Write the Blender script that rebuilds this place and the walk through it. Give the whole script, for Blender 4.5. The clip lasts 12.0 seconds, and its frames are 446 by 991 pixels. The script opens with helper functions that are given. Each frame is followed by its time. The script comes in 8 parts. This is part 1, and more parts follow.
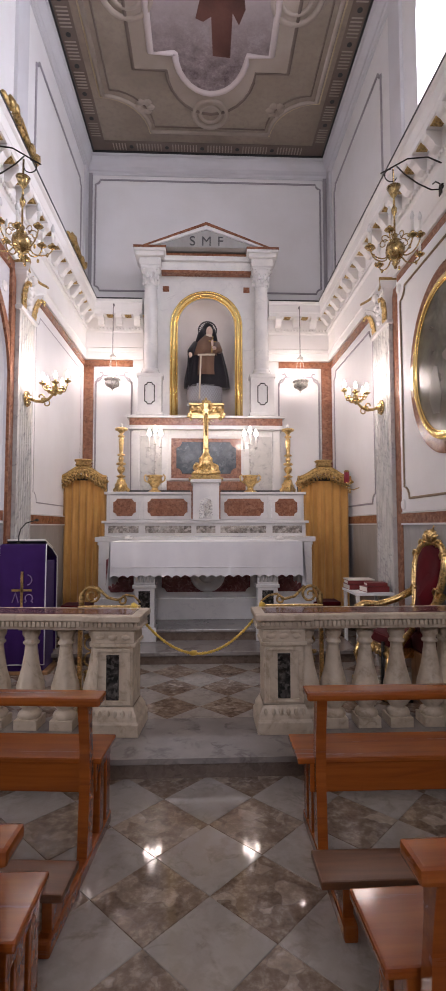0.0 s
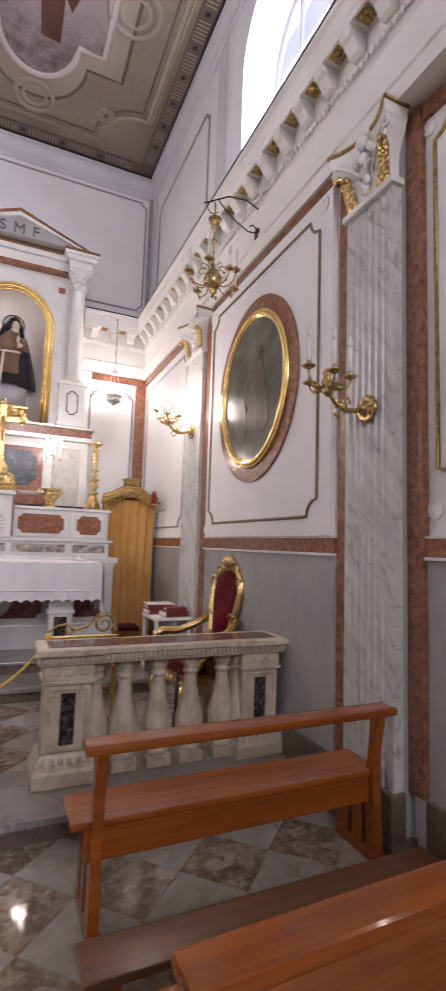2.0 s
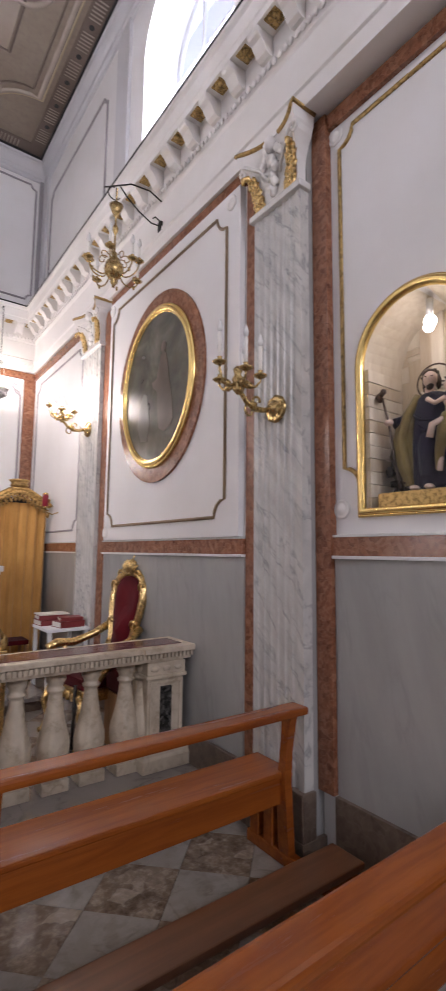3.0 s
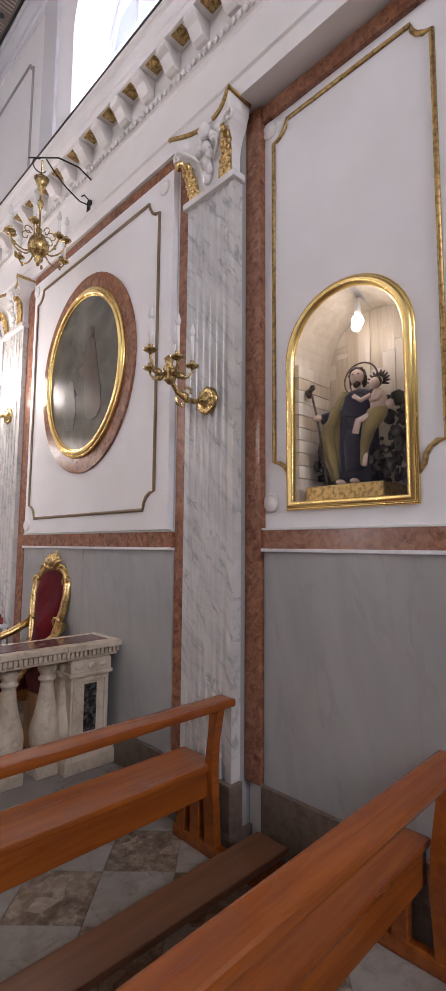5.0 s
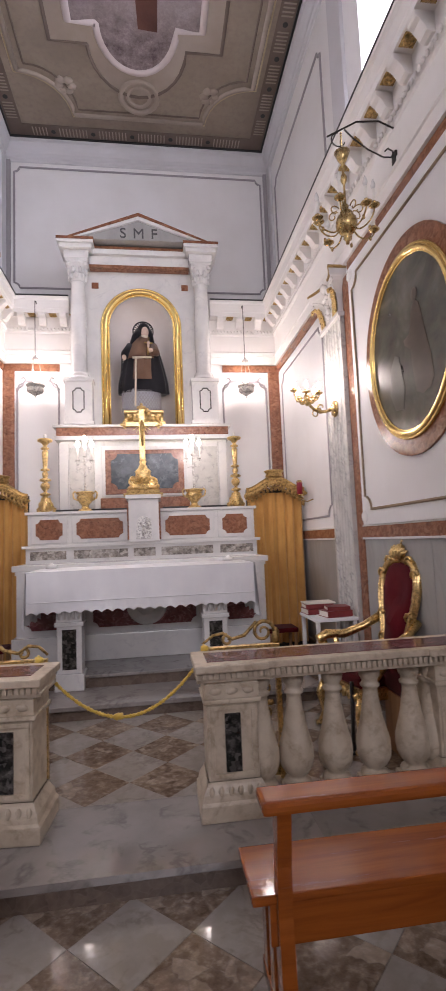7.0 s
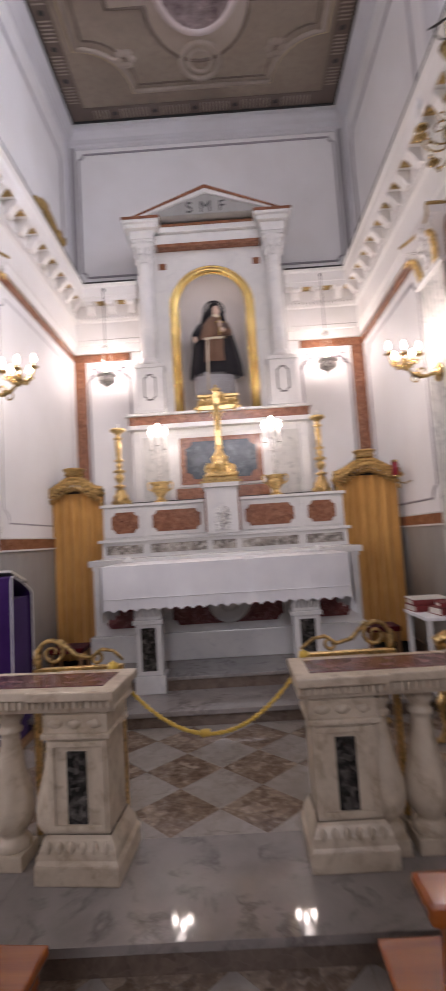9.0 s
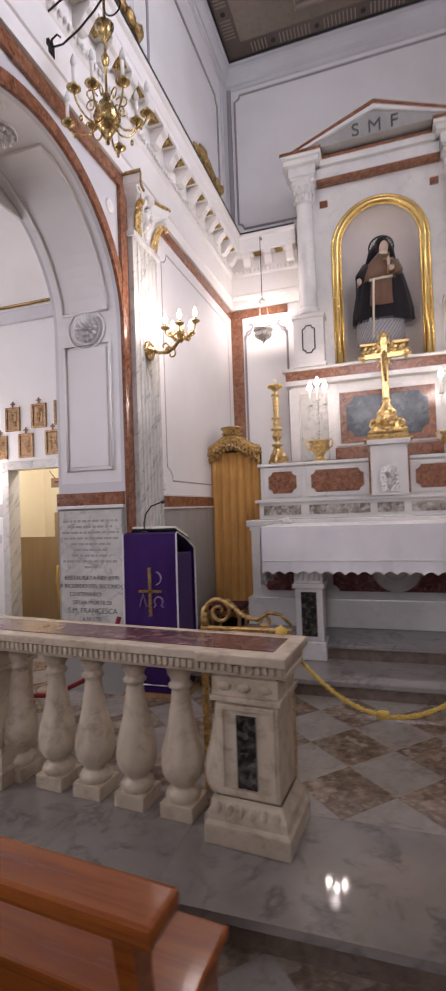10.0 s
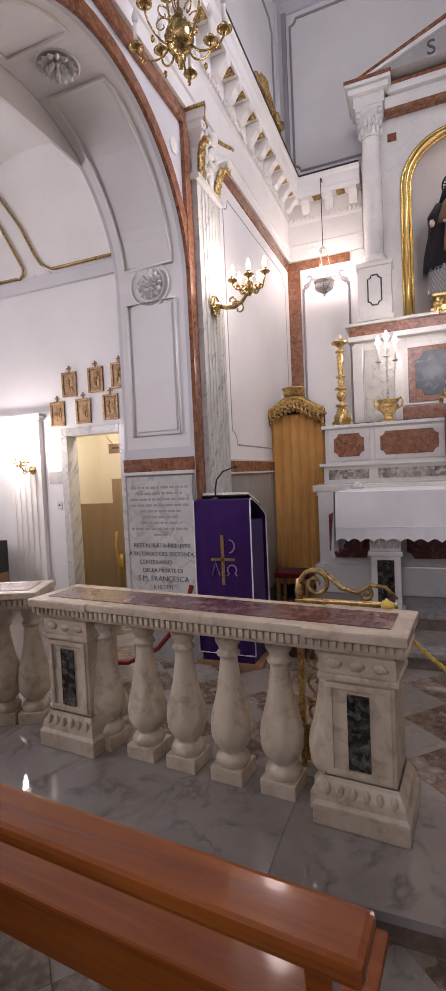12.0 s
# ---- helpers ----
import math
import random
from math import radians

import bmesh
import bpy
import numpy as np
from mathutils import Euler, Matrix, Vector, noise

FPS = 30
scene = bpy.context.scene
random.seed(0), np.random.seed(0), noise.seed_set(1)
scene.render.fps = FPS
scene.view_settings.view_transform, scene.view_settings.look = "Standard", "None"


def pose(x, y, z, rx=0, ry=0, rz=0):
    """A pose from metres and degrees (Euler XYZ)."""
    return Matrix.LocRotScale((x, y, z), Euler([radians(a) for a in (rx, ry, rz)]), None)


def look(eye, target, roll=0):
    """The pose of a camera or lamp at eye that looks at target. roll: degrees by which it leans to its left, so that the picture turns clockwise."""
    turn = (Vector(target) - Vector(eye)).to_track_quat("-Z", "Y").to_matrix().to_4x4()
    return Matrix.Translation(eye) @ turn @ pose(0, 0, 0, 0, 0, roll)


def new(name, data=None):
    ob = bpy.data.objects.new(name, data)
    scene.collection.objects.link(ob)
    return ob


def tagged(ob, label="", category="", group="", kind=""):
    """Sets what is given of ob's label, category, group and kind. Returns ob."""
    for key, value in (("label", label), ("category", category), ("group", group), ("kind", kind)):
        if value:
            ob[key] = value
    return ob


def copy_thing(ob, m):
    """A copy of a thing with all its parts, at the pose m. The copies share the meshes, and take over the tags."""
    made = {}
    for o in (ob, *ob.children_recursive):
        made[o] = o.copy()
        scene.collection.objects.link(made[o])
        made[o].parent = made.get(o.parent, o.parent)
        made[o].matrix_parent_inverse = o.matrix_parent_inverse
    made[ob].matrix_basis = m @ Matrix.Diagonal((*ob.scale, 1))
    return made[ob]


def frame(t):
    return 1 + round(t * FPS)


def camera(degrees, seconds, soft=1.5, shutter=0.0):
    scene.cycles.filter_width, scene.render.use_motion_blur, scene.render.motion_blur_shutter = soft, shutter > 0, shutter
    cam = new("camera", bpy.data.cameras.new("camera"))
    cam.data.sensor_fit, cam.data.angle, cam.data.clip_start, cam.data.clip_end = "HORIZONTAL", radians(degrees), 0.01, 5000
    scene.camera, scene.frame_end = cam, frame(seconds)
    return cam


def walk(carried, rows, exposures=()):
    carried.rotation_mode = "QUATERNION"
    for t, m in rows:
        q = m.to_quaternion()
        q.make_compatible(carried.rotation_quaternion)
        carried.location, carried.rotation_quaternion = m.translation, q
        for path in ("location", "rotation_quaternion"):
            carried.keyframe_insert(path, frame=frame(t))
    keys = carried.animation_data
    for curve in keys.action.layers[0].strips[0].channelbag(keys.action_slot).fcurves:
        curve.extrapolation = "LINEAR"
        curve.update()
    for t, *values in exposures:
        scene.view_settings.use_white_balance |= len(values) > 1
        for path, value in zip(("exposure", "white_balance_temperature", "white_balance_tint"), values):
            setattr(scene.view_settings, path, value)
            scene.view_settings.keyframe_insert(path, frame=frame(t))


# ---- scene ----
cam = camera(48.3, 12.0, soft=1.1, shutter=0.5)
PATH = [
    (0, (0.058, 0.023, 1.569), (0.136, 2.018, 1.689), -0.1),
    (0.5, (0.062, 0.015, 1.568), (0.26, 2.002, 1.686), -0.2),
    (1, (0.074, 0.033, 1.576), (0.512, 1.981, 1.693), 0.6),
    (1.5, (0.105, 0.149, 1.587), (0.682, 2.056, 1.761), 0.9),
    (2, (0.167, 0.254, 1.614), (0.971, 2.074, 1.816), 1.9),
    (2.5, (0.159, 0.361, 1.612), (1.156, 2.08, 1.833), 2.0),
    (3, (0.153, 0.417, 1.603), (1.325, 2.021, 1.829), 0.6),
    (3.5, (0.151, 0.436, 1.593), (1.455, 1.937, 1.813), 1.4),
    (5.3, (0.176, 0.458, 1.602), (1.568, 1.88, 1.804), 0.4),
    (5.5, (0.173, 0.474, 1.59), (1.543, 1.917, 1.791), 0.3),
    (6, (0.167, 0.562, 1.577), (1.326, 2.184, 1.736), -1.1),
    (6.2, (0.201, 0.607, 1.618), (1.126, 2.376, 1.737), -2.6),
    (6.5, (0.179, 0.694, 1.621), (0.751, 2.603, 1.785), -2.4),
    (7, (0.236, 0.757, 1.621), (0.505, 2.731, 1.798), -2.3),
    (8.8, (0.179, 1.194, 1.568), (0.301, 3.184, 1.73), -4.8),
    (9, (0.186, 1.269, 1.574), (0.157, 3.261, 1.746), -3.6),
    (9.5, (0.17, 1.4, 1.576), (-0.261, 3.346, 1.742), -1.6),
    (10, (0.026, 1.506, 1.558), (-0.589, 3.409, 1.61), -2.0),
    (10.5, (-0.154, 1.562, 1.573), (-0.825, 3.446, 1.592), -4.3),
    (11, (-0.251, 1.585, 1.563), (-0.938, 3.464, 1.559), -3.8),
    (11.5, (-0.283, 1.584, 1.571), (-1.03, 3.438, 1.517), -3.0),
    (12, (-0.301, 1.578, 1.574), (-1.055, 3.429, 1.489), -2.6),
]
walk(cam, [(t, look(eye, target, roll)) for t, eye, target, roll in PATH], [(0.0, 0.14, 6500, 24), (1.5, 0.38, 6500, 24), (3.0, 0.55, 6300, 20.5), (5.5, 0.66, 6300, 20), (6.5, 0.45, 6400, 23), (9.0, 0.15, 6500, 24), (10.0, 0.05, 6500, 24), (12.0, 0.0, 6500, 24)])


# ---- world, sun, large lights ----
world = bpy.data.worlds.new("world")
scene.world = world
world.use_nodes = True
wn = world.node_tree
sky = wn.nodes.new("ShaderNodeTexSky")
sky.sky_type = "NISHITA"
sky.sun_disc = False
sky.sun_elevation, sky.sun_rotation = radians(38), radians(60)
wn.links.new(sky.outputs[0], wn.nodes["Background"].inputs[0])
wn.nodes["Background"].inputs[1].default_value = 0.12


def lamp(name, kind, place, power, colour, size=0.05, target=None, size_y=None):
    data = bpy.data.lights.new(name, kind)
    data.energy, data.color = power, colour
    ob = new(name, data)
    if kind == "AREA":
        data.shape, data.size, data.size_y = "RECTANGLE", size, size_y or size
        ob.matrix_world = look(place, target)
    else:
        data.shadow_soft_size = size
        ob.location = place
    return ob


WARM = (1.0, 0.90, 0.79)
CANDLE = (1.0, 0.93, 0.84)
DAY = (0.86, 0.93, 1.0)
# daylight standing in the clerestory opening
lamp("daylight_clerestory", "AREA", (2.80, 4.0, 6.5), 120, DAY, 1.5, (0.0, 4.0, 5.2), 1.9)
# fill added before the solid aisle wall to brighten the arch; no window there
lamp("daylight_aisle", "AREA", (-5.95, 2.0, 3.0), 140, (0.97, 0.98, 1.0), 1.6, (-2.6, 4.4, 4.0), 1.8)
# fill light added high behind the walker; no window is known there
lamp("daylight_west", "AREA", (0.14, -6.9, 6.0), 215, (0.97, 0.98, 1.0), 3.2, (0.14, 2.0, 3.4), 2.2)

# ---- materials ----
MATS = {}


def nodes_of(name):
    m = bpy.data.materials.new(name)
    m.use_nodes = True
    nt = m.node_tree
    b = nt.nodes["Principled BSDF"]
    return m, nt, b


def coords(nt, scale=1.0, spread=7.0):
    """Object coordinates, shifted by each object's own random number."""
    tc = nt.nodes.new("ShaderNodeTexCoord")
    info = nt.nodes.new("ShaderNodeObjectInfo")
    mul = nt.nodes.new("ShaderNodeMath")
    mul.operation = "MULTIPLY"
    mul.inputs[1].default_value = spread
    nt.links.new(info.outputs["Random"], mul.inputs[0])
    add = nt.nodes.new("ShaderNodeVectorMath")
    nt.links.new(tc.outputs["Object"], add.inputs[0])
    nt.links.new(mul.outputs[0], add.inputs[1])
    sc = nt.nodes.new("ShaderNodeVectorMath")
    sc.operation = "SCALE"
    sc.inputs["Scale"].default_value = scale
    nt.links.new(add.outputs[0], sc.inputs[0])
    return sc.outputs[0], info


def noise_node(nt, vec, scale, detail=4.0, rough=0.55, distort=0.0):
    n = nt.nodes.new("ShaderNodeTexNoise")
    n.inputs["Scale"].default_value = scale
    n.inputs["Detail"].default_value = detail
    n.inputs["Roughness"].default_value = rough
    n.inputs["Distortion"].default_value = distort
    nt.links.new(vec, n.inputs["Vector"])
    return n


def ramp(nt, fac, stops):
    r = nt.nodes.new("ShaderNodeValToRGB")
    els = r.color_ramp.elements
    while len(els) < len(stops):
        els.new(0.5)
    for e, (p, c) in zip(els, stops):
        e.position, e.color = p, (*c, 1)
    nt.links.new(fac, r.inputs[0])
    return r.outputs[0]


def mix(nt, fac, a, b, mode="MIX"):
    n = nt.nodes.new("ShaderNodeMix")
    n.data_type, n.blend_type = "RGBA", mode
    if isinstance(fac, float):
        n.inputs[0].default_value = fac
    else:
        nt.links.new(fac, n.inputs[0])
    for k, v in ((6, a), (7, b)):
        if isinstance(v, tuple):
            n.inputs[k].default_value = (*v, 1)
        else:
            nt.links.new(v, n.inputs[k])
    return n.outputs[2]


def bump(nt, b, height, strength=0.2, distance=0.01):
    n = nt.nodes.new("ShaderNodeBump")
    n.inputs["Strength"].default_value = strength
    n.inputs["Distance"].default_value = distance
    nt.links.new(height, n.inputs["Height"])
    nt.links.new(n.outputs[0], b.inputs["Normal"])


def rough_from(nt, b, fac, lo, hi):
    m = nt.nodes.new("ShaderNodeMapRange")
    m.inputs["To Min"].default_value, m.inputs["To Max"].default_value = lo, hi
    nt.links.new(fac, m.inputs["Value"])
    nt.links.new(m.outputs[0], b.inputs["Roughness"])


def painted(name, colour, rough=0.6, spots=0.06, grain=40.0, dirt=(0.5, 0.45, 0.4)):
    m, nt, b = nodes_of(name)
    v, info = coords(nt)
    big = noise_node(nt, v, 1.3, 5)
    fine = noise_node(nt, v, grain, 3)
    stained = tuple(c * k for c, k in zip(colour, (1 - spots * 2, 1 - spots * 2.2, 1 - spots * 2.5)))
    col = ramp(nt, big.outputs[0], [(0.35, stained), (0.6, colour)])
    nt.links.new(col, b.inputs["Base Color"])
    rough_from(nt, b, fine.outputs[0], rough - 0.12, rough + 0.12)
    bump(nt, b, fine.outputs[0], 0.08, 0.004)
    return m


def marble(name, base, vein, scale=1.0, rough=0.22, sharp=0.08, second=None, stretch=(1, 1, 1), amount=1.0, tilt=0.0):
    """Veined marble: thin distorted veins over a cloudy ground."""
    m, nt, b = nodes_of(name)
    v, info = coords(nt, scale)
    if tilt:
        lean = nt.nodes.new("ShaderNodeMapping")
        lean.inputs["Rotation"].default_value = (radians(tilt), 0, 0)
        nt.links.new(v, lean.inputs["Vector"])
        v = lean.outputs[0]
    mp = nt.nodes.new("ShaderNodeMapping")
    mp.inputs["Scale"].default_value = stretch
    mp.inputs["Rotation"].default_value = (0.5, 0.35, 0.6)
    nt.links.new(v, mp.inputs["Vector"])
    v = mp.outputs[0]
    cloud = noise_node(nt, v, 1.6, 7, 0.62, 0.3)
    veins = noise_node(nt, v, 2.0, 5, 0.55, 0.45)
    gate_ = noise_node(nt, v, 3.3, 4, 0.6, 0.2)
    ab = nt.nodes.new("ShaderNodeMath")
    ab.operation = "SUBTRACT"
    ab.inputs[1].default_value = 0.5
    nt.links.new(veins.outputs[0], ab.inputs[0])
    ab2 = nt.nodes.new("ShaderNodeMath")
    ab2.operation = "ABSOLUTE"
    nt.links.new(ab.outputs[0], ab2.inputs[0])
    line = ramp(nt, ab2.outputs[0], [(0.0, (amount,) * 3), (sharp, (0, 0, 0))])
    line = mix(nt, 1.0, line, ramp(nt, gate_.outputs[0], [(0.42, (0, 0, 0)), (0.62, (1, 1, 1))]), "MULTIPLY")
    ground = ramp(nt, cloud.outputs[0], [(0.3, tuple(0.6 * x + 0.4 * y for x, y in zip(base, vein))), (0.62, base)])
    if second:
        ground = mix(nt, ramp(nt, noise_node(nt, v, 5.0, 5, 0.6, 0.4).outputs[0], [(0.45, (0, 0, 0)), (0.6, (1, 1, 1))]), ground, second)
    nt.links.new(mix(nt, line, ground, vein), b.inputs["Base Color"])
    rough_from(nt, b, cloud.outputs[0], rough * 0.7, rough * 1.4)
    return m


def breccia(name, colours, scale=9.0, rough=0.2, lines=(0.6, 0.55, 0.5)):
    """Stone of many chips set in a paste."""
    m, nt, b = nodes_of(name)
    v, info = coords(nt)
    wob = noise_node(nt, v, 5.0, 3)
    addv = nt.nodes.new("ShaderNodeVectorMath")
    sc = nt.nodes.new("ShaderNodeVectorMath")
    sc.operation = "SCALE"
    sc.inputs["Scale"].default_value = 0.22
    nt.links.new(wob.outputs["Color"], sc.inputs[0])
    nt.links.new(v, addv.inputs[0])
    nt.links.new(sc.outputs[0], addv.inputs[1])
    vor = nt.nodes.new("ShaderNodeTexVoronoi")
    vor.inputs["Scale"].default_value = scale
    nt.links.new(addv.outputs[0], vor.inputs["Vector"])
    n = len(colours)
    sep = nt.nodes.new("ShaderNodeSeparateColor")
    nt.links.new(vor.outputs["Color"], sep.inputs[0])
    col = ramp(nt, sep.outputs[0], [(i / max(1, n - 1), c) for i, c in enumerate(colours)])
    fine = noise_node(nt, v, 22, 6, 0.65)
    col = mix(nt, 0.55, col, ramp(nt, fine.outputs[0], [(0.3, colours[0]), (0.5, colours[n // 2]), (0.7, colours[-1])]))
    edge = nt.nodes.new("ShaderNodeTexVoronoi")
    edge.feature = "DISTANCE_TO_EDGE"
    edge.inputs["Scale"].default_value = scale
    nt.links.new(addv.outputs[0], edge.inputs["Vector"])
    line = ramp(nt, edge.outputs[0], [(0.0, (0.5, 0.5, 0.5)), (0.06, (0, 0, 0))])
    nt.links.new(mix(nt, line, col, lines), b.inputs["Base Color"])
    rough_from(nt, b, fine.outputs[0], rough * 0.7, rough * 1.5)
    return m


def metal(name, colour, rough=0.28, dark=0.55, relief=0.25):
    m, nt, b = nodes_of(name)
    v, info = coords(nt)
    n = noise_node(nt, v, 46, 5)
    # darker in the bump's hollows: tarnish, and shade of carved crevices painted in
    col = ramp(nt, n.outputs[0], [(0.36, tuple(c * dark for c in colour)), (0.55, colour)])
    nt.links.new(col, b.inputs["Base Color"])
    b.inputs["Metallic"].default_value = 1.0
    rough_from(nt, b, n.outputs[0], rough * 1.5, rough * 0.7)
    bump(nt, b, n.outputs[0], relief, 0.008)
    return m


def timber(name, light, dark, rough=0.3, along="X", coat=0.3):
    m, nt, b = nodes_of(name)
    v, info = coords(nt)
    mp = nt.nodes.new("ShaderNodeMapping")
    s = {"X": (0.6, 9, 9), "Y": (9, 0.6, 9), "Z": (9, 9, 0.6)}[along]
    mp.inputs["Scale"].default_value = s
    nt.links.new(v, mp.inputs["Vector"])
    g = noise_node(nt, mp.outputs[0], 2.2, 7, 0.65, 0.6)
    big = noise_node(nt, v, 1.1, 3)
    col = ramp(nt, g.outputs[0], [(0.3, dark), (0.68, light)])
    col = mix(nt, ramp(nt, big.outputs[0], [(0.4, (0, 0, 0)), (0.7, (0.4, 0.4, 0.4))]), col, dark)
    nt.links.new(col, b.inputs["Base Color"])
    rough_from(nt, b, g.outputs[0], rough * 1.2, rough * 0.8)
    b.inputs["Coat Weight"].default_value = coat
    b.inputs["Coat Roughness"].default_value = 0.08
    bump(nt, b, g.outputs[0], 0.05, 0.003)
    return m


def fabric(name, light, dark, rough=0.85, weave=260.0, sheen=0.2):
    m, nt, b = nodes_of(name)
    v, info = coords(nt)
    w = noise_node(nt, v, weave, 2)
    big = noise_node(nt, v, 3.0, 4)
    nt.links.new(ramp(nt, big.outputs[0], [(0.35, dark), (0.65, light)]), b.inputs["Base Color"])
    b.inputs["Roughness"].default_value = rough
    b.inputs["Sheen Weight"].default_value = sheen
    b.inputs["Specular IOR Level"].default_value = 0.15
    bump(nt, b, w.outputs[0], 0.2, 0.002)
    return m


def glowing(name, colour, strength):
    m, nt, b = nodes_of(name)
    b.inputs["Base Color"].default_value = (*colour, 1)
    b.inputs["Emission Color"].default_value = (*colour, 1)
    b.inputs["Emission Strength"].default_value = strength
    return m


def glassy(name, tint=(1, 1, 1), rough=0.02, ior=1.45):
    m, nt, b = nodes_of(name)
    b.inputs["Base Color"].default_value = (*tint, 1)
    b.inputs["Transmission Weight"].default_value = 1.0
    b.inputs["Roughness"].default_value = rough
    b.inputs["IOR"].default_value = ior
    return m


WHITE = painted("white_wall_paint", (0.80, 0.79, 0.79), 0.55, 0.03)
STUCCO = painted("white_stucco", (0.82, 0.80, 0.78), 0.6, 0.04, 90)
GREY = painted("pale_grey_paint", (0.62, 0.615, 0.64), 0.55, 0.04)
PALEG = painted("light_grey_arch_paint", (0.79, 0.78, 0.785), 0.55, 0.04)
DUSK = painted("grey_mauve_border_paint", (0.34, 0.32, 0.34), 0.55, 0.05)
CREAM = painted("cream_paint", (0.80, 0.75, 0.60), 0.6, 0.04)
CARRARA = marble("white_veined_marble", (0.76, 0.75, 0.73), (0.48, 0.48, 0.50), 1.6, 0.2, 0.025, amount=0.4)
GREYM = marble("grey_marble", (0.375, 0.37, 0.36), (0.235, 0.232, 0.23), 1.3, 0.2, 0.04, stretch=(1.9, 1.9, 0.5), amount=0.3, tilt=12)
FLUTEM = marble("pale_grey_veined_marble", (0.62, 0.61, 0.58), (0.25, 0.25, 0.255), 1.5, 0.2, 0.05, stretch=(2.0, 3.4, 0.7), amount=0.75, tilt=38)
REDM = breccia("red_mottled_marble", [(0.095, 0.030, 0.015), (0.19, 0.068, 0.034), (0.26, 0.102, 0.052), (0.36, 0.18, 0.105)], 30.0, 0.2, (0.36, 0.18, 0.11))
WINE = marble("wine_red_marble", (0.14, 0.035, 0.04), (0.38, 0.20, 0.20), 5.0, 0.16, 0.05, (0.22, 0.07, 0.075))
GREENM = breccia("dark_mottled_marble", [(0.006, 0.007, 0.007), (0.012, 0.014, 0.013), (0.028, 0.026, 0.024), (0.20, 0.185, 0.17)], 34.0, 0.18, (0.03, 0.028, 0.026))
MIXM = breccia("black_and_white_breccia", [(0.012, 0.012, 0.012), (0.04, 0.034, 0.03), (0.36, 0.32, 0.28), (0.78, 0.75, 0.70)], 20.0, 0.2, (0.25, 0.23, 0.21))
SLATEM = marble("blue_green_marble", (0.02, 0.028, 0.035), (0.22, 0.23, 0.24), 2.2, 0.2, 0.02, (0.030, 0.040, 0.046), amount=0.45)
BALM = marble("ivory_weathered_marble", (0.61, 0.525, 0.41), (0.31, 0.235, 0.155), 3.6, 0.34, 0.10, amount=0.7)
FLOORW = marble("white_floor_marble", (0.38, 0.345, 0.31), (0.20, 0.17, 0.145), 2.6, 0.06, 0.05, (0.31, 0.28, 0.25), amount=0.6)
FLOORB = breccia("brown_floor_breccia", [(0.085, 0.056, 0.037), (0.155, 0.107, 0.074), (0.235, 0.17, 0.122), (0.52, 0.44, 0.36)], 10.0, 0.06, (0.20, 0.155, 0.125))
STEPM = marble("dais_edge_marble", (0.295, 0.268, 0.25), (0.125, 0.108, 0.10), 1.8, 0.05, 0.05, amount=0.75)
BROWNST = breccia("brown_stone", [(0.08, 0.055, 0.04), (0.14, 0.10, 0.075), (0.20, 0.15, 0.115)], 14.0, 0.3, (0.2, 0.15, 0.12))
JOINT = painted("floor_joint_mortar", (0.22, 0.19, 0.17), 0.8, 0.1)
GOLD = metal("gilded_wood", (0.82, 0.58, 0.25), 0.27, 0.5, 0.12)
GILT = metal("smooth_burnished_gilding", (0.86, 0.63, 0.24), 0.22, 0.93, 0.008)
DULLG = painted("dull_brown_gilt_paint", (0.27, 0.19, 0.11), 0.4, 0.25)
WINEB = breccia("wine_red_breccia", [(0.045, 0.010, 0.014), (0.10, 0.028, 0.032), (0.16, 0.06, 0.066), (0.32, 0.23, 0.22)], 22.0, 0.16, (0.12, 0.05, 0.05))
BRASS = metal("aged_brass", (0.62, 0.45, 0.20), 0.24, 0.45)
GILT2 = metal("brown_worn_gilding", (0.55, 0.36, 0.14), 0.36, 0.4)
OLDGOLD = metal("dull_old_gilding", (0.50, 0.34, 0.14), 0.42, 0.45)
SILVER = metal("tarnished_silver", (0.70, 0.68, 0.64), 0.3, 0.4)
IRON = metal("dark_wrought_iron", (0.06, 0.055, 0.05), 0.5, 0.5)
BENCH = timber("orange_lacquered_wood", (0.37, 0.104, 0.016), (0.205, 0.048, 0.009), 0.26, "X", 0.5)
BENCH.node_tree.nodes["Principled BSDF"].inputs["Specular IOR Level"].default_value = 0.2
KNEEL = timber("brown_kneeler_wood", (0.19, 0.072, 0.026), (0.10, 0.038, 0.014), 0.4, "X", 0.15)
BROWNW = timber("plain_brown_wood", (0.40, 0.22, 0.10), (0.25, 0.12, 0.05), 0.5, "Z", 0.1)
TANW = timber("tan_board", (0.44, 0.31, 0.17), (0.37, 0.25, 0.13), 0.5, "Z", 0.1)
PALEW2 = timber("honey_pine_board", (0.60, 0.52, 0.40), (0.42, 0.33, 0.23), 0.5, "Z", 0.0)
PALEW = timber("pale_pine_board", (0.68, 0.62, 0.52), (0.50, 0.42, 0.32), 0.5, "Z", 0.0)
VELVET = fabric("crimson_velvet", (0.105, 0.004, 0.008), (0.06, 0.002, 0.005), 0.9, 300, 0.08)
PURPLE = fabric("violet_cloth", (0.040, 0.010, 0.10), (0.03, 0.007, 0.075), 0.8, 300, 0.1)
CURTAIN = fabric("ochre_gold_curtain", (0.62, 0.34, 0.10), (0.52, 0.27, 0.075), 0.7, 200, 0.3)
LINEN = fabric("white_altar_linen", (0.82, 0.82, 0.83), (0.76, 0.76, 0.78), 0.85, 260, 0.1)
YELLOWR = fabric("yellow_silk_rope", (0.72, 0.50, 0.10), (0.58, 0.37, 0.06), 0.6, 220, 0.3)
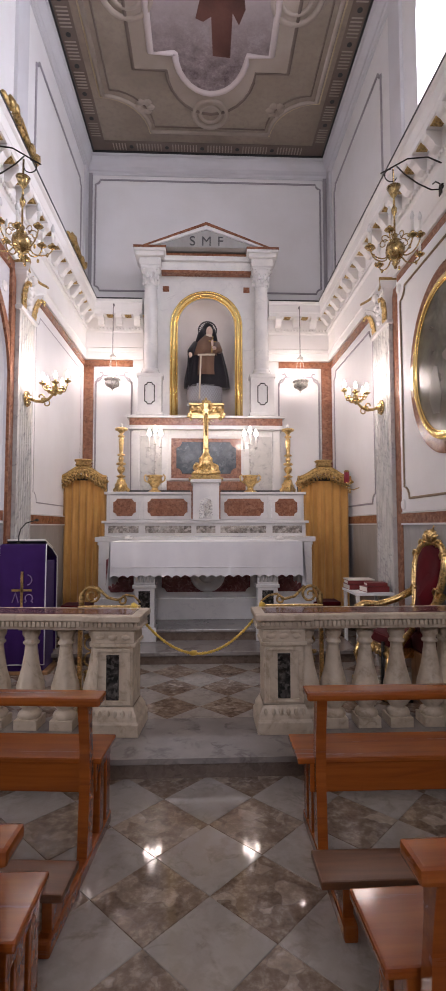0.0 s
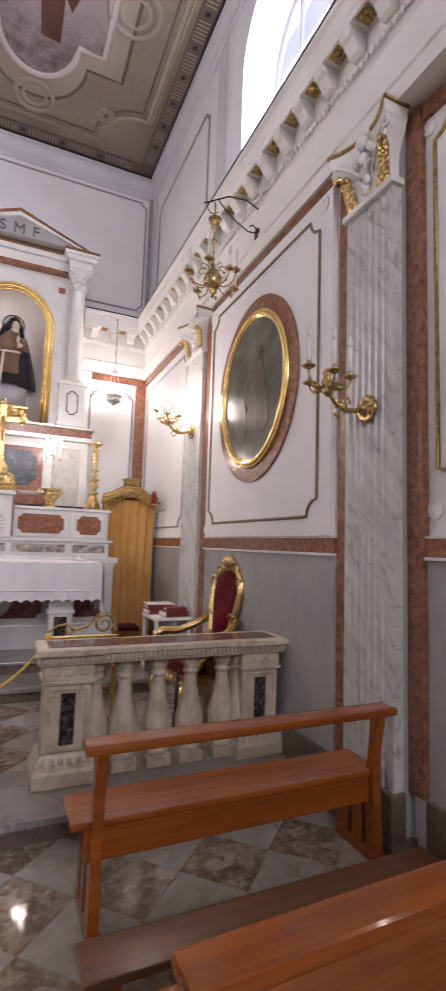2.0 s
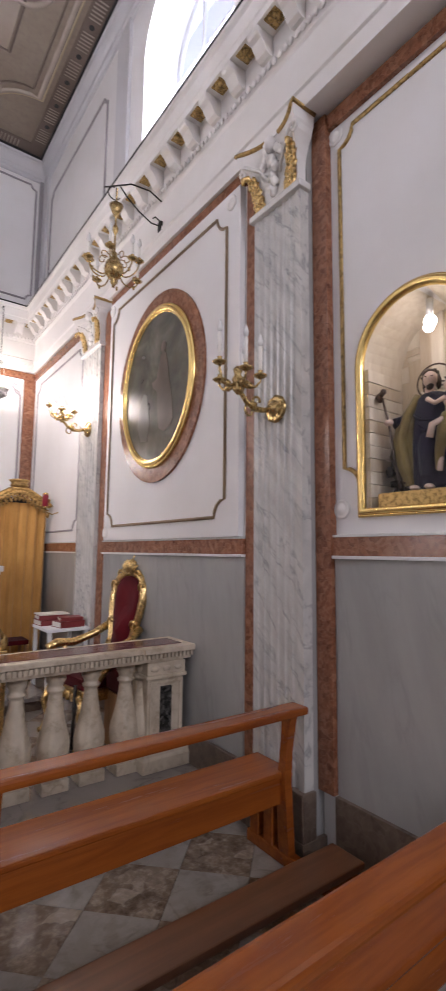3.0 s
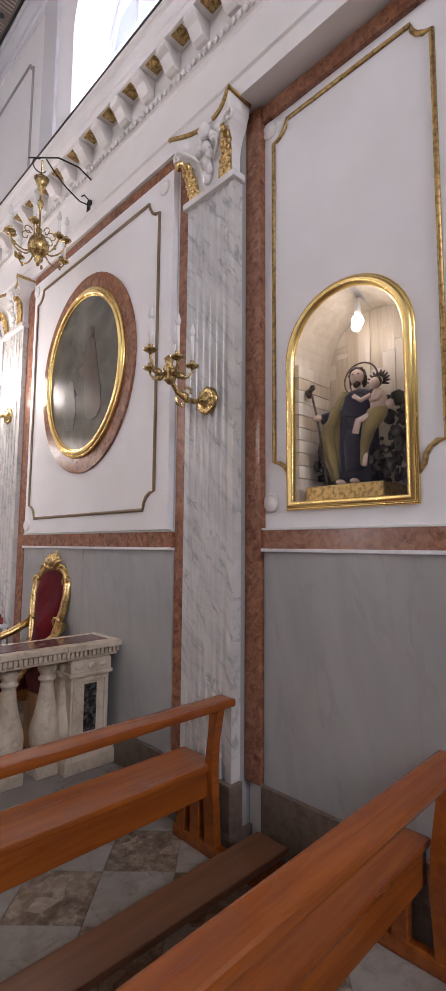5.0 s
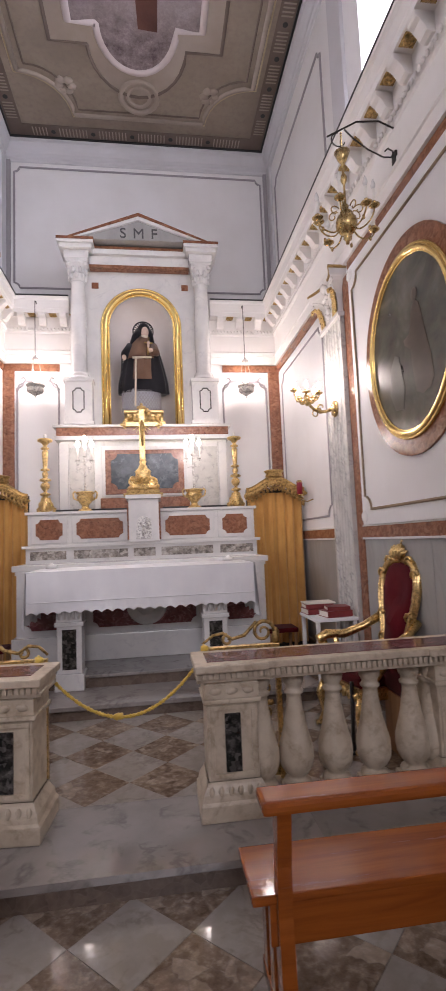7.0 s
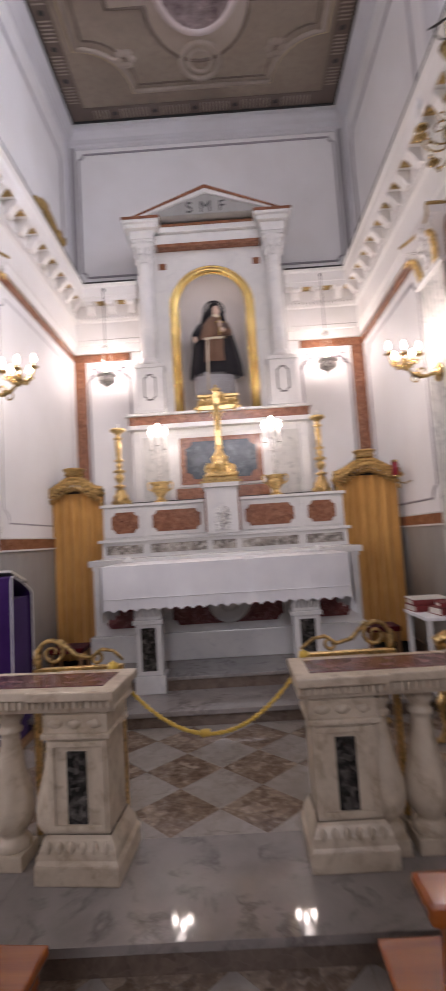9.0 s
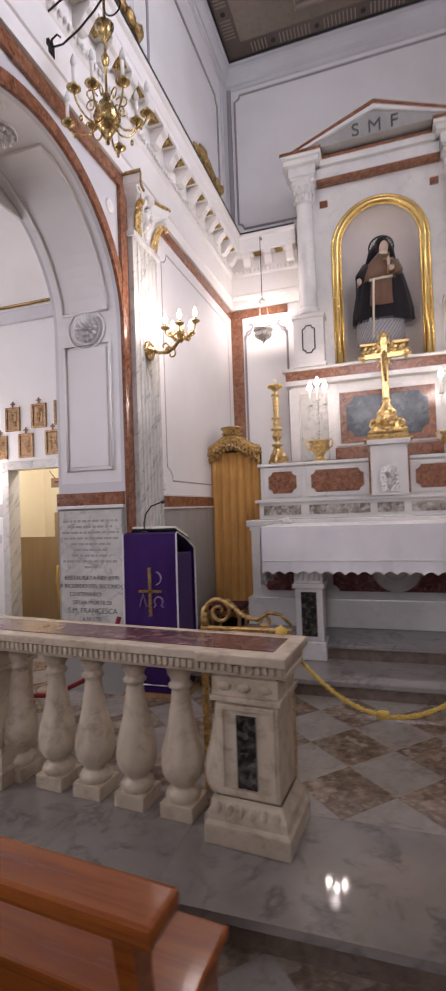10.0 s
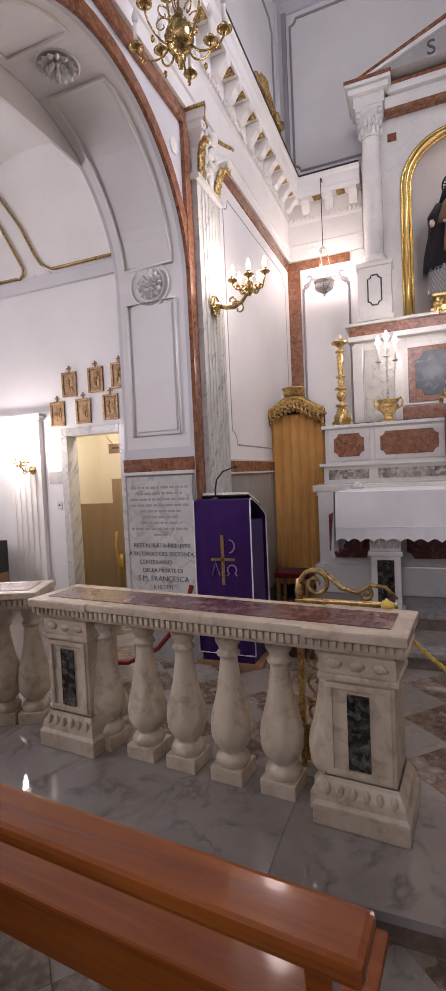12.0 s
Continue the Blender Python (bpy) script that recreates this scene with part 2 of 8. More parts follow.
REDROPE = fabric("dark_red_rope", (0.25, 0.02, 0.02), (0.18, 0.015, 0.015), 0.8)
BOOKRED = painted("red_leather", (0.22, 0.03, 0.03), 0.45, 0.1)
PAPER = painted("page_paper", (0.75, 0.72, 0.66), 0.8, 0.05)
BLACK = painted("black_paint", (0.02, 0.02, 0.02), 0.5, 0.1)
CANDLEW = painted("white_candle_tube", (0.82, 0.80, 0.76), 0.4, 0.03)
BULB = glowing("lit_bulb", (1.0, 0.93, 0.80), 60.0)
DEADBULB = painted("unlit_bulb", (0.75, 0.75, 0.74), 0.15, 0.02)
GLASS = glassy("clear_glass")
FROST = glowing("window_sky_glow", (0.80, 0.90, 1.0), 1.6)
LETTER = painted("dark_cut_lettering", (0.07, 0.07, 0.075), 0.6, 0.1)

# ---- mesh helpers ----


def box(bm, x0, x1, y0, y1, z0, z1, bev=0.0):
    vs = [bm.verts.new((x, y, z)) for z in (z0, z1) for y in (y0, y1) for x in (x0, x1)]
    fs = [bm.faces.new([vs[i] for i in q]) for q in ((0, 2, 3, 1), (4, 5, 7, 6), (0, 1, 5, 4), (2, 6, 7, 3), (0, 4, 6, 2), (1, 3, 7, 5))]
    if bev > 0:
        es = list({e for f in fs for e in f.edges})
        bmesh.ops.bevel(bm, geom=es, offset=bev, segments=2, affect="EDGES", profile=0.6)
    return bm


def boxes(*rows, bev=0.0):
    bm = bmesh.new()
    for r in rows:
        box(bm, *r, bev=bev)
    return bm


def lathe(bm, profile, n=20, at=(0, 0, 0), sx=1.0, sy=1.0, gad=0, gad_amp=0.0, gad_range=None):
    """Turned body from (radius, height) pairs. gad: lobes round the body within gad_range of heights."""
    rings = []
    for r, z in profile:
        ring = []
        for i in range(n):
            a = 2 * math.pi * i / n
            k = r
            if gad and gad_range and gad_range[0] <= z <= gad_range[1]:
                k = r * (1 + gad_amp * math.cos(gad * a))
            ring.append(bm.verts.new((at[0] + sx * k * math.cos(a), at[1] + sy * k * math.sin(a), at[2] + z)))
        rings.append(ring)
    for a, b in zip(rings, rings[1:]):
        for i in range(n):
            bm.faces.new((a[i], a[(i + 1) % n], b[(i + 1) % n], b[i])).smooth = True
    bm.faces.new(rings[0][::-1])
    bm.faces.new(rings[-1])
    return bm


def tube(bm, pts, r, n=8, closed=False, flat=1.0):
    """A round rod through points; r is a radius or one for each point."""
    pts = [Vector(p) for p in pts]
    m = len(pts)
    rs = [r] * m if isinstance(r, (int, float)) else list(r)
    ref = None
    rings = []
    for i, p in enumerate(pts):
        if closed:
            d = pts[(i + 1) % m] - pts[i - 1]
        else:
            d = pts[min(i + 1, m - 1)] - pts[max(i - 1, 0)]
        d.normalize()
        if ref is None:
            ref = Vector((0, 0, 1)) if abs(d.z) < 0.9 else Vector((1, 0, 0))
        u = d.cross(ref)
        if u.length < 1e-5:
            u = d.cross(Vector((0, 1, 0.1)))
        u.normalize()
        w = u.cross(d).normalized()
        ref = w
        rings.append([bm.verts.new(p + rs[i] * (math.cos(2 * math.pi * k / n) * u + flat * math.sin(2 * math.pi * k / n) * w)) for k in range(n)])
    pairs = list(zip(rings, rings[1:] + rings[:1])) if closed else list(zip(rings, rings[1:]))
    for a, b in pairs:
        for k in range(n):
            bm.faces.new((a[k], a[(k + 1) % n], b[(k + 1) % n], b[k])).smooth = True
    if not closed:
        bm.faces.new(rings[0][::-1])
        bm.faces.new(rings[-1])
    return bm


def put(axis, u, v, w):
    """A point from two coordinates in a plane and one along its axis."""
    return {"x": (w, u, v), "y": (u, w, v), "z": (u, v, w)}[axis]


def prism(bm, poly, axis, a, b, bev=0.0):
    """A flat outline given thickness along an axis, from a to b."""
    lo = [bm.verts.new(put(axis, u, v, a)) for u, v in poly]
    hi = [bm.verts.new(put(axis, u, v, b)) for u, v in poly]
    n = len(poly)
    f1, f2 = bm.faces.new(lo[::-1]), bm.faces.new(hi)
    for i in range(n):
        bm.faces.new((lo[i], lo[(i + 1) % n], hi[(i + 1) % n], hi[i]))
    if bev:
        bmesh.ops.bevel(bm, geom=list(f1.edges) + list(f2.edges), offset=bev, segments=2, affect="EDGES", profile=0.6)
    bmesh.ops.recalc_face_normals(bm, faces=bm.faces[:])
    return bm


def blob(bm, c, r, u=12, v=8, lump=0.0, seed=0):
    """A rounded lump with radii r about c."""
    rings = []
    for j in range(1, v):
        th = math.pi * j / v
        ring = []
        for i in range(u):
            ph = 2 * math.pi * i / u
            d = Vector((math.sin(th) * math.cos(ph), math.sin(th) * math.sin(ph), math.cos(th)))
            k = 1 + lump * noise.noise(d * 2.3 + Vector((seed, seed * 1.7, 0)))
            ring.append(bm.verts.new((c[0] + r[0] * d.x * k, c[1] + r[1] * d.y * k, c[2] + r[2] * d.z * k)))
        rings.append(ring)
    top, bot = bm.verts.new((c[0], c[1], c[2] + r[2])), bm.verts.new((c[0], c[1], c[2] - r[2]))
    for i in range(u):
        bm.faces.new((top, rings[0][i], rings[0][(i + 1) % u])).smooth = True
        bm.faces.new((bot, rings[-1][(i + 1) % u], rings[-1][i])).smooth = True
    for a, b in zip(rings, rings[1:]):
        for i in range(u):
            bm.faces.new((a[i], b[i], b[(i + 1) % u], a[(i + 1) % u])).smooth = True
    return bm


def arc(cu, cv, r, a0, a1, n, rv=None):
    rv = r if rv is None else rv
    return [(cu + r * math.cos(radians(a0 + (a1 - a0) * i / n)), cv + rv * math.sin(radians(a0 + (a1 - a0) * i / n))) for i in range(n + 1)]


def curl(c, r0, r1, a0, a1, n, plane="xz", fixed=0.0):
    """A spiral from radius r0 to r1 between two angles, in an upright plane."""
    pts = []
    for i in range(n + 1):
        f = i / n
        r, a = r0 + (r1 - r0) * f, radians(a0 + (a1 - a0) * f)
        u, w = c[0] + r * math.cos(a), c[1] + r * math.sin(a)
        pts.append((u, fixed, w) if plane == "xz" else ((fixed, u, w) if plane == "yz" else (u, w, fixed)))
    return pts


def notched(u0, u1, v0, v1, k, n=4):
    """A rectangle whose corners are scooped out by quarter circles of radius k."""
    pts = []
    for cu, cv, a0 in ((u0, v0, 90), (u1, v0, 180), (u1, v1, 270), (u0, v1, 360)):
        pts += arc(cu, cv, k, a0, a0 - 90, n)
    return pts


def part(name, bm, material, parent=None, label="", smooth=False):
    """Links a bmesh as one mesh object, under a thing or a part where a parent is given."""
    me = bpy.data.meshes.new(name)
    bmesh.ops.recalc_face_normals(bm, faces=bm.faces[:])
    bm.to_mesh(me)
    bm.free()
    me.materials.append(material)
    if smooth:
        for p in me.polygons:
            p.use_smooth = True
    ob = new(name, me)
    ob.parent = parent
    if label:
        ob["label"] = label
    return ob


def share(name, mesh, parent, m):
    """One more object on a mesh that is already made."""
    ob = new(name, mesh)
    ob.parent = parent
    ob.matrix_basis = m
    return ob


def thing(name, at, label, category, group="", turn=0.0):
    ob = new(name)
    ob.matrix_basis = pose(*at, 0, 0, turn)
    ob.empty_display_size = 0.1
    return tagged(ob, label, category, group)


def structure(name, bm, material, label="", category="wall"):
    return tagged(part(name, bm, material), label, category, kind="structure")


def words(name, text, size, m, material, parent, depth=0.004, align="CENTER"):
    """Letters in the built-in typeface, turned into a mesh."""
    cu = bpy.data.curves.new(name, "FONT")
    cu.body, cu.size, cu.extrude, cu.align_x, cu.align_y = text, size, depth, align, "CENTER"
    tmp = bpy.data.objects.new(name, cu)
    me = bpy.data.meshes.new_from_object(tmp)
    bpy.data.objects.remove(tmp)
    me.materials.clear()
    me.materials.append(material)
    ob = new(name, me)
    ob.parent = parent
    ob.matrix_basis = m
    return ob


# ---- the plan ----
CX = 0.09                      # the nave's axis
XL, XR = -1.905, 2.18          # side walls of the nave
XB = 2.31                      # the right wall of the bay nearer the door
YB = 8.10                      # end wall behind the altar
YREAR = -7.0                   # end wall behind the walker
DAIS = 0.135
RAIL0, RAIL1 = 1.59, 1.69      # red marble chair rail
BAND0, BAND1 = 4.17, 4.27      # red marble band under the cornice
UL, UR, UB = -1.97, 2.26, 8.42  # walls above the cornice
CEIL = 8.02

# ---- floors ----
structure("floor", boxes((-6.4, 2.9, YREAR - 0.3, 9.2, -0.3, -0.012)), JOINT, "church floor bed under marble tiles", "floor")
nave_floor = structure("floor_nave", boxes((-6.4, XL - 0.6, YREAR, 3.2, -0.012, 0.0), (XL - 0.6, 2.9, YREAR, -0.35, -0.012, 0.0)), FLOORB,
                       "polished nave floor of white and brown marble tiles laid diagonally", "floor")
dais = structure("dais", boxes((-6.4, 2.9, 3.26, 9.2, -0.01, DAIS - 0.022)), JOINT, "raised sanctuary platform paved with marble tiles", "platform")
part("riser", boxes((-6.4, 2.3, 3.225, 3.262, -0.01, DAIS - 0.036)), BROWNST, dais, "brown stone riser of the platform")
front_slabs = [(-2.55, -0.8608), (-0.86, 1.02), (1.0208, 2.3)]
for x0, x1 in front_slabs:
    part("slab", boxes((x0, x1, 3.19, 3.83, DAIS - 0.036, DAIS), bev=0.002), STEPM, dais, "white and grey marble edge slab")
part("slab", boxes((-6.4, -2.555, 3.19, 3.83, DAIS - 0.036, DAIS), bev=0.006), STEPM, dais)

# ---- lower walls ----


def wall_poly(u0, u1, z0, z1, c=None, r=0.0, spring=0.0, n=20, near=0.0):
    """Outline of a wall with an arched opening that starts at its foot."""
    pts = [(u0, z0)]
    if c is not None:
        pts += [(c - r - near, z0), (c - r - near, spring - 0.3), (c - r, spring)] + arc(c, spring, r, 180, 0, n)[1:-1] + [(c + r, spring), (c + r, z0)]
    return pts + [(u1, z0), (u1, z1), (u0, z1)]


def panel_frame(bm, axis, w, u0, u1, v0, v1, k, r=0.014, out=0.012):
    tube(bm, [put(axis, u, v, w) for u, v in notched(u0, u1, v0, v1, k, 4)], r, 6, closed=True)


# right wall: choir, bay A with the oval, bay B with the niche
bm = boxes((XR, XR + 0.5, 2.834, YB, -0.01, 4.9))
right_wall = structure("wall_right", bm, WHITE, "white painted side wall with marble dado and panels", "wall")
NY, NR, NZ0, NSPR = 1.76, 0.33, 1.83, 2.60
bm = prism(bmesh.new(), wall_poly(YREAR, 2.834, NZ0, 4.9, NY, NR, NSPR), "x", XB, XB + 0.5)
box(bm, XB, XB + 0.5, YREAR, 2.834, -0.01, NZ0)
bay_wall = structure("wall_right_bay", bm, WHITE, "white painted nave wall with an arched niche", "wall")

# left wall with its arch to the side aisle
AY, AR, ASPR, AX = 4.03, 0.96, 3.03, -2.52
bm = prism(bmesh.new(), wall_poly(YREAR, YB, -0.01, 4.9, AY, AR, ASPR, 28, 0.3), "x", AX, XL)
left_wall = structure("wall_left", bm, GREY, "pale grey painted nave wall pierced by a round arch", "wall")

# end wall in two halves either side of the altarpiece
for x0, x1 in ((XL - 0.6, -0.55), (0.75, XR + 0.5)):
    structure("wall_end", boxes((x0, x1, YB, YB + 0.4, -0.01, 4.95)), WHITE, "white painted end wall beside the altarpiece", "wall")
structure("wall_end_core", boxes((-0.55, 0.75, YB + 0.36, YB + 0.4, -0.01, 4.95)), WHITE, "plain wall behind the altarpiece", "wall")
# unseen closing wall, added behind the walker with an opening to admit light
bm = boxes((-3.2, -0.9, YREAR - 0.3, YREAR, -0.01, 8.3), (1.2, 2.9, YREAR - 0.3, YREAR, -0.01, 8.3),
           (-0.9, 1.2, YREAR - 0.3, YREAR, -0.01, 3.5), (-0.9, 1.2, YREAR - 0.3, YREAR, 7.0, 8.3))
structure("wall_rear", bm, WHITE, "added unseen wall closing the nave, with an opening for light", "wall")

# dado: grey marble, skirting, chair rail, red bands
SK = 0.34


def dado(parent, axis, w, out, u0, u1, zf, rail=True, band=True):
    """Grey marble dado with stone skirting, red chair rail with white fillets and the red band above, along one stretch of wall."""
    s = 1 if out > 0 else -1
    a = lambda d: (min(w, w + s * d), max(w, w + s * d))
    def slab(d, lo, hi, z0, z1):
        q = a(d)
        return (q[0], q[1], lo, hi, z0, z1) if axis == "x" else (lo, hi, q[0], q[1], z0, z1)
    part("baseboard", boxes(slab(0.045, u0, u1, zf, SK), bev=0.004), BROWNST, parent, "brown stone skirting")
    n = max(1, round((u1 - u0) / 1.1))
    for i in range(n):
        p0, p1 = u0 + (u1 - u0) * i / n, u0 + (u1 - u0) * (i + 1) / n
        part("marble_panel", boxes(slab(0.022, p0 + 0.0015, p1 - 0.0015, SK, RAIL0 - 0.018), bev=0.002), GREYM, parent, "grey marble dado panel")
    if rail:
        part("chair_rail", boxes(slab(0.034, u0, u1, RAIL0, RAIL1)), REDM, parent, "red mottled marble chair rail")
        part("fillet", boxes(slab(0.045, u0, u1, RAIL0 - 0.018, RAIL0), slab(0.038, u0, u1, RAIL1, RAIL1 + 0.014), bev=0.003), CARRARA, parent)
    if band:
        part("red_band", boxes(slab(0.03, u0, u1, BAND0, BAND1)), REDM, parent, "red marble band under the cornice")


dado(right_wall, "x", XR, -1, 2.928, 5.19, DAIS)
dado(right_wall, "x", XR, -1, 5.86, YB, DAIS)
dado(bay_wall, "x", XB, -1, YREAR, 2.288, 0.0)
dado(left_wall, "x", XL, 1, 5.56, YB, DAIS)
dado(left_wall, "x", XL, 1, YREAR, 2.70, 0.0)
end_left = bpy.data.objects["wall_end"]
end_right = bpy.data.objects["wall_end.001"]
dado(end_left, "y", YB, -1, XL + 0.03, -1.1, DAIS)
dado(end_right, "y", YB, -1, 1.3, XR - 0.03, DAIS)
part("red_band", boxes((XL, XL + 0.03, 4.0, 5.1, BAND0, BAND1)), REDM, left_wall)
part("red_band", boxes((XL, XL + 0.03, YREAR, 4.0, BAND0, BAND1)), REDM, left_wall)


def red_strip(parent, x0, x1, y0, y1, z0, z1):
    part("red_strip", boxes((x0, x1, y0, y1, z0, z1)), REDM, parent, "upright strip of red mottled marble")


red_strip(right_wall, XR - 0.012, XR + 0.1, 2.836, 2.925, 0.0, BAND0)
red_strip(bay_wall, XB - 0.05, XB, 2.29, 2.40, 0.34, BAND0 + 0.1)
red_strip(right_wall, XR - 0.028, XR, 5.19, 5.34, DAIS, BAND0)
red_strip(left_wall, XL, XL + 0.03, 4.992, 5.10, DAIS, BAND0)
red_strip(end_left, XL + 0.002, XL + 0.17, YB - 0.03, YB, RAIL1 + 0.014, BAND0)
red_strip(end_right, XR - 0.17, XR - 0.002, YB - 0.03, YB, RAIL1 + 0.014, BAND0)
# archivolt of red marble round the arch on the nave side
outer, inner = arc(AY, ASPR, AR + 0.095, 0, 180, 36), arc(AY, ASPR, AR + 0.004, 180, 0, 36)
part("archivolt", prism(bmesh.new(), outer + inner, "x", XL - 0.001, XL + 0.026), REDM, left_wall, "red marble border of the arch")

# white panels with moulded borders
part("panel", boxes((XR - 0.05, XR, 2.955, 5.14, RAIL1 + 0.014, BAND0 - 0.004), bev=0.004), WHITE, right_wall, "white panel standing proud of the wall")
for parent, w, u0, u1 in ((right_wall, XR - 0.055, 3.10, 5.05), (right_wall, XR - 0.004, 6.05, 7.9), (left_wall, XL + 0.004, 5.78, 7.9)):
    bm = bmesh.new()
    panel_frame(bm, "x", w, u0, u1, 1.84, 4.04, 0.12, 0.012)
    part("panel_moulding", bm, DULLG if w < XR - 0.03 and parent is right_wall else DUSK, parent, "dull gilded moulding with scooped corners")
bm = bmesh.new()
# the moulding stops against the niche's frame on both sides
nm = notched(1.27, 2.22, 1.97, 4.10, 0.10, 4)
for side in (1, -1):
    pts = [(u, v) for u, v in nm if (u - 1.745) * side > 0]
    if side > 0:
        pts = [(2.12, 1.93)] + sorted([p for p in pts if p[1] < 3], key=lambda p: p[1]) + sorted([p for p in pts if p[1] > 3], key=lambda p: (p[1], -p[0]))
    else:
        pts = [(1.40, 1.93)] + sorted([p for p in pts if p[1] < 3], key=lambda p: p[1]) + sorted([p for p in pts if p[1] > 3], key=lambda p: (p[1], p[0]))
    tube(bm, [put("x", u, v, XB - 0.004) for u, v in pts + [(1.745, 4.10)]], 0.013, 6)
part("panel_moulding", bm, OLDGOLD, bay_wall, "gilded rope moulding with scooped corners")
for parent, u0, u1 in ((end_left, -1.70, -1.12), (end_right, 1.30, 1.97)):
    bm = bmesh.new()
    panel_frame(bm, "y", YB - 0.004, u0, u1, 1.84, 4.02, 0.1, 0.015)
    part("panel_moulding", bm, DUSK, parent, "grey moulding with scooped corners")
for parent, u0, u1 in ((end_left, -1.70, -1.12), (end_right, 1.30, 1.97)):
    for u, e in ((u0, 1), (u1, -1)):
        bm = tube(bmesh.new(), [(u, YB - 0.01, 3.86), (u + e * 0.03, YB - 0.014, 3.96), (u + e * 0.085, YB - 0.016, 3.985), (u + e * 0.125, YB - 0.016, 4.03), (u + e * 0.10, YB - 0.016, 4.075), (u + e * 0.06, YB - 0.016, 4.06)], [0.014, 0.016, 0.016, 0.015, 0.013, 0.008], 7)
        part("corner_scroll", bm, DUSK, parent, "grey scroll at the panel's corner")
# the left choir wall is white above the dado
part("panel", boxes((XL, XL + 0.012, 5.58, YB, RAIL1 + 0.014, BAND0)), WHITE, left_wall)
part("panel", boxes((XL, XL + 0.012, YREAR, 2.70, RAIL1 + 0.014, BAND0)), WHITE, left_wall)
# small plaster medallions at the corners of the panels
MEDAL = bmesh.new()
lathe(MEDAL, [(0.0, 0.0), (0.055, 0.0), (0.055, 0.006), (0.046, 0.014), (0.04, 0.008), (0.03, 0.012), (0.012, 0.02), (0.0, 0.02)], 20)
medal = part("medallion", MEDAL, STUCCO, bay_wall, "round plaster medallion")
medal.matrix_basis = pose(XB, 2.245, 1.845, 0, -90, 0)
for parent, x, y, z, turn in ((bay_wall, XB, 2.25, 4.11, -90), (right_wall, XR - 0.05, 3.05, 4.08, -90), (right_wall, XR - 0.05, 5.09, 1.78, -90),
                              (right_wall, XR - 0.05, 5.09, 4.08, -90), (left_wall, XL + 0.012, 5.70, 4.08, 90), (left_wall, XL + 0.012, 5.70, 1.80, 90),
                              (left_wall, XL, 4.87, 3.93, 90)):
    share("medallion", medal.data, parent, pose(x, y, z, 0, turn, 0))

# jamb and soffit of the arch: moulded panels, rosettes, a shell
jb = boxes((AX + 0.13, XL - 0.13, AY + AR - 0.014, AY + AR + 0.002, 1.93, 2.89), bev=0.005)
part("jamb_panel", jb, WHITE, left_wall, "raised white panel on the arch's jamb")
bm = bmesh.new()
tube(bm, [(x, AY + AR - 0.012, z) for x, z in ((AX + 0.1, 1.90), (XL - 0.1, 1.90), (XL - 0.1, 2.915), (AX + 0.1, 2.915))], 0.012, 6, closed=True)
part("moulding", bm, STUCCO, left_wall)


def soffit_band(a0, a1, x0, x1, lift, n=14):
    bm = bmesh.new()
    lo = arc(AY, ASPR, AR - lift, a0, a1, n)
    hi = arc(AY, ASPR, AR + 0.004, a1, a0, n)
    return prism(bm, lo + hi, "x", x0, x1)


for a0, a1 in ((9, 80), (100, 171)):
    loop = [(AX + 0.10, a0 + (a1 - a0) * k / 14) for k in range(15)] + [(XL - 0.10, a1 - (a1 - a0) * k / 14) for k in range(15)]
    bm = tube(bmesh.new(), [(x_, AY + (AR - 0.006) * math.cos(radians(a_)), ASPR + (AR - 0.006) * math.sin(radians(a_))) for x_, a_ in loop], 0.014, 6, closed=True)
    part("soffit_moulding", bm, STUCCO, left_wall, "white moulding of the arch's soffit")
part("soffit_panel", soffit_band(10, 79, AX + 0.125, XL - 0.125, 0.003), WHITE, left_wall, "curved white panel of the arch's soffit")
part("soffit_panel", soffit_band(101, 170, AX + 0.125, XL - 0.125, 0.003), WHITE, left_wall)


def rosette_mesh(r, petals=12, h=0.03):
    """Open flower: two rings of lifted pointed petals round a button, on a thin dish."""
    bm = bmesh.new()
    for ring, (r0, r1, hw, lift, cnt) in enumerate(((0.30, 1.0, 0.24, 0.55, petals), (0.12, 0.62, 0.22, 0.95, petals - 4))):
        for i in range(cnt):
            a = 2 * math.pi * (i + 0.5 * ring) / cnt
            f = lambda u, v, z: bm.verts.new((r * (u * math.cos(a) - v * math.sin(a)), r * (u * math.sin(a) + v * math.cos(a)), z))
            m_ = 0.5 * (r0 + r1) + 0.1
            base, tip = f(r0, 0, h * 0.2), f(r1, 0, h * lift * 0.75)
            lft, rgt, top = f(m_, -hw * m_ * 1.1, h * lift * 0.45), f(m_, hw * m_ * 1.1, h * lift * 0.45), f(m_, 0, h * lift * 1.25)
            for tri in ((base, lft, top), (top, lft, tip), (base, top, rgt), (top, tip, rgt)):
                bm.faces.new(tri[::-1])
    blob(bm, (0, 0, h * 0.8), (0.15 * r, 0.15 * r, h * 0.5), 8, 6)
    lathe(bm, [(1.10 * r, 0.0), (1.10 * r, 0.006), (1.04 * r, 0.012), (0.98 * r, 0.004), (0.0, 0.002)], 32)
    bmesh.ops.recalc_face_normals(bm, faces=bm.faces[:])
    return bm


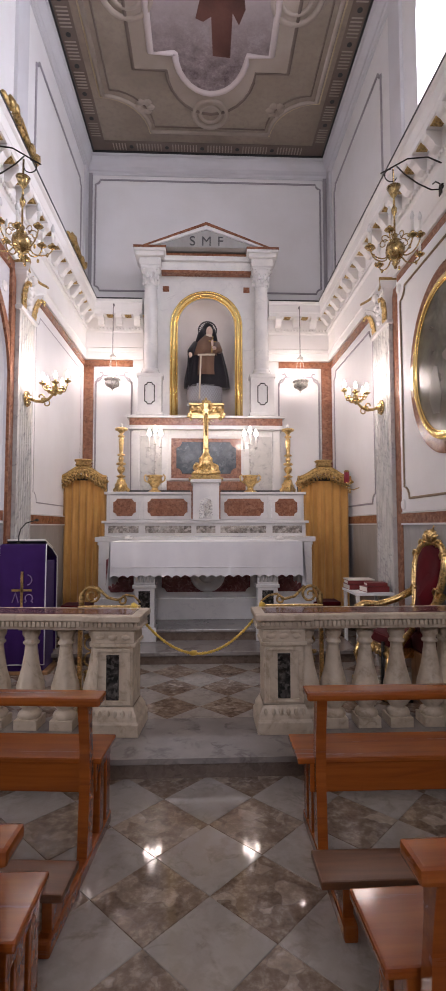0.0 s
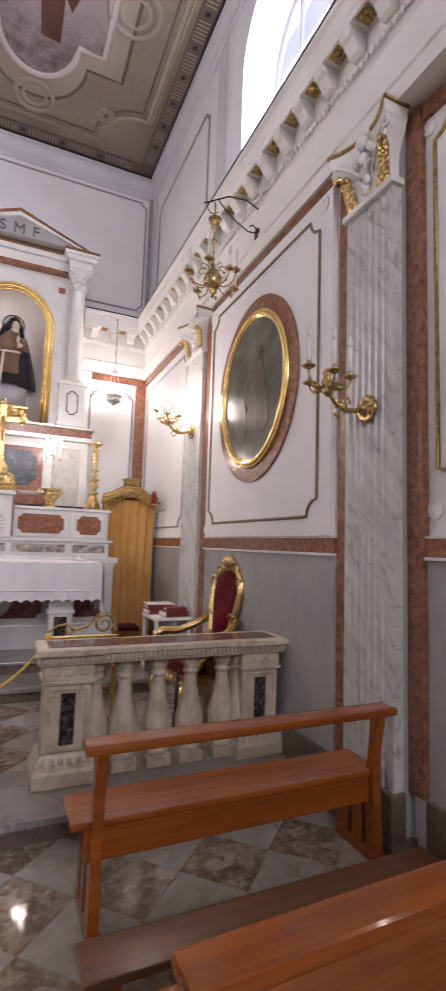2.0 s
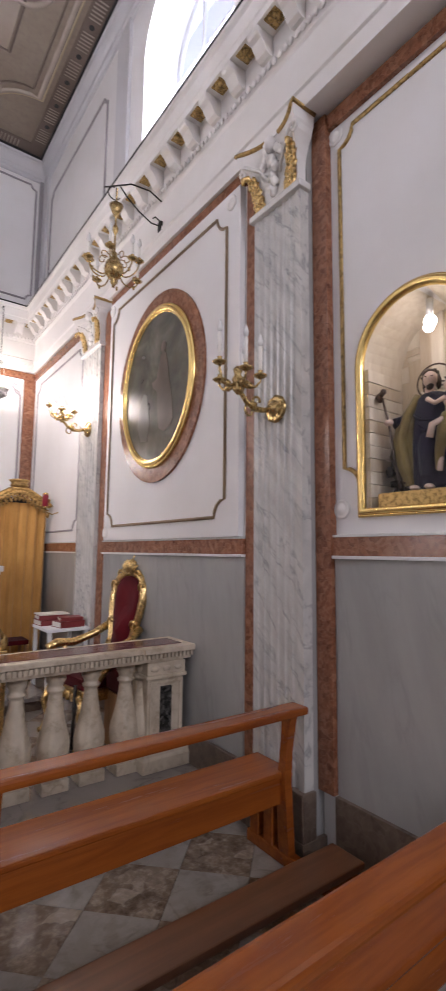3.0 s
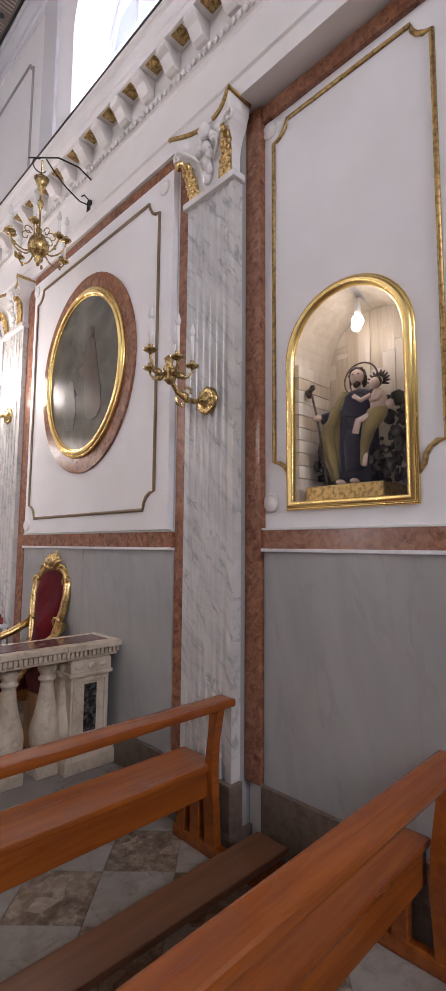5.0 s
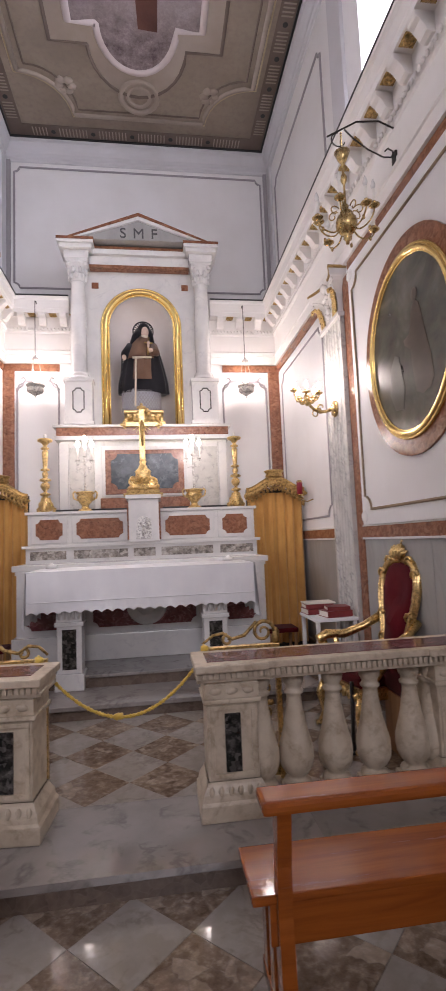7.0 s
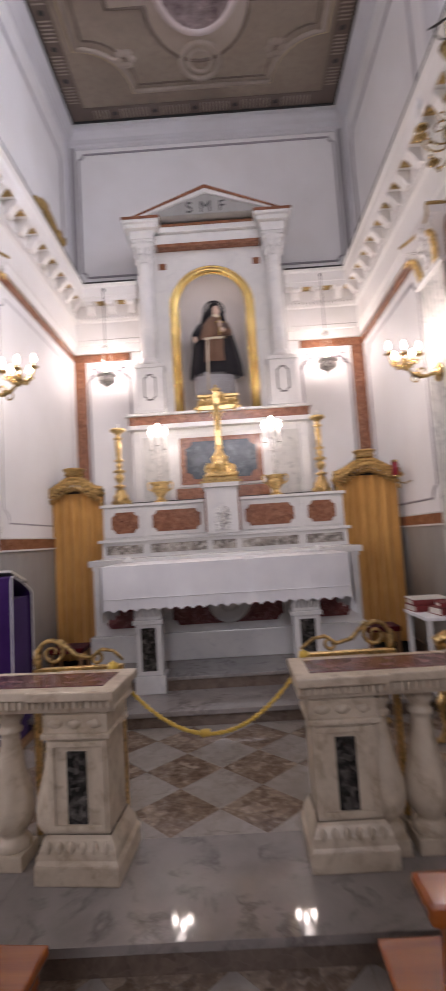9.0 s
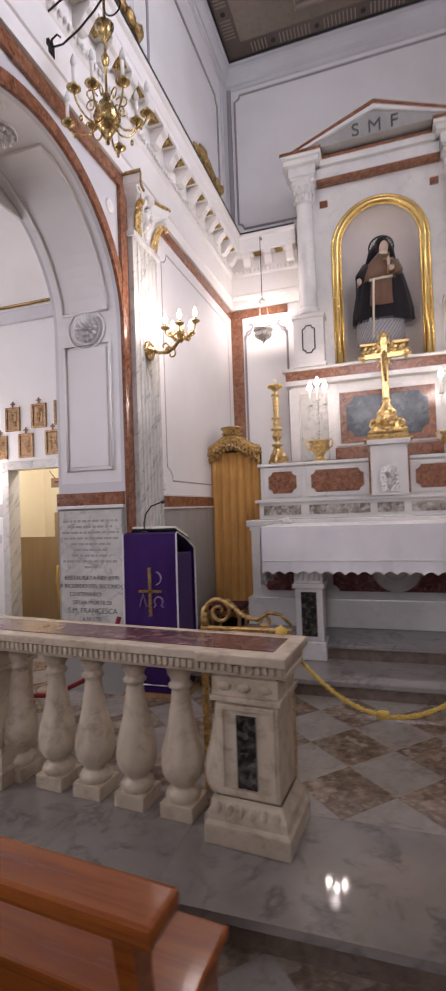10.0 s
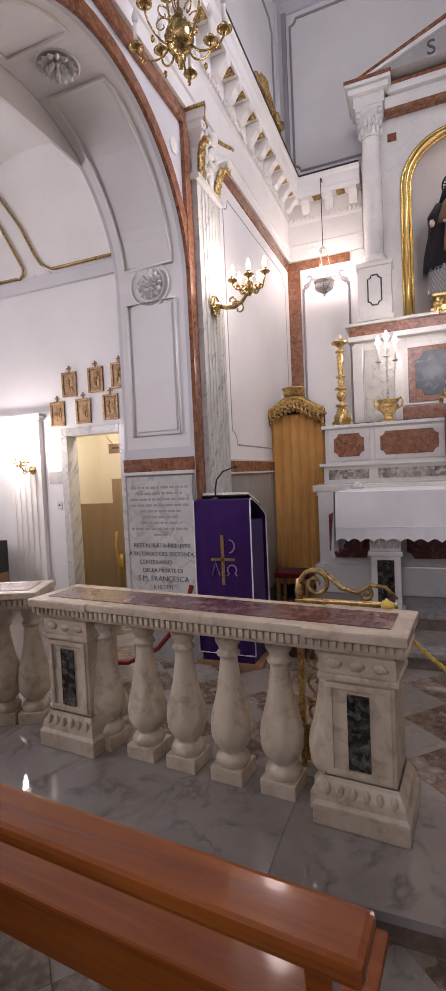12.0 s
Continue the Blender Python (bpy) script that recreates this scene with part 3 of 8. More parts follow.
part("soffit_lining", soffit_band(0, 180, AX + 0.03, XL - 0.03, 0.0015, 40), PALEG, left_wall, "light grey lining of the arch's soffit")
part("jamb_lining", boxes((AX + 0.03, XL - 0.03, AY + AR - 0.0015, AY + AR + 0.002, 1.80, ASPR)), PALEG, left_wall)
jx = 0.5 * (AX + XL)
ros = part("rosette", rosette_mesh(0.115, 14, 0.06), WHITE, left_wall, "white plaster rosette")
ring = part("rosette_ring", tube(bmesh.new(), [(0.165 * math.cos(radians(10 * k)), 0.165 * math.sin(radians(10 * k)), 0.004) for k in range(36)], 0.012, 6, True), STUCCO, left_wall, "round moulding about the rosette")
disc = part("rosette_ground", lathe(bmesh.new(), [(0.16, 0.0), (0.16, 0.0045), (0.0, 0.0045)], 32), GREY, left_wall, "grey painted disc behind the rosette")
mid = lambda a: (jx, AY + (AR - 0.002) * math.cos(radians(a)), ASPR + (AR - 0.002) * math.sin(radians(a)))
share("rosette", ros.data, left_wall, Matrix.Translation(mid(90)) @ pose(0, 0, 0, 90 + 90, 0, 0))
for o_ in (ros, ring, disc):
    o_.matrix_basis = Matrix.Translation(mid(1)) @ pose(0, 0, 0, 90 + 1, 0, 0)
part("jamb_rail", boxes((AX, XL - 0.004, AY + AR - 0.03, AY + AR + 0.002, RAIL0 + 0.03, RAIL1 + 0.03)), REDM, left_wall, "red marble rail across the jamb")
part("jamb_fillet", boxes((AX, XL - 0.002, AY + AR - 0.045, AY + AR + 0.002, RAIL0 + 0.004, RAIL0 + 0.03), bev=0.004), CARRARA, left_wall)
part("jamb_dado", boxes((AX, XL - 0.004, AY + AR - 0.02, AY + AR + 0.002, DAIS, RAIL0 + 0.004)), GREYM, left_wall, "grey marble facing of the jamb")

# ---- fluted pilasters and their capitals ----


def pilaster(name, y0, y1, z0, z1, x, face, label):
    """face: +1 stands out towards +x, -1 towards -x, from the wall at x."""
    t = thing(name, (x, 0.5 * (y0 + y1), z0), label, "pilaster", "fluted pilasters")
    w, h, d = y1 - y0, z1 - z0, 0.07
    pts = [(-w / 2, 0.0), (-w / 2, d)]
    n, e = 6, 0.035
    fw = (w - 2 * e) / n
    for i in range(n):
        c = -w / 2 + e + fw * (i + 0.5)
        pts += [(c - fw * 0.36, d)] + [(c + fw * 0.36 * math.cos(radians(a)), d - 0.013 * math.sin(radians(a))) for a in (150, 120, 90, 60, 30)] + [(c + fw * 0.36, d)]
    pts += [(w / 2, d), (w / 2, 0.0)]
    part("shaft", prism(bmesh.new(), [(face * dd, u) for u, dd in pts], "z", 0.24, h - 0.5), FLUTEM, t, "fluted grey veined marble shaft")
    part("base", boxes((min(0, face * (d + 0.03)), max(0, face * (d + 0.03)), -w / 2 - 0.02, w / 2 + 0.02, 0.0, 0.24), bev=0.006), BROWNST, t, "brown stone foot")
    part("collar", boxes((min(0, face * (d + 0.03)), max(0, face * (d + 0.03)), -w / 2 - 0.025, w / 2 + 0.025, h - 0.5, h - 0.455), bev=0.008), CARRARA, t)
    # capital: plain bell under a concave abacus with flaring horns, an angel's head, gilded leaves below the horns
    zc = h - 0.455
    X = lambda k: face * d * k
    bm = bmesh.new()
    rows = [(0.0, 0.45, 0.95, 0.0), (0.13, 0.45, 0.98, 0.05), (0.20, 0.47, 1.0, 0.25), (0.26, 0.52, 1.05, 0.7), (0.31, 0.58, 1.12, 1.15), (0.345, 0.60, 1.2, 1.15), (0.36, 0.62, 1.25, 1.25), (0.445, 0.64, 1.32, 1.35), (0.455, 0.63, 1.3, 1.3)]
    cols_n = 16
    rings = []
    for dz, kw, k0, horn in rows:
        us = [2 * i / cols_n - 1 for i in range(cols_n + 1)]
        rings.append([bm.verts.new((0, -kw * w, zc + dz))] + [bm.verts.new((X(k0 + horn * abs(u) ** 2.2), u * kw * w, zc + dz)) for u in us] + [bm.verts.new((0, kw * w, zc + dz))])
    for a, b in zip(rings, rings[1:]):
        for i in range(cols_n + 2):
            bm.faces.new((a[i], a[i + 1], b[i + 1], b[i]))
    bm.faces.new(rings[-1])
    for s in (-1, 1):
        spiral = [(X(2.15), s * (w * 0.56 + r_ * math.cos(q)), zc + 0.30 + r_ * math.sin(q)) for r_, q in [(0.045 - 0.0036 * k, 2.6 - 0.62 * k) for k in range(11)]]
        tube(bm, [(X(1.2), s * 0.05, zc + 0.16), (X(1.6), s * 0.11, zc + 0.25)] + spiral, 0.011, 6)
    part("capital", bm, STUCCO, t, "white plaster capital with a concave flaring abacus")
    bm = bmesh.new()
    blob(bm, (X(1.75), 0, zc + 0.365), (0.045, 0.042, 0.05), 14, 10, 0.25, 2)
    for s in (-1, 1):
        for k in range(4):
            blob(bm, (X(1.5 - 0.05 * k), s * (0.045 + 0.018 * k), zc + 0.325 - 0.018 * k), (0.022, 0.024, 0.036 - 0.004 * k), 8, 6, 0.5, k)
    for k in range(5):
        blob(bm, (X(1.35 - 0.04 * k), 0.012 * (-1) ** k, zc + 0.27 - 0.05 * k), (0.034, 0.036 - 0.002 * k, 0.036), 9, 7, 0.6, k + 3)
    part("angel_head", bm, STUCCO, t, "white plaster ornament with wings")
    for s in (-1, 1):
        edge = [(X(1.32 + 1.35 * abs(u) ** 2.2) + face * 0.004, s * u * 0.642 * w, zc + 0.435) for u in (0.18, 0.35, 0.5, 0.65, 0.8, 0.9, 1.0)] + [(X(1.2), s * 0.643 * w, zc + 0.435), (0, s * 0.643 * w, zc + 0.435)]
        part("abacus_edge", tube(bmesh.new(), edge, 0.015, 6), OLDGOLD, t, "gilded beaded edge of the abacus")
        bm = bmesh.new()
        for k in range(7):
            f = k / 6
            yy, zz, xx = s * w * (0.33 + 0.10 * f), zc + 0.012 + 0.20 * f, 1.12 + 0.5 * f ** 2
            blob(bm, (X(xx), yy, zz), (0.024, 0.026 - 0.006 * f, 0.03), 9, 7, 0.9, k)
            for e in (-1, 1):
                blob(bm, (X(xx + 0.12), yy + e * (0.030 - 0.010 * f + 0.006 * (k % 2)), zz + 0.010), (0.015, 0.021 - 0.006 * f, 0.026), 8, 6, 0.9, k + 9 * e)
        tube(bm, [(X(1.7), s * w * 0.44, zc + 0.21), (X(2.1), s * w * 0.47, zc + 0.245), (X(2.5), s * w * 0.50, zc + 0.225), (X(2.5), s * w * 0.50, zc + 0.19)], [0.02, 0.022, 0.018, 0.008], 7)
        part("leaf", bm, GOLD, t, "gilded acanthus leaf")
    return t


pilaster("pilaster", 2.405, 2.832, 0.10, 4.305, XB - 0.08, -1, "fluted grey veined marble pilaster with gilded capital")
pilaster("pilaster", 5.345, 5.855, DAIS, 4.30, XR, -1, "fluted grey veined marble pilaster with gilded capital")
pilaster("pilaster", 5.105, 5.555, DAIS, 4.30, XL, 1, "fluted grey veined marble pilaster with gilded capital")
part("pier_core", boxes((XB - 0.08, XB, 2.405, 2.832, 0.0, 4.4)), GREYM, bay_wall)

part("plinth_block", boxes((XB - 0.182, XB - 0.002, 2.383, 2.854, 0.0, 0.10), bev=0.004), BROWNST, bay_wall, "brown stone block under the pilaster")
part("baseboard", boxes((XR - 0.046, XR, 2.856, 3.188, 0.0, DAIS), bev=0.003), BROWNST, right_wall, "brown stone skirting")

# ---- the cornice ----


def u_sweep(bm, profile, x_in=None):
    """Runs a profile of (distance from the wall, height) along the left wall and its share of the end wall, and along the right likewise."""
    for left in (True, False):
        cols = []
        for d, z in profile:
            if left:
                p = [(XL + d, YREAR, z), (XL + d, YB - d, z), (-0.93, YB - d, z)]
            else:
                p = [(XR - d, YREAR, z), (XR - d, YB - d, z), (1.12, YB - d, z)]
            cols.append([bm.verts.new(q) for q in p])
        for a, b in zip(cols, cols[1:]):
            for i in range(2):
                bm.faces.new((a[i], a[i + 1], b[i + 1], b[i]))
        for i in (0, 2):
            bm.faces.new([c[i] for c in cols])
    return bm


# entablature in mouldings: architrave, frieze, bed moulding, soffit, fascia, top
prof = [(-0.3, 4.30), (0.05, 4.28), (0.05, 4.40), (0.065, 4.41), (0.065, 4.46), (0.045, 4.48), (0.045, 4.72), (0.06, 4.74), (0.07, 4.78), (0.075, 4.80), (0.075, 4.96),
        (0.215, 4.965), (0.215, 5.02), (0.222, 5.03), (0.222, 5.15), (0.245, 5.17), (0.25, 5.20), (-0.3, 5.22)]
cornice = structure("cornice", u_sweep(bmesh.new(), prof), STUCCO, "white plaster cornice with modillions and gilded rosettes", "cornice")
# dark cable along the cornice's edge
for left in (True, False):
    pts = [(XL + 0.25, YREAR, 5.21), (XL + 0.25, YB - 0.25, 5.21), (-0.93, YB - 0.25, 5.21)] if left else [(XR - 0.25, YREAR, 5.21), (XR - 0.25, YB - 0.25, 5.21), (1.12, YB - 0.25, 5.21)]
    for a, b in zip(pts, pts[1:]):
        part("dark_edge", tube(bmesh.new(), [a, b], 0.011, 6), BLACK, cornice, "thin dark strip along the cornice's edge")
# bead row below the modillions
bm = bmesh.new()
y = -0.5
while y < YB - 0.1:
    for x in (XR - 0.082, XL + 0.082):
        blob(bm, (x, y, 4.775), (0.016, 0.019, 0.026), 6, 4)
    y += 0.052
x = XL + 0.12
while x < XR - 0.1:
    if not -0.9 < x < 1.1:
        blob(bm, (x, YB - 0.082, 4.775), (0.019, 0.016, 0.026), 6, 4)
    x += 0.052
tagged(part("leaf_row", bm, STUCCO, cornice, "row of plaster leaves"), kind="stuff")
# one modillion and one rosette, then their repeats
bm = bmesh.new()
pro = [(0.0, 4.82), (0.03, 4.815), (0.06, 4.83), (0.08, 4.865), (0.10, 4.90), (0.13, 4.915), (0.14, 4.93), (0.14, 4.962), (0.0, 4.962)]
prism(bm, [(d, z - 4.96) for d, z in pro], "x", -0.05, 0.05, 0.005)
modil = part("modillion", bm, STUCCO, cornice, "scrolled white plaster modillion")
bm = bmesh.new()
for i in range(4):
    a = radians(45 + 90 * i)
    blob(bm, (0.026 * math.cos(a), 0.026 * math.sin(a), -0.012), (0.024, 0.024, 0.012), 7, 5)
    blob(bm, (0.03 * math.cos(a + 0.785), 0.03 * math.sin(a + 0.785), -0.008), (0.02, 0.02, 0.008), 6, 4)
blob(bm, (0, 0, -0.022), (0.012, 0.012, 0.012), 6, 5)
box(bm, -0.052, 0.052, -0.052, 0.052, -0.006, 0.002, 0.002)
flower = part("gilded_rosette", bm, OLDGOLD, cornice, "gilded rosette under the cornice")
first = True
spots = []
for k in range(-9, 20):
    yr = 2.487 + 0.29 * k
    if yr < YB - 0.35:
        spots.append((XR - 0.075, yr + 0.145, -1, XR - 0.145, yr))
        spots.append((XL + 0.075, yr + 0.145, 1, XL + 0.145, yr))
for k, (mx, my, s, fx, fy) in enumerate(spots):
    m = pose(mx, my, 4.96, 0, 0, 90 if s < 0 else -90)
    if first:
        modil.matrix_basis, flower.matrix_basis, first = m, pose(fx, fy, 4.962), False
    else:
        share("modillion", modil.data, cornice, m)
        share("gilded_rosette", flower.data, cornice, pose(fx, fy, 4.962))
for x in (-1.60, -1.31, -1.02, 1.28, 1.57, 1.86):
    share("modillion", modil.data, cornice, pose(x, YB - 0.075, 4.96, 0, 0, 180))
    share("gilded_rosette", flower.data, cornice, pose(x + 0.145, YB - 0.145, 4.962))

# ---- walls above the cornice ----
WY, WR, WSPR, WZ0 = 4.01, 0.80, 6.80, 5.22
bm = prism(bmesh.new(), wall_poly(YREAR, UB, WZ0, 8.35, WY, WR, WSPR, 24), "x", UR, UR + 0.46)
upper_right = structure("wall_upper_right", bm, WHITE, "white clerestory wall with an arched window", "wall")
upper_left = structure("wall_upper_left", boxes((UL - 0.4, UL, YREAR, UB, 5.2, 8.35)), WHITE, "white clerestory wall", "wall")
upper_end = structure("wall_upper_end", boxes((UL - 0.4, UR + 0.46, UB, UB + 0.4, 4.9, 8.35)), WHITE, "white end wall above the altarpiece", "wall")
structure("roof_slab", boxes((-3.2, 3.2, YREAR - 0.3, 9.2, 8.34, 8.5)), WHITE, "roof slab above the ceiling", "roof")
structure("ledge_fill", boxes((XR - 0.02, 3.2, YREAR, 9.2, 4.88, 5.0), (-3.2, XL + 0.02, YREAR, 9.2, 4.88, 5.0)), WHITE, "wall core behind the cornice", "wall")
# grey flat pilasters and dark borders of the clerestory panels
for x, s, parent in ((UR, -1, upper_right), (UL, 1, upper_left)):
    for y0, y1 in ((5.14, 5.46), (8.18, UB - 0.002), (2.55, 2.87)):
        part("flat_pilaster", boxes((min(x, x + s * 0.04), max(x, x + s * 0.04), y0, y1, 5.2, 7.68), bev=0.004), GREY, parent, "pale grey flat pilaster")
    for y0, y1 in ((5.80, 8.0),):
        bm = bmesh.new()
        tube(bm, [put("x", u, v, x + s * 0.004) for u, v in notched(y0, y1, 5.3, 7.25, 0.09)], 0.017, 6, closed=True)
        part("panel_border", bm, DUSK, parent, "dark grey painted panel border")
for x0, x1 in ((UL + 0.04, UL + 0.10), (UR - 0.10, UR - 0.04)):
    part("flat_pilaster", boxes((x0, x1, UB - 0.04, UB, 5.2, 7.68), bev=0.004), DUSK, upper_end, "dark grey corner strip")
bm = bmesh.new()
tube(bm, [put("y", u, v, UB - 0.005) for u, v in notched(UL + 0.15, UR - 0.15, 5.60, 7.58, 0.08)], 0.016, 6, closed=True)
part("panel_border", bm, DUSK, upper_end, "dark grey painted panel border")
# crown moulding under the ceiling
bm = bmesh.new()
cp = [(0.0, 7.66), (0.025, 7.665), (0.03, 7.70), (0.05, 7.715), (0.05, 7.74), (0.04, 7.75), (0.045, 7.80), (0.075, 7.84), (0.10, 7.89), (0.105, 7.92), (0.085, 7.925), (0.09, 7.95), (0.12, 7.965), (0.12, CEIL + 0.05), (0.0, CEIL + 0.05)]
cols = []
for d, z in cp:
    cols.append([bm.verts.new(q) for q in ((UL + d, YREAR, z), (UL + d, UB - d, z), (UR - d, UB - d, z), (UR - d, YREAR, z))])
for a, b in zip(cols, cols[1:]):
    for i in range(3):
        bm.faces.new((a[i], a[i + 1], b[i + 1], b[i]))
structure("crown_moulding", bm, GREY, "pale grey moulding under the ceiling", "trim")
# window: splayed reveal closed by a pale frame, panes, and the bright sky outside
win = tagged(new("window_1"), "arched clerestory window with pale frame and bright sky behind", "window", kind="structure")
ob = bm = bmesh.new()
pts = [(WY - WR, WZ0), (WY - WR, WSPR)] + arc(WY, WSPR, WR, 180, 0, 24)[1:-1] + [(WY + WR, WSPR), (WY + WR, WZ0)]
tube(bm, [put("x", u, v, UR + 0.42) for u, v in pts], 0.035, 6)
part("window_frame", bm, GREY, win, "pale grey window frame")
for u in (WY - 0.27, WY + 0.27):
    part("glazing_bar", boxes((UR + 0.40, UR + 0.44, u - 0.02, u + 0.02, WZ0, WSPR + 0.72)), GREY, win)
for v in (5.9, 6.78):
    part("glazing_bar", boxes((UR + 0.405, UR + 0.435, WY - WR, WY + WR, v - 0.02, v + 0.02)), GREY, win)
pane = part("pane", prism(bmesh.new(), pts, "x", UR + 0.418, UR + 0.422), GLASS, win, "clear window pane")
pane.visible_shadow = False
glow = structure("backdrop_sky", boxes((3.6, 3.62, 2.0, 6.0, 4.6, 8.6)), FROST, "bright overcast sky outside the window", "sky")

# ---- painted ceiling ----
m, nt, b = nodes_of("painted_ceiling")
v, info = coords(nt)
big = noise_node(nt, v, 1.2, 5)
fine = noise_node(nt, v, 14, 5)
cc = ramp(nt, big.outputs[0], [(0.35, (0.225, 0.18, 0.14)), (0.65, (0.30, 0.245, 0.195))])
cc = mix(nt, ramp(nt, fine.outputs[0], [(0.45, (0, 0, 0)), (0.7, (0.35, 0.35, 0.35))]), cc, (0.18, 0.14, 0.12))
nt.links.new(cc, b.inputs["Base Color"])
b.inputs["Roughness"].default_value = 0.8
FRESCO = m
BORDER = painted("ceiling_border_paint", (0.165, 0.125, 0.105), 0.8, 0.12)
MOULD = painted("ceiling_mould_paint", (0.36, 0.30, 0.255), 0.75, 0.1)
PLUM = painted("ceiling_frame_paint", (0.50, 0.43, 0.42), 0.75, 0.06)
m, nt, b = nodes_of("painted_field")
v, info = coords(nt)
g1, g2 = noise_node(nt, v, 5, 8, 0.75), noise_node(nt, v, 24, 6, 0.75)
cc = mix(nt, ramp(nt, g1.outputs[0], [(0.38, (0, 0, 0)), (0.62, (1, 1, 1))]), (0.30, 0.245, 0.245), (0.085, 0.055, 0.058))
cc = mix(nt, ramp(nt, g2.outputs[0], [(0.48, (0, 0, 0)), (0.62, (0.8, 0.8, 0.8))]), cc, (0.17, 0.13, 0.13))
tc = nt.nodes.new("ShaderNodeTexCoord")
sx = nt.nodes.new("ShaderNodeSeparateXYZ")
nt.links.new(tc.outputs["Object"], sx.inputs[0])
mr = nt.nodes.new("ShaderNodeMapRange")
mr.inputs["From Min"].default_value, mr.inputs["From Max"].default_value = 5.6, 6.7
nt.links.new(sx.outputs[1], mr.inputs["Value"])
nt.links.new(mix(nt, mr.outputs[0], (0.34, 0.285, 0.285), cc), b.inputs["Base Color"])
b.inputs["Roughness"].default_value = 0.75
FIELD = m
bm = boxes((UL, UR, YREAR, UB, CEIL, CEIL + 0.1))
# black strips stand in for the shaded gap above the crown moulding
gap = boxes((UL + 0.121, UL + 0.15, YREAR, UB - 0.121, CEIL - 0.03, CEIL), (UR - 0.15, UR - 0.121, YREAR, UB - 0.121, CEIL - 0.03, CEIL), (UL + 0.15, UR - 0.15, UB - 0.15, UB - 0.121, CEIL - 0.03, CEIL))
ceiling = structure("ceiling", bm, FRESCO, "taupe painted ceiling with moulded panels round a painted scene", "ceiling")
part("edge_line", gap, BLACK, ceiling, "black strip standing in for the shadow gap round the ceiling")
part("border_strip", boxes((UL + 0.11, UL + 0.36, YREAR, UB - 0.11, CEIL - 0.012, CEIL), (UR - 0.36, UR - 0.11, YREAR, UB - 0.11, CEIL - 0.012, CEIL), (UL + 0.36, UR - 0.36, UB - 0.36, UB - 0.11, CEIL - 0.012, CEIL)), BORDER, ceiling, "dark painted border strip")
CM = 0.16


def ceil_line(name, pts, r, mat, closed=False, label=""):
    part(name, tube(bmesh.new(), [(x, y, CEIL - 0.004) for x, y in pts], r, 6, closed, 0.8), mat, ceiling, label)


# outer moulding with scooped corners
ce = [(CM - 1.62, YREAR), (CM - 1.62, 7.16)]
ce += arc(CM - 1.62, 7.84, 0.66, -90, 0, 8) + arc(CM + 1.62, 7.84, 0.66, 180, 270, 8) + [(CM + 1.62, YREAR)]
ceil_line("outer_moulding", ce, 0.035, MOULD, label="moulded outer border of the ceiling panel")
ceil_line("gilt_line", [(CM + (x - CM) * 1.028, y + 0.03) for x, y in ce], 0.012, painted("ochre_gilt_paint", (0.48, 0.38, 0.24), 0.5, 0.1), label="thin gilded line of the border")
ceil_line("outer_line", [(CM + (x - CM) * 0.93, y - 0.1) for x, y in ce], 0.014, BORDER)
# inner frame of the painted scene: straight sides, a lobe at the end
def lobe(k):
    return [(CM - 0.83 - k, 2.0), (CM - 0.83 - k, 6.46 + k), (CM - 0.50 - k * 0.5, 6.46 + k)] + arc(CM, 6.46 + k, 0.50 + k * 0.5, 180, 0, 14, 0.62 + k * 0.4) + [(CM + 0.83 + k, 6.46 + k), (CM + 0.83 + k, 2.0)]
ceil_line("picture_frame", lobe(0.0), 0.05, PLUM, label="pale frame of the painted scene")
part("frame_band", prism(bmesh.new(), lobe(0.25) + lobe(0.03)[::-1], "z", CEIL - 0.010, CEIL + 0.01), MOULD, ceiling, "paler band round the painted scene")
# dark colour puts a shadow edge round the band
ceil_line("frame_line", lobe(0.27), 0.026, BORDER, label="dark raised line painting a shadow edge round the band")
part("painted_scene", prism(bmesh.new(), lobe(-0.01), "z", CEIL - 0.012, CEIL + 0.01), FIELD, ceiling, "painted scene of a pale meadow")
shape = [(-0.10, 6.48), (-0.13, 5.95), (-0.23, 6.02), (-0.33, 5.98), (-0.20, 5.45), (-0.13, 5.1), (0.13, 5.1), (0.22, 5.4), (0.30, 5.85), (0.23, 6.05), (0.14, 5.9), (0.14, 6.5)]
part("painted_robe", prism(bmesh.new(), [(CM + 0.12 + x, y) for x, y in shape], "z", CEIL - 0.016, CEIL), painted("brown_robe_paint", (0.115, 0.042, 0.03), 0.8, 0.3), ceiling, "plain brown painted shape")
for cx, cy, r in ((CM, 7.46, 0.26), (CM - 1.05, 5.72, 0.3), (CM + 1.05, 5.72, 0.3)):
    ceil_line("roundel", arc(cx, cy, r, 0, 342, 18), 0.04, MOULD, True, "moulded roundel")
    ceil_line("roundel", arc(cx, cy, r * 0.6, 0, 342, 18), 0.03, MOULD, True)
for s in (-1, 1):
    bm = bmesh.new()
    for i in range(6):
        a = radians(60 * i)
        blob(bm, (CM + s * 1.02 + 0.09 * math.cos(a), 7.36 + 0.09 * math.sin(a), CEIL), (0.07, 0.06, 0.03), 8, 6, 0.4, i)
    part("shell_ornament", bm, MOULD, ceiling, "moulded leaf ornament")
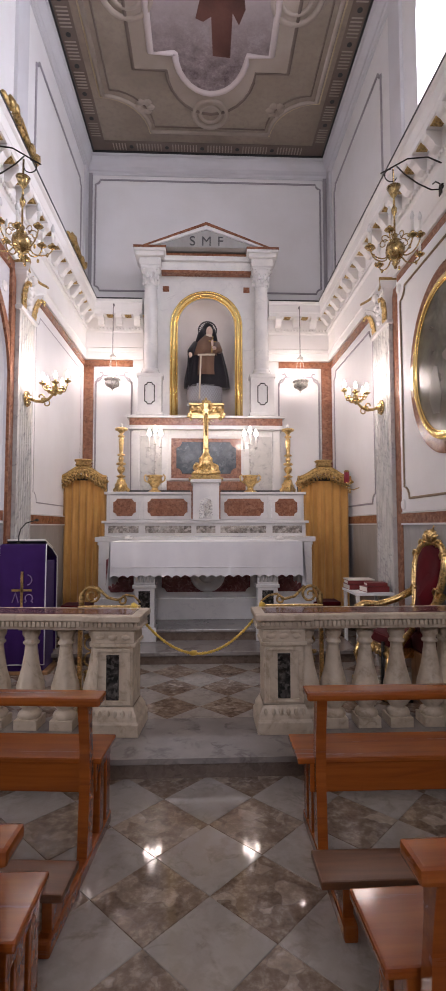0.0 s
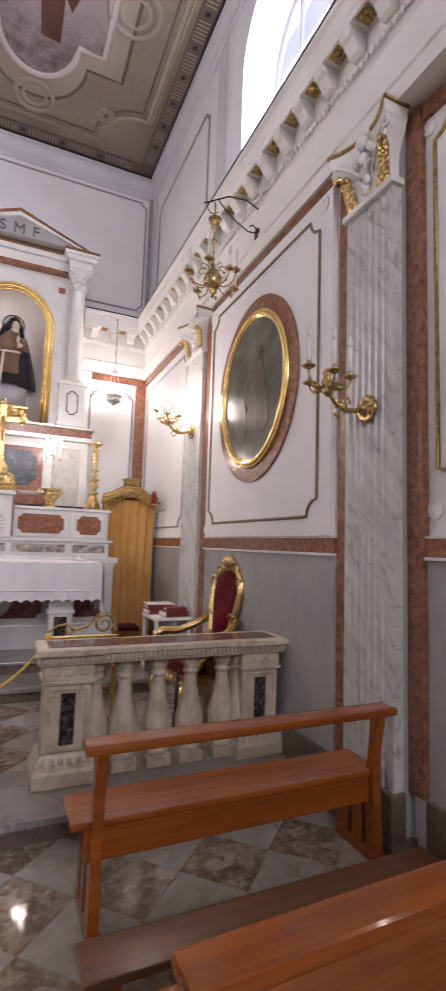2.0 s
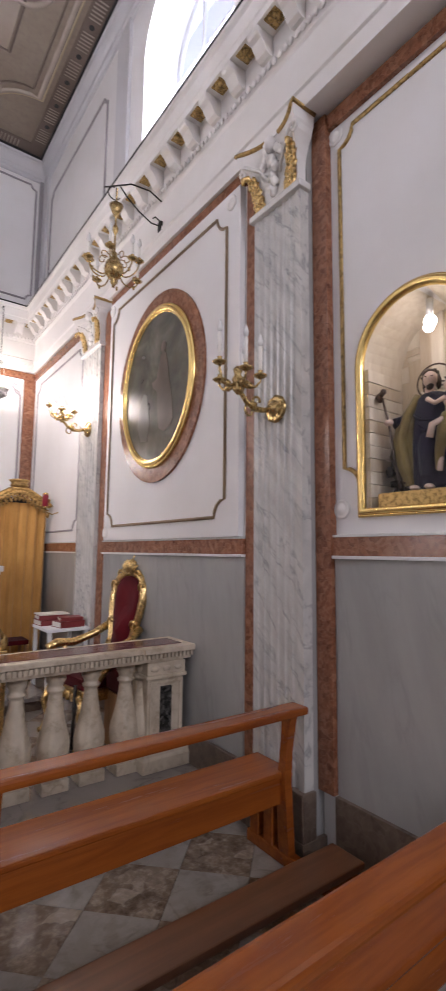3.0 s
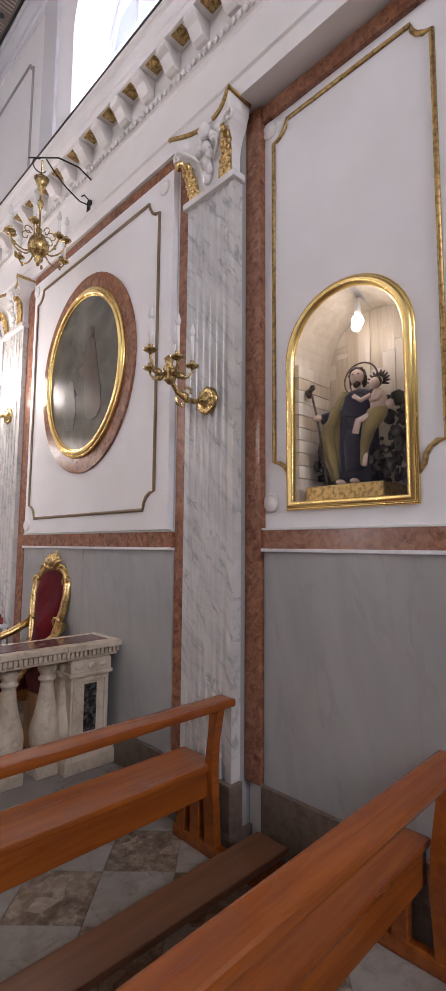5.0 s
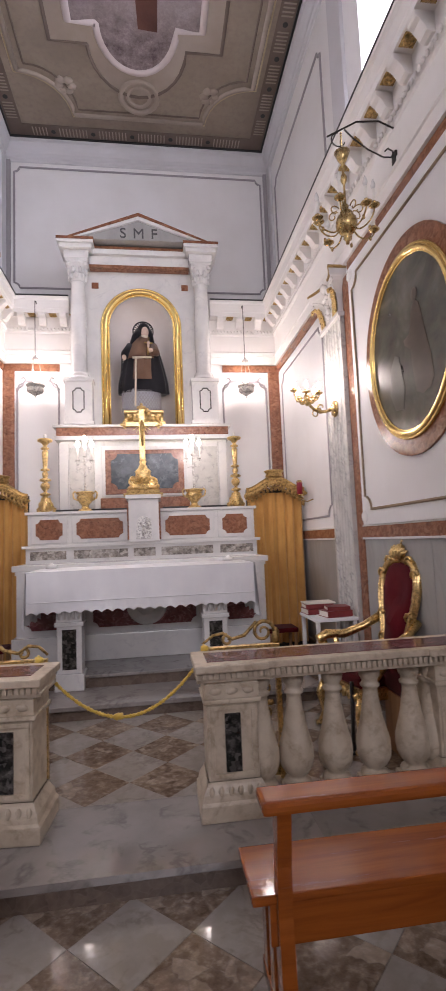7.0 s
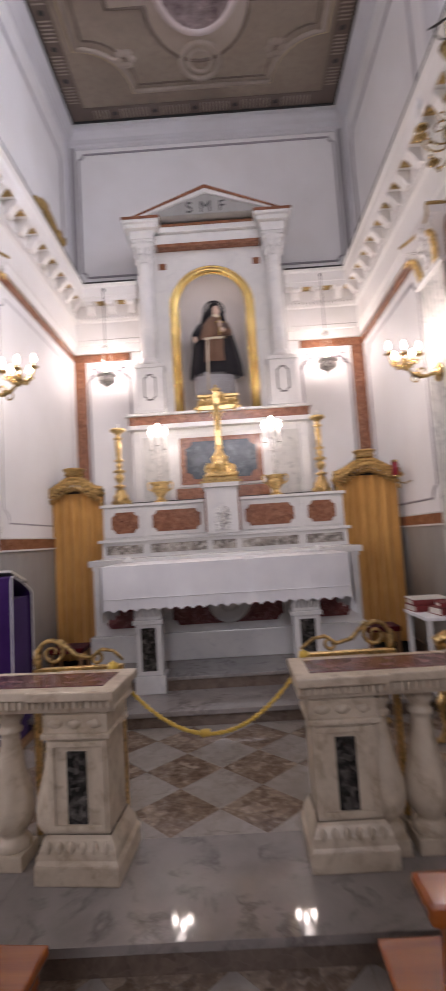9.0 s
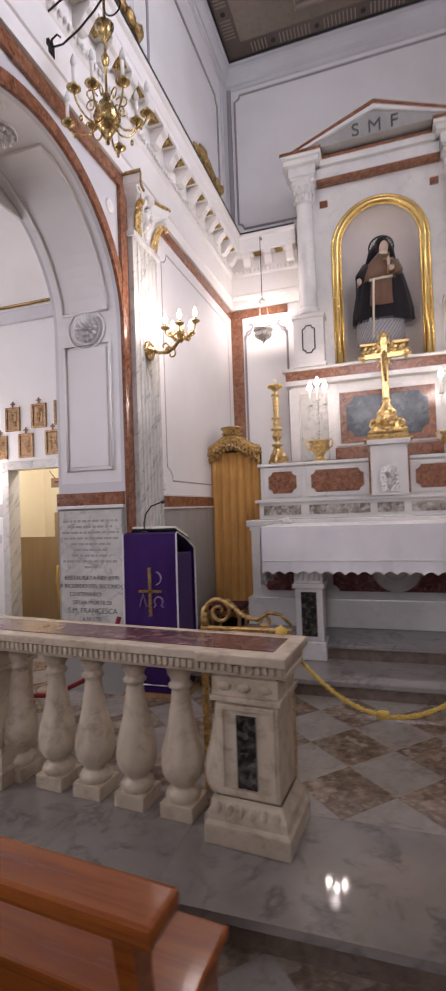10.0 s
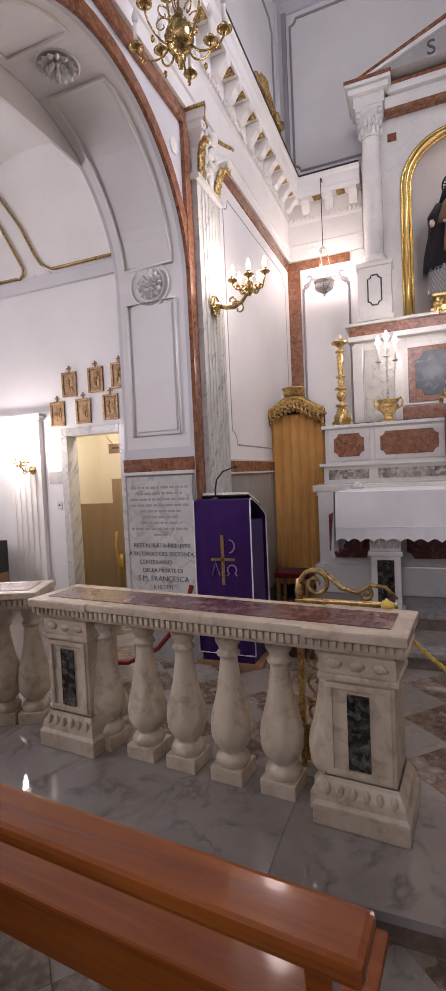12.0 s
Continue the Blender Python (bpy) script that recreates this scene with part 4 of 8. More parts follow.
# dentil strip and dots painted round the edge
bm, bd = bmesh.new(), bmesh.new()
k = 0
y = 4.0
while y < UB - 0.4:
    for x in (UL + 0.25, UR - 0.25):
        if k % 9 in (0,):
            lathe(bd, [(0.035, 0), (0.03, 0.012)], 10, (x, y, CEIL - 0.02))
        elif k % 9 not in (1, 8):
            box(bm, x - 0.075, x + 0.075, y - 0.008, y + 0.008, CEIL - 0.018, CEIL - 0.01)
    y += 0.05
    k += 1
x, k = UL + 0.5, 0
while x < UR - 0.45:
    if k % 12 == 6:
        lathe(bd, [(0.035, 0), (0.03, 0.012)], 10, (x, UB - 0.25, CEIL - 0.02))
    elif k % 12 not in (5, 7):
        box(bm, x - 0.008, x + 0.008, UB - 0.32, UB - 0.17, CEIL - 0.018, CEIL - 0.01)
    x += 0.05
    k += 1
part("dentil_strip", bm, MOULD, ceiling, "painted strip of dentils")
part("dot_row", bd, BLACK, ceiling, "dark painted dots")

# ---- altarpiece ----
RX = 0.10
ret = thing("altarpiece", (RX, 7.80, 2.0), "marble altarpiece with columns, pediment and a gilt-edged niche", "altarpiece")
Z = lambda z: z - 2.0


def rp(name, bm, mat, label=""):
    return part(name, bm, mat, ret, label)


# lower stage
rp("lower_stage", boxes((-1.16, 1.18, 0.06, 0.30, Z(1.9), Z(3.10))), CARRARA, "white marble lower stage")
for s in (-1, 1):
    rp("grey_panel", boxes((s * 0.87 - 0.17, s * 0.87 + 0.17, 0.045, 0.08, Z(2.06), Z(2.98)), bev=0.006), FLUTEM, "grey veined marble panel")
    rp("edge_pilaster", boxes((s * 1.115 - 0.06, s * 1.115 + 0.06, 0.02, 0.08, Z(1.95), Z(3.05)), bev=0.006), CARRARA)
rp("frame_panel", prism(bmesh.new(), [(-0.60, Z(2.28)), (0.60, Z(2.28)), (0.60, Z(3.0)), (-0.60, Z(3.0))], "y", 0.03, 0.08, 0.006), CARRARA)
rp("red_border", prism(bmesh.new(), [(-0.55, Z(2.31)), (0.55, Z(2.31)), (0.55, Z(2.94)), (-0.55, Z(2.94))], "y", 0.015, 0.06, 0.004), REDM, "red marble border")
rp("green_panel", prism(bmesh.new(), notched(-0.47, 0.47, Z(2.38), Z(2.88), 0.09), "y", 0.004, 0.03, 0.003), SLATEM, "blue-green marble panel")
rp("foot_band", boxes((-0.62, 0.62, 0.0, 0.06, Z(2.03), Z(2.26)), bev=0.004), REDM)
# shelf
rp("shelf", boxes((-1.22, 1.22, -0.06, 0.30, Z(3.075), Z(3.135)), (-1.24, 1.24, -0.09, 0.30, Z(3.25), Z(3.285)), bev=0.006), CARRARA, "white marble shelf mouldings")
rp("shelf_band", boxes((-1.20, 1.20, -0.05, 0.28, Z(3.135), Z(3.25))), REDM, "red marble frieze of the shelf")
# back slab with the niche
NC, NRI, NSP = 0.0, 0.46, 4.79
sl = [(-1.0, Z(3.285)), (NC - NRI, Z(3.285)), (NC - NRI, Z(NSP))] + [(u, w) for u, w in arc(NC, Z(NSP), NRI, 180, 0, 28)[1:-1]] + [(NC + NRI, Z(NSP)), (NC + NRI, Z(3.285)), (1.0, Z(3.285)), (1.0, Z(5.62)), (-1.0, Z(5.62))]
rp("back_slab", prism(bmesh.new(), sl, "y", 0.12, 0.20), CARRARA, "white veined marble slab round the niche")
# niche: half-round recess
bm = bmesh.new()
n = 20
cols = []
for i in range(n + 1):
    a = radians(180 * i / n)
    cols.append([bm.verts.new((NC - NRI * math.cos(a), 0.15 + 0.34 * math.sin(a), zz)) for zz in (Z(3.285), Z(NSP))])
for a, c in zip(cols, cols[1:]):
    bm.faces.new((a[0], c[0], c[1], a[1])).smooth = True
rows = []
for j in range(9):
    e = radians(90 * j / 8)
    rows.append([bm.verts.new((NC - NRI * math.cos(radians(180 * i / n)) * math.cos(e), 0.15 + 0.34 * math.sin(radians(180 * i / n)) * math.cos(e), Z(NSP) + NRI * math.sin(e))) for i in range(n + 1)])
for a, c in zip(rows, rows[1:]):
    for i in range(n):
        bm.faces.new((a[i], a[i + 1], c[i + 1], c[i])).smooth = True
bm.faces.new([bm.verts.new(p) for p in ((-NRI, 0.1, Z(3.287)), (NRI, 0.1, Z(3.287)), (NRI, 0.58, Z(3.287)), (-NRI, 0.58, Z(3.287)))])
rp("niche_recess", bm, painted("pale_rose_plaster", (0.82, 0.76, 0.72), 0.45, 0.05), "half-round niche painted pale rose")
arcpts = lambda r, y: [(NC - r, y, Z(3.29))] + [(u, y, w) for u, w in arc(NC, Z(NSP), r, 180, 0, 30)] + [(NC + r, y, Z(3.29))]
bm = tube(bmesh.new(), arcpts(0.52, 0.105), 0.038, 10)
tube(bm, arcpts(0.57, 0.112), 0.018, 8)
tube(bm, arcpts(0.472, 0.108), 0.014, 8)
rp("niche_frame", bm, GILT, "gilded arch frame of the niche")
# columns on pedestals
for s in (-1, 1):
    cx = s * 0.885
    rp("pedestal", boxes((cx - 0.185, cx + 0.185, -0.09, 0.2, Z(3.33), Z(3.90)), (cx - 0.205, cx + 0.205, -0.11, 0.2, Z(3.285), Z(3.335)), (cx - 0.205, cx + 0.205, -0.11, 0.2, Z(3.90), Z(3.95)), bev=0.006), CARRARA, "white marble pedestal")
    bm = tube(bmesh.new(), [put("y", u, w, -0.092) for u, w in notched(cx - 0.075, cx + 0.075, Z(3.46), Z(3.80), 0.04)], 0.009, 6, closed=True)
    rp("pedestal_inlay", bm, GREENM, "dark inlaid line")
    bm = bmesh.new()
    lathe(bm, [(0.15, 0.0), (0.15, 0.03), (0.145, 0.05), (0.125, 0.06), (0.135, 0.08), (0.125, 0.095), (0.112, 0.10), (0.113, 0.5), (0.108, 1.0), (0.097, 1.40), (0.105, 1.415), (0.098, 1.43)], 26, (cx, 0.02, Z(3.95)))
    rp("column", bm, CARRARA, "white veined marble column")
    bm = bmesh.new()
    lathe(bm, [(0.10, 0.0), (0.11, 0.04), (0.105, 0.12), (0.12, 0.18), (0.15, 0.23), (0.17, 0.26)], 20, (cx, 0.02, Z(5.38)))
    for ring, (zz, rr, cnt) in enumerate(((0.07, 0.115, 8), (0.15, 0.125, 8))):
        for i in range(cnt):
            a = 2 * math.pi * (i + 0.5 * ring) / cnt
            blob(bm, (cx + rr * math.cos(a), 0.02 + rr * math.sin(a), Z(5.38) + zz), (0.026, 0.026, 0.05), 7, 6, 0.4, i)
    for i in range(4):
        a = radians(45 + 90 * i)
        blob(bm, (cx + 0.165 * math.cos(a), 0.02 + 0.165 * math.sin(a), Z(5.38) + 0.235), (0.034, 0.034, 0.03), 8, 6)
    box(bm, cx - 0.15, cx + 0.15, -0.13, 0.17, Z(5.64), Z(5.68), 0.006)
    rp("column_capital", bm, CARRARA, "carved marble capital")
    rp("entablature_block", boxes((cx - 0.17, cx + 0.17, -0.14, 0.3, Z(5.68), Z(5.80)), (cx - 0.22, cx + 0.22, -0.20, 0.3, Z(5.80), Z(5.86)), (cx - 0.25, cx + 0.25, -0.24, 0.3, Z(5.86), Z(5.90)), bev=0.008), CARRARA)
    rp("block_band", boxes((cx - 0.255, cx + 0.255, -0.245, 0.3, Z(5.90), Z(5.935))), REDM)
    rp("side_insert", boxes((s * 0.655 - 0.05, s * 0.655 + 0.05, 0.112, 0.13, Z(5.36), Z(5.45))), REDM)
rp("entablature", boxes((-0.72, 0.72, 0.0, 0.3, Z(5.66), Z(5.80)), (-0.72, 0.72, -0.06, 0.3, Z(5.80), Z(5.875)), bev=0.008), CARRARA, "white marble entablature")
rp("entablature_band", boxes((-0.72, 0.72, -0.01, 0.3, Z(5.62), Z(5.66)), (-0.65, 0.65, -0.065, 0.3, Z(5.875), Z(5.91))), REDM, "red marble band")
rp("pediment", prism(bmesh.new(), [(-0.86, Z(5.94)), (0.86, Z(5.94)), (0.0, Z(6.26))], "y", -0.19, 0.28), GREYM, "grey marble pediment")
for s in (-1, 1):
    rp("pediment_edge", prism(bmesh.new(), [(s * 0.95, Z(5.937)), (s * 0.85, Z(5.937)), (0, Z(6.225)), (0, Z(6.283))], "y", -0.225, 0.3), CARRARA)
    rp("pediment_coping", prism(bmesh.new(), [(s * 0.985, Z(5.937)), (s * 0.935, Z(5.937)), (0, Z(6.28)), (0, Z(6.32))], "y", -0.245, 0.3), REDM, "red marble coping")
for k, ch in enumerate("SMF"):
    words("letter", ch, 0.215, pose(-0.22 + 0.22 * k, -0.193, Z(6.03), 90, 0, 0), LETTER, ret, 0.006)

# ---- altar ----
alt = thing("altar", (CX, 6.4, DAIS), "white marble altar inlaid with red and green marble", "altar")
A = lambda z: z - DAIS


def ap(name, bm, mat, label=""):
    return part(name, bm, mat, alt, label)


# steps
ap("step", boxes((-1.55, 1.55, -1.12, 1.7, 0.0, A(0.225))), BROWNST, "brown stone step")
ap("step_slab", boxes((-1.60, 1.60, -1.16, 1.7, A(0.225), A(0.265)), bev=0.008), STEPM, "grey-white marble tread")
ap("second_step", boxes((-1.42, 1.42, -0.62, 1.7, A(0.265), A(0.36))), BROWNST)
ap("second_slab", boxes((-1.42, 1.42, -0.65, 1.7, A(0.36), A(0.39)), bev=0.006), STEPM)
# body
ap("body", boxes((-1.36, 1.36, 0.0, 1.60, A(0.39), A(1.36)), bev=0.006), CARRARA, "white marble altar body")
ap("plinth", boxes((-1.40, 1.40, -0.05, 1.6, A(0.39), A(0.66)), bev=0.01), CARRARA, "white marble plinth")
ap("front_panel", prism(bmesh.new(), notched(-0.56, 0.56, A(0.73), A(1.20), 0.06), "y", -0.02, 0.03, 0.004), WINE, "wine-red marble front panel")
for s in (-1, 1):
    ap("side_panel", prism(bmesh.new(), notched(s * 1.06 - 0.2, s * 1.06 + 0.2, A(0.73), A(1.20), 0.06), "y", -0.02, 0.03, 0.004), WINE)
bm = bmesh.new()
lathe(bm, [(0.0, 0.0), (0.22, 0.0), (0.22, 0.02), (0.19, 0.04), (0.17, 0.02), (0.1, 0.035), (0.0, 0.05)], 28)
blob(bm, (0, 0, 0.03), (0.11, 0.10, 0.035), 10, 8, 0.5, 3)
ob = ap("medallion", bm, CARRARA, "white marble medallion")
ob.matrix_basis = pose(0.02, -0.02, A(0.95), 90, 0, 0)
# mensa on two legs
ap("mensa", boxes((-1.03, 1.05, -0.72, 0.3, A(1.31), A(1.375)), bev=0.008), CARRARA, "marble table slab")
for s in (-1, 1):
    cx = s * 0.70
    ap("leg", boxes((cx - 0.135, cx + 0.135, -0.70, -0.46, A(0.265), A(0.42)), (cx - 0.115, cx + 0.115, -0.68, -0.48, A(0.42), A(0.86)), (cx - 0.135, cx + 0.135, -0.70, -0.46, A(0.86), A(0.90)), (cx - 0.12, cx + 0.12, -0.685, -0.475, A(0.90), A(1.20)), (cx - 0.15, cx + 0.15, -0.715, -0.45, A(1.20), A(1.31)), bev=0.008), CARRARA, "white marble altar leg")
    ap("leg_inlay", boxes((cx - 0.065, cx + 0.065, -0.686, -0.67, A(0.46), A(0.83))), GREENM, "dark mottled marble inlay")
    bm = bmesh.new()
    for q in range(5):
        u_ = cx + 0.045 * (q - 2)
        tube(bm, [(u_, -0.69, A(0.93)), (u_, -0.70, A(1.0)), (u_, -0.715, A(1.08)), (u_, -0.735, A(1.12)), (u_, -0.725, A(1.09))], [0.012, 0.020, 0.024, 0.018, 0.010], 7)
    for e in (-1, 1):
        tube(bm, curl((cx + e * 0.10, A(1.15)), 0.035, 0.01, 90, 90 - e * 380, 12, "xz", -0.70), 0.010, 6)
    ap("leg_carving", bm, CARRARA, "carved leaf corbel of the leg")
# back mensa edge and two gradines
ap("table_edge", boxes((-1.41, 1.41, 0.0, 1.6, A(1.36), A(1.425)), (-1.38, 1.38, 0.02, 1.6, A(1.32), A(1.36)), bev=0.008), CARRARA)
ap("lower_gradine", boxes((-1.38, 1.38, 0.48, 1.6, A(1.425), A(1.60))), CARRARA, "lower gradine of white marble")
ap("gradine_top", boxes((-1.42, 1.42, 0.44, 1.6, A(1.60), A(1.635)), bev=0.006), CARRARA)
for x0, x1 in ((-1.33, -0.92), (-0.83, -0.20), (-0.13, 0.13), (0.20, 0.83), (0.92, 1.33)):
    ap("green_inlay", boxes((x0, x1, 0.472, 0.49, A(1.465), A(1.565))), MIXM, "black and white marble inlay")
ap("upper_gradine", boxes((-1.37, 1.37, 0.54, 1.6, A(1.635), A(2.00))), CARRARA, "upper gradine of white marble")
ap("gradine_top", boxes((-1.40, 1.40, 0.51, 1.6, A(2.00), A(2.035)), bev=0.006), CARRARA)
for x0, x1 in ((-1.33, -0.91), (-0.86, -0.20), (0.20, 0.86), (0.91, 1.33)):
    ap("gradine_frame", boxes((x0, x1, 0.525, 0.55, A(1.655), A(1.985)), bev=0.006), CARRARA)
    ap("red_inlay", prism(bmesh.new(), notched(x0 + 0.055, x1 - 0.055, A(1.70), A(1.94), 0.05), "y", 0.515, 0.53, 0.003), REDM, "red marble inlay with scooped corners")
ap("back_board", boxes((-1.22, -0.24, 1.28, 1.36, A(2.035), A(2.11)), (0.24, 1.22, 1.28, 1.36, A(2.035), A(2.11)), bev=0.004), BLACK, "dark board along the back of the gradine")
# tabernacle
ap("tabernacle", boxes((-0.18, 0.18, 0.40, 0.9, A(1.635), A(2.15)), (-0.21, 0.21, 0.36, 0.9, A(2.15), A(2.20)), bev=0.008), CARRARA, "white marble tabernacle")
for s in (-1, 1):
    ap("tabernacle_side", boxes((s * 0.19 - 0.01, s * 0.19 + 0.01, 0.45, 0.8, A(1.66), A(2.1))), REDM)
bm = prism(bmesh.new(), [(-0.09, A(1.67)), (0.09, A(1.67)), (0.09, A(1.85))] + arc(0, A(1.85), 0.09, 0, 180, 10)[1:-1] + [(-0.09, A(1.85))], "y", 0.385, 0.405, 0.005)
for i in range(14):
    blob(bm, (random.uniform(-0.06, 0.06), 0.385, A(random.uniform(1.70, 1.90))), (0.022, 0.012, 0.026), 6, 5)
ap("tabernacle_door", bm, SILVER, "embossed silver tabernacle door")

# ---- altar cloth ----
cloth = thing("altar_cloth", (CX, 5.68, 1.375), "white linen altar cloth with scalloped lace edge", "cloth")
bm = bmesh.new()
box(bm, -1.07, 1.09, -0.03, 0.95, 0.002, 0.012, 0.004)


def drop(p0, p1, out, top, base, teeth, sag):
    """A hanging edge between two corners with soft folds and pointed scallops."""
    n = teeth * 8
    rows_ = []
    for j in range(8):
        f = j / 7
        row = []
        for i in range(n + 1):
            u = i / n
            p = Vector(p0).lerp(Vector(p1), u)
            edge = base + sag * (2 * u - 1) ** 4 + 0.026 * abs(math.sin(math.pi * u * teeth))
            fold = 0.012 * math.sin(u * 23) * f + 0.006 * math.sin(u * 61 + 1) * f
            o = Vector(out) * (0.008 + fold + 0.02 * f)
            row.append(bm.verts.new((p.x + o.x, p.y + o.y, top + (edge - top) * f)))
        rows_.append(row)
    for a_, b_ in zip(rows_, rows_[1:]):
        for i in range(n):
            bm.faces.new((a_[i], a_[i + 1], b_[i + 1], b_[i])).smooth = True


drop((-1.07, -0.03, 0), (1.09, -0.03, 0), (0, -1, 0), 0.012, -0.385, 22, 0.0)
drop((-1.07, 0.9, 0), (-1.07, -0.03, 0), (-1.6, 0, 0), 0.012, -0.52, 8, -0.03)
drop((1.09, -0.03, 0), (1.09, 0.9, 0), (1.6, 0, 0), 0.012, -0.52, 8, -0.03)
part("linen", bm, LINEN, cloth)
# embroidered hem line
part("hem", tube(bmesh.new(), [(-1.06 + 2.14 * i / 40, -0.062 - 0.008 * math.sin(i * 0.57), -0.27) for i in range(41)], 0.004, 5), LINEN, cloth, "stitched hem line")

# ---- altar rail ----


def baluster_mesh():
    """Turned baluster with two rings of low carved leaves on its swelling."""
    bm = bmesh.new()
    box(bm, -0.083, 0.083, -0.083, 0.083, 0.0, 0.07, 0.006)
    prof_ = [(0.075, 0.07), (0.080, 0.09), (0.073, 0.11), (0.052, 0.12), (0.050, 0.132), (0.066, 0.15), (0.080, 0.175), (0.088, 0.20), (0.092, 0.225), (0.093, 0.25), (0.091, 0.275), (0.087, 0.30), (0.081, 0.33), (0.073, 0.37),
             (0.063, 0.42), (0.055, 0.47), (0.047, 0.52), (0.042, 0.565), (0.042, 0.578), (0.055, 0.588), (0.057, 0.60), (0.045, 0.612), (0.047, 0.63), (0.060, 0.65), (0.062, 0.665), (0.062, 0.69)]
    n = 40
    rings = []
    for r_, z_ in prof_:
        ring = []
        for i in range(n):
            a = 2 * math.pi * i / n
            low = max(0.0, 1 - abs(z_ - 0.20) / 0.09) * abs(math.cos(4 * a)) ** 0.6
            high = max(0.0, 1 - abs(z_ - 0.30) / 0.10) * abs(math.sin(4 * a)) ** 0.6
            foot = max(0.0, 1 - abs(z_ - 0.09) / 0.03) * abs(math.cos(5 * a))
            k_ = r_ + 0.0095 * low + 0.0085 * high + 0.006 * foot
            ring.append(bm.verts.new((k_ * math.cos(a), k_ * math.sin(a), z_)))
        rings.append(ring)
    for p_, q_ in zip(rings, rings[1:]):
        for i in range(n):
            bm.faces.new((p_[i], p_[(i + 1) % n], q_[(i + 1) % n], q_[i])).smooth = True
    box(bm, -0.068, 0.068, -0.068, 0.068, 0.69, 0.715, 0.004)
    return bm


BAL = None


def altar_rail(at, x0, x1, turn, bal, label, ends=(True, True)):
    """A run of balustrade: pedestals at the ends, turned balusters between, a dentilled top with a wine-red inlay. x0..x1 along the rail, y from the front."""
    global BAL
    t = thing("altar_rail", at, label, "balustrade", "altar rails", turn)
    peds = [c for c, on in ((x0 + 0.19, ends[0]), (x1 - 0.19, ends[1])) if on]
    for c in peds:
        bm = bmesh.new()
        box(bm, c - 0.19, c + 0.19, 0.0, 0.34, 0.0, 0.085, 0.008)
        rings = []
        for dz, hw in ((0.085, 0.188), (0.10, 0.178), (0.135, 0.172), (0.175, 0.150), (0.19, 0.146)):
            rings.append([bm.verts.new((c + sx_ * hw, 0.17 + sy_ * (hw - 0.02), dz)) for sx_, sy_ in ((-1, -1), (1, -1), (1, 1), (-1, 1))])
        for a_, b_ in zip(rings, rings[1:]):
            for i in range(4):
                bm.faces.new((a_[i], a_[(i + 1) % 4], b_[(i + 1) % 4], b_[i]))
        for i in range(6):
            blob(bm, (c - 0.13 + 0.052 * i, 0.022, 0.145), (0.016, 0.010, 0.032), 6, 5)
        part("pedestal_foot", bm, BALM, t, "moulded marble foot")
        bm = bmesh.new()
        box(bm, c - 0.140, c + 0.140, 0.05, 0.29, 0.19, 0.60, 0.004)
        for e in (-1, 1):
            box(bm, c + e * 0.115 - 0.012, c + e * 0.115 + 0.012, 0.038, 0.052, 0.22, 0.56, 0.003)
        box(bm, c - 0.127, c + 0.127, 0.038, 0.052, 0.56, 0.584, 0.003)
        box(bm, c - 0.127, c + 0.127, 0.038, 0.052, 0.205, 0.229, 0.003)
        part("pedestal", bm, BALM, t, "ivory marble pedestal with a framed front")
        bm = bmesh.new()
        box(bm, c - 0.16, c + 0.16, 0.03, 0.31, 0.595, 0.62, 0.006)
        box(bm, c - 0.140, c + 0.140, 0.05, 0.29, 0.62, 0.715)
        box(bm, c - 0.15, c + 0.15, 0.04, 0.30, 0.62, 0.70, 0.004)
        for e in (-1, 0, 1):
            blob(bm, (c + e * 0.09, 0.042, 0.66), (0.032, 0.012, 0.022), 8, 5, 0.5, e)
        part("pedestal_frieze", bm, BALM, t, "carved frieze of the pedestal")
        part("pedestal_inlay", boxes((c - 0.044, c + 0.044, 0.040, 0.055, 0.235, 0.54), bev=0.002), GREENM, t, "dark mottled marble inlay")
    xs = list(bal)
    for x_ in xs:
        if BAL is None:
            o = part("baluster", baluster_mesh(), BALM, t, "turned marble baluster carved with leaves")
            o.location = (x_, 0.17, 0)
            BAL = o.data
        else:
            share("baluster", BAL, t, pose(x_, 0.17, 0))
    bm = bmesh.new()
    box(bm, x0 - 0.0, x1 + 0.0, 0.03, 0.31, 0.712, 0.735, 0.004)
    box(bm, x0 - 0.002, x1 + 0.002, -0.005, 0.345, 0.775, 0.815, 0.008)
    for c in peds:
        box(bm, c - 0.202, c + 0.202, -0.022, 0.362, 0.773, 0.8145, 0.008)
    box(bm, x0 + 0.005, x1 - 0.005, 0.02, 0.32, 0.735, 0.775)
    part("rail_top", bm, BALM, t, "moulded marble rail top")
    k_, tooth = x0, None
    while k_ < x1:
        if tooth is None:
            tooth = part("dentil", boxes((0.0, 0.018, 0.0, 0.03, 0.737, 0.772)), BALM, t)
            tooth.location = (k_, 0, 0)
        else:
            share("dentil", tooth.data, t, pose(k_, 0, 0))
        k_ += 0.031
    part("top_inlay", boxes((x0 + 0.06, x1 - 0.06, 0.06, 0.28, 0.81, 0.8185)), WINEB, t, "wine-red marble inlay along the top")
    return t


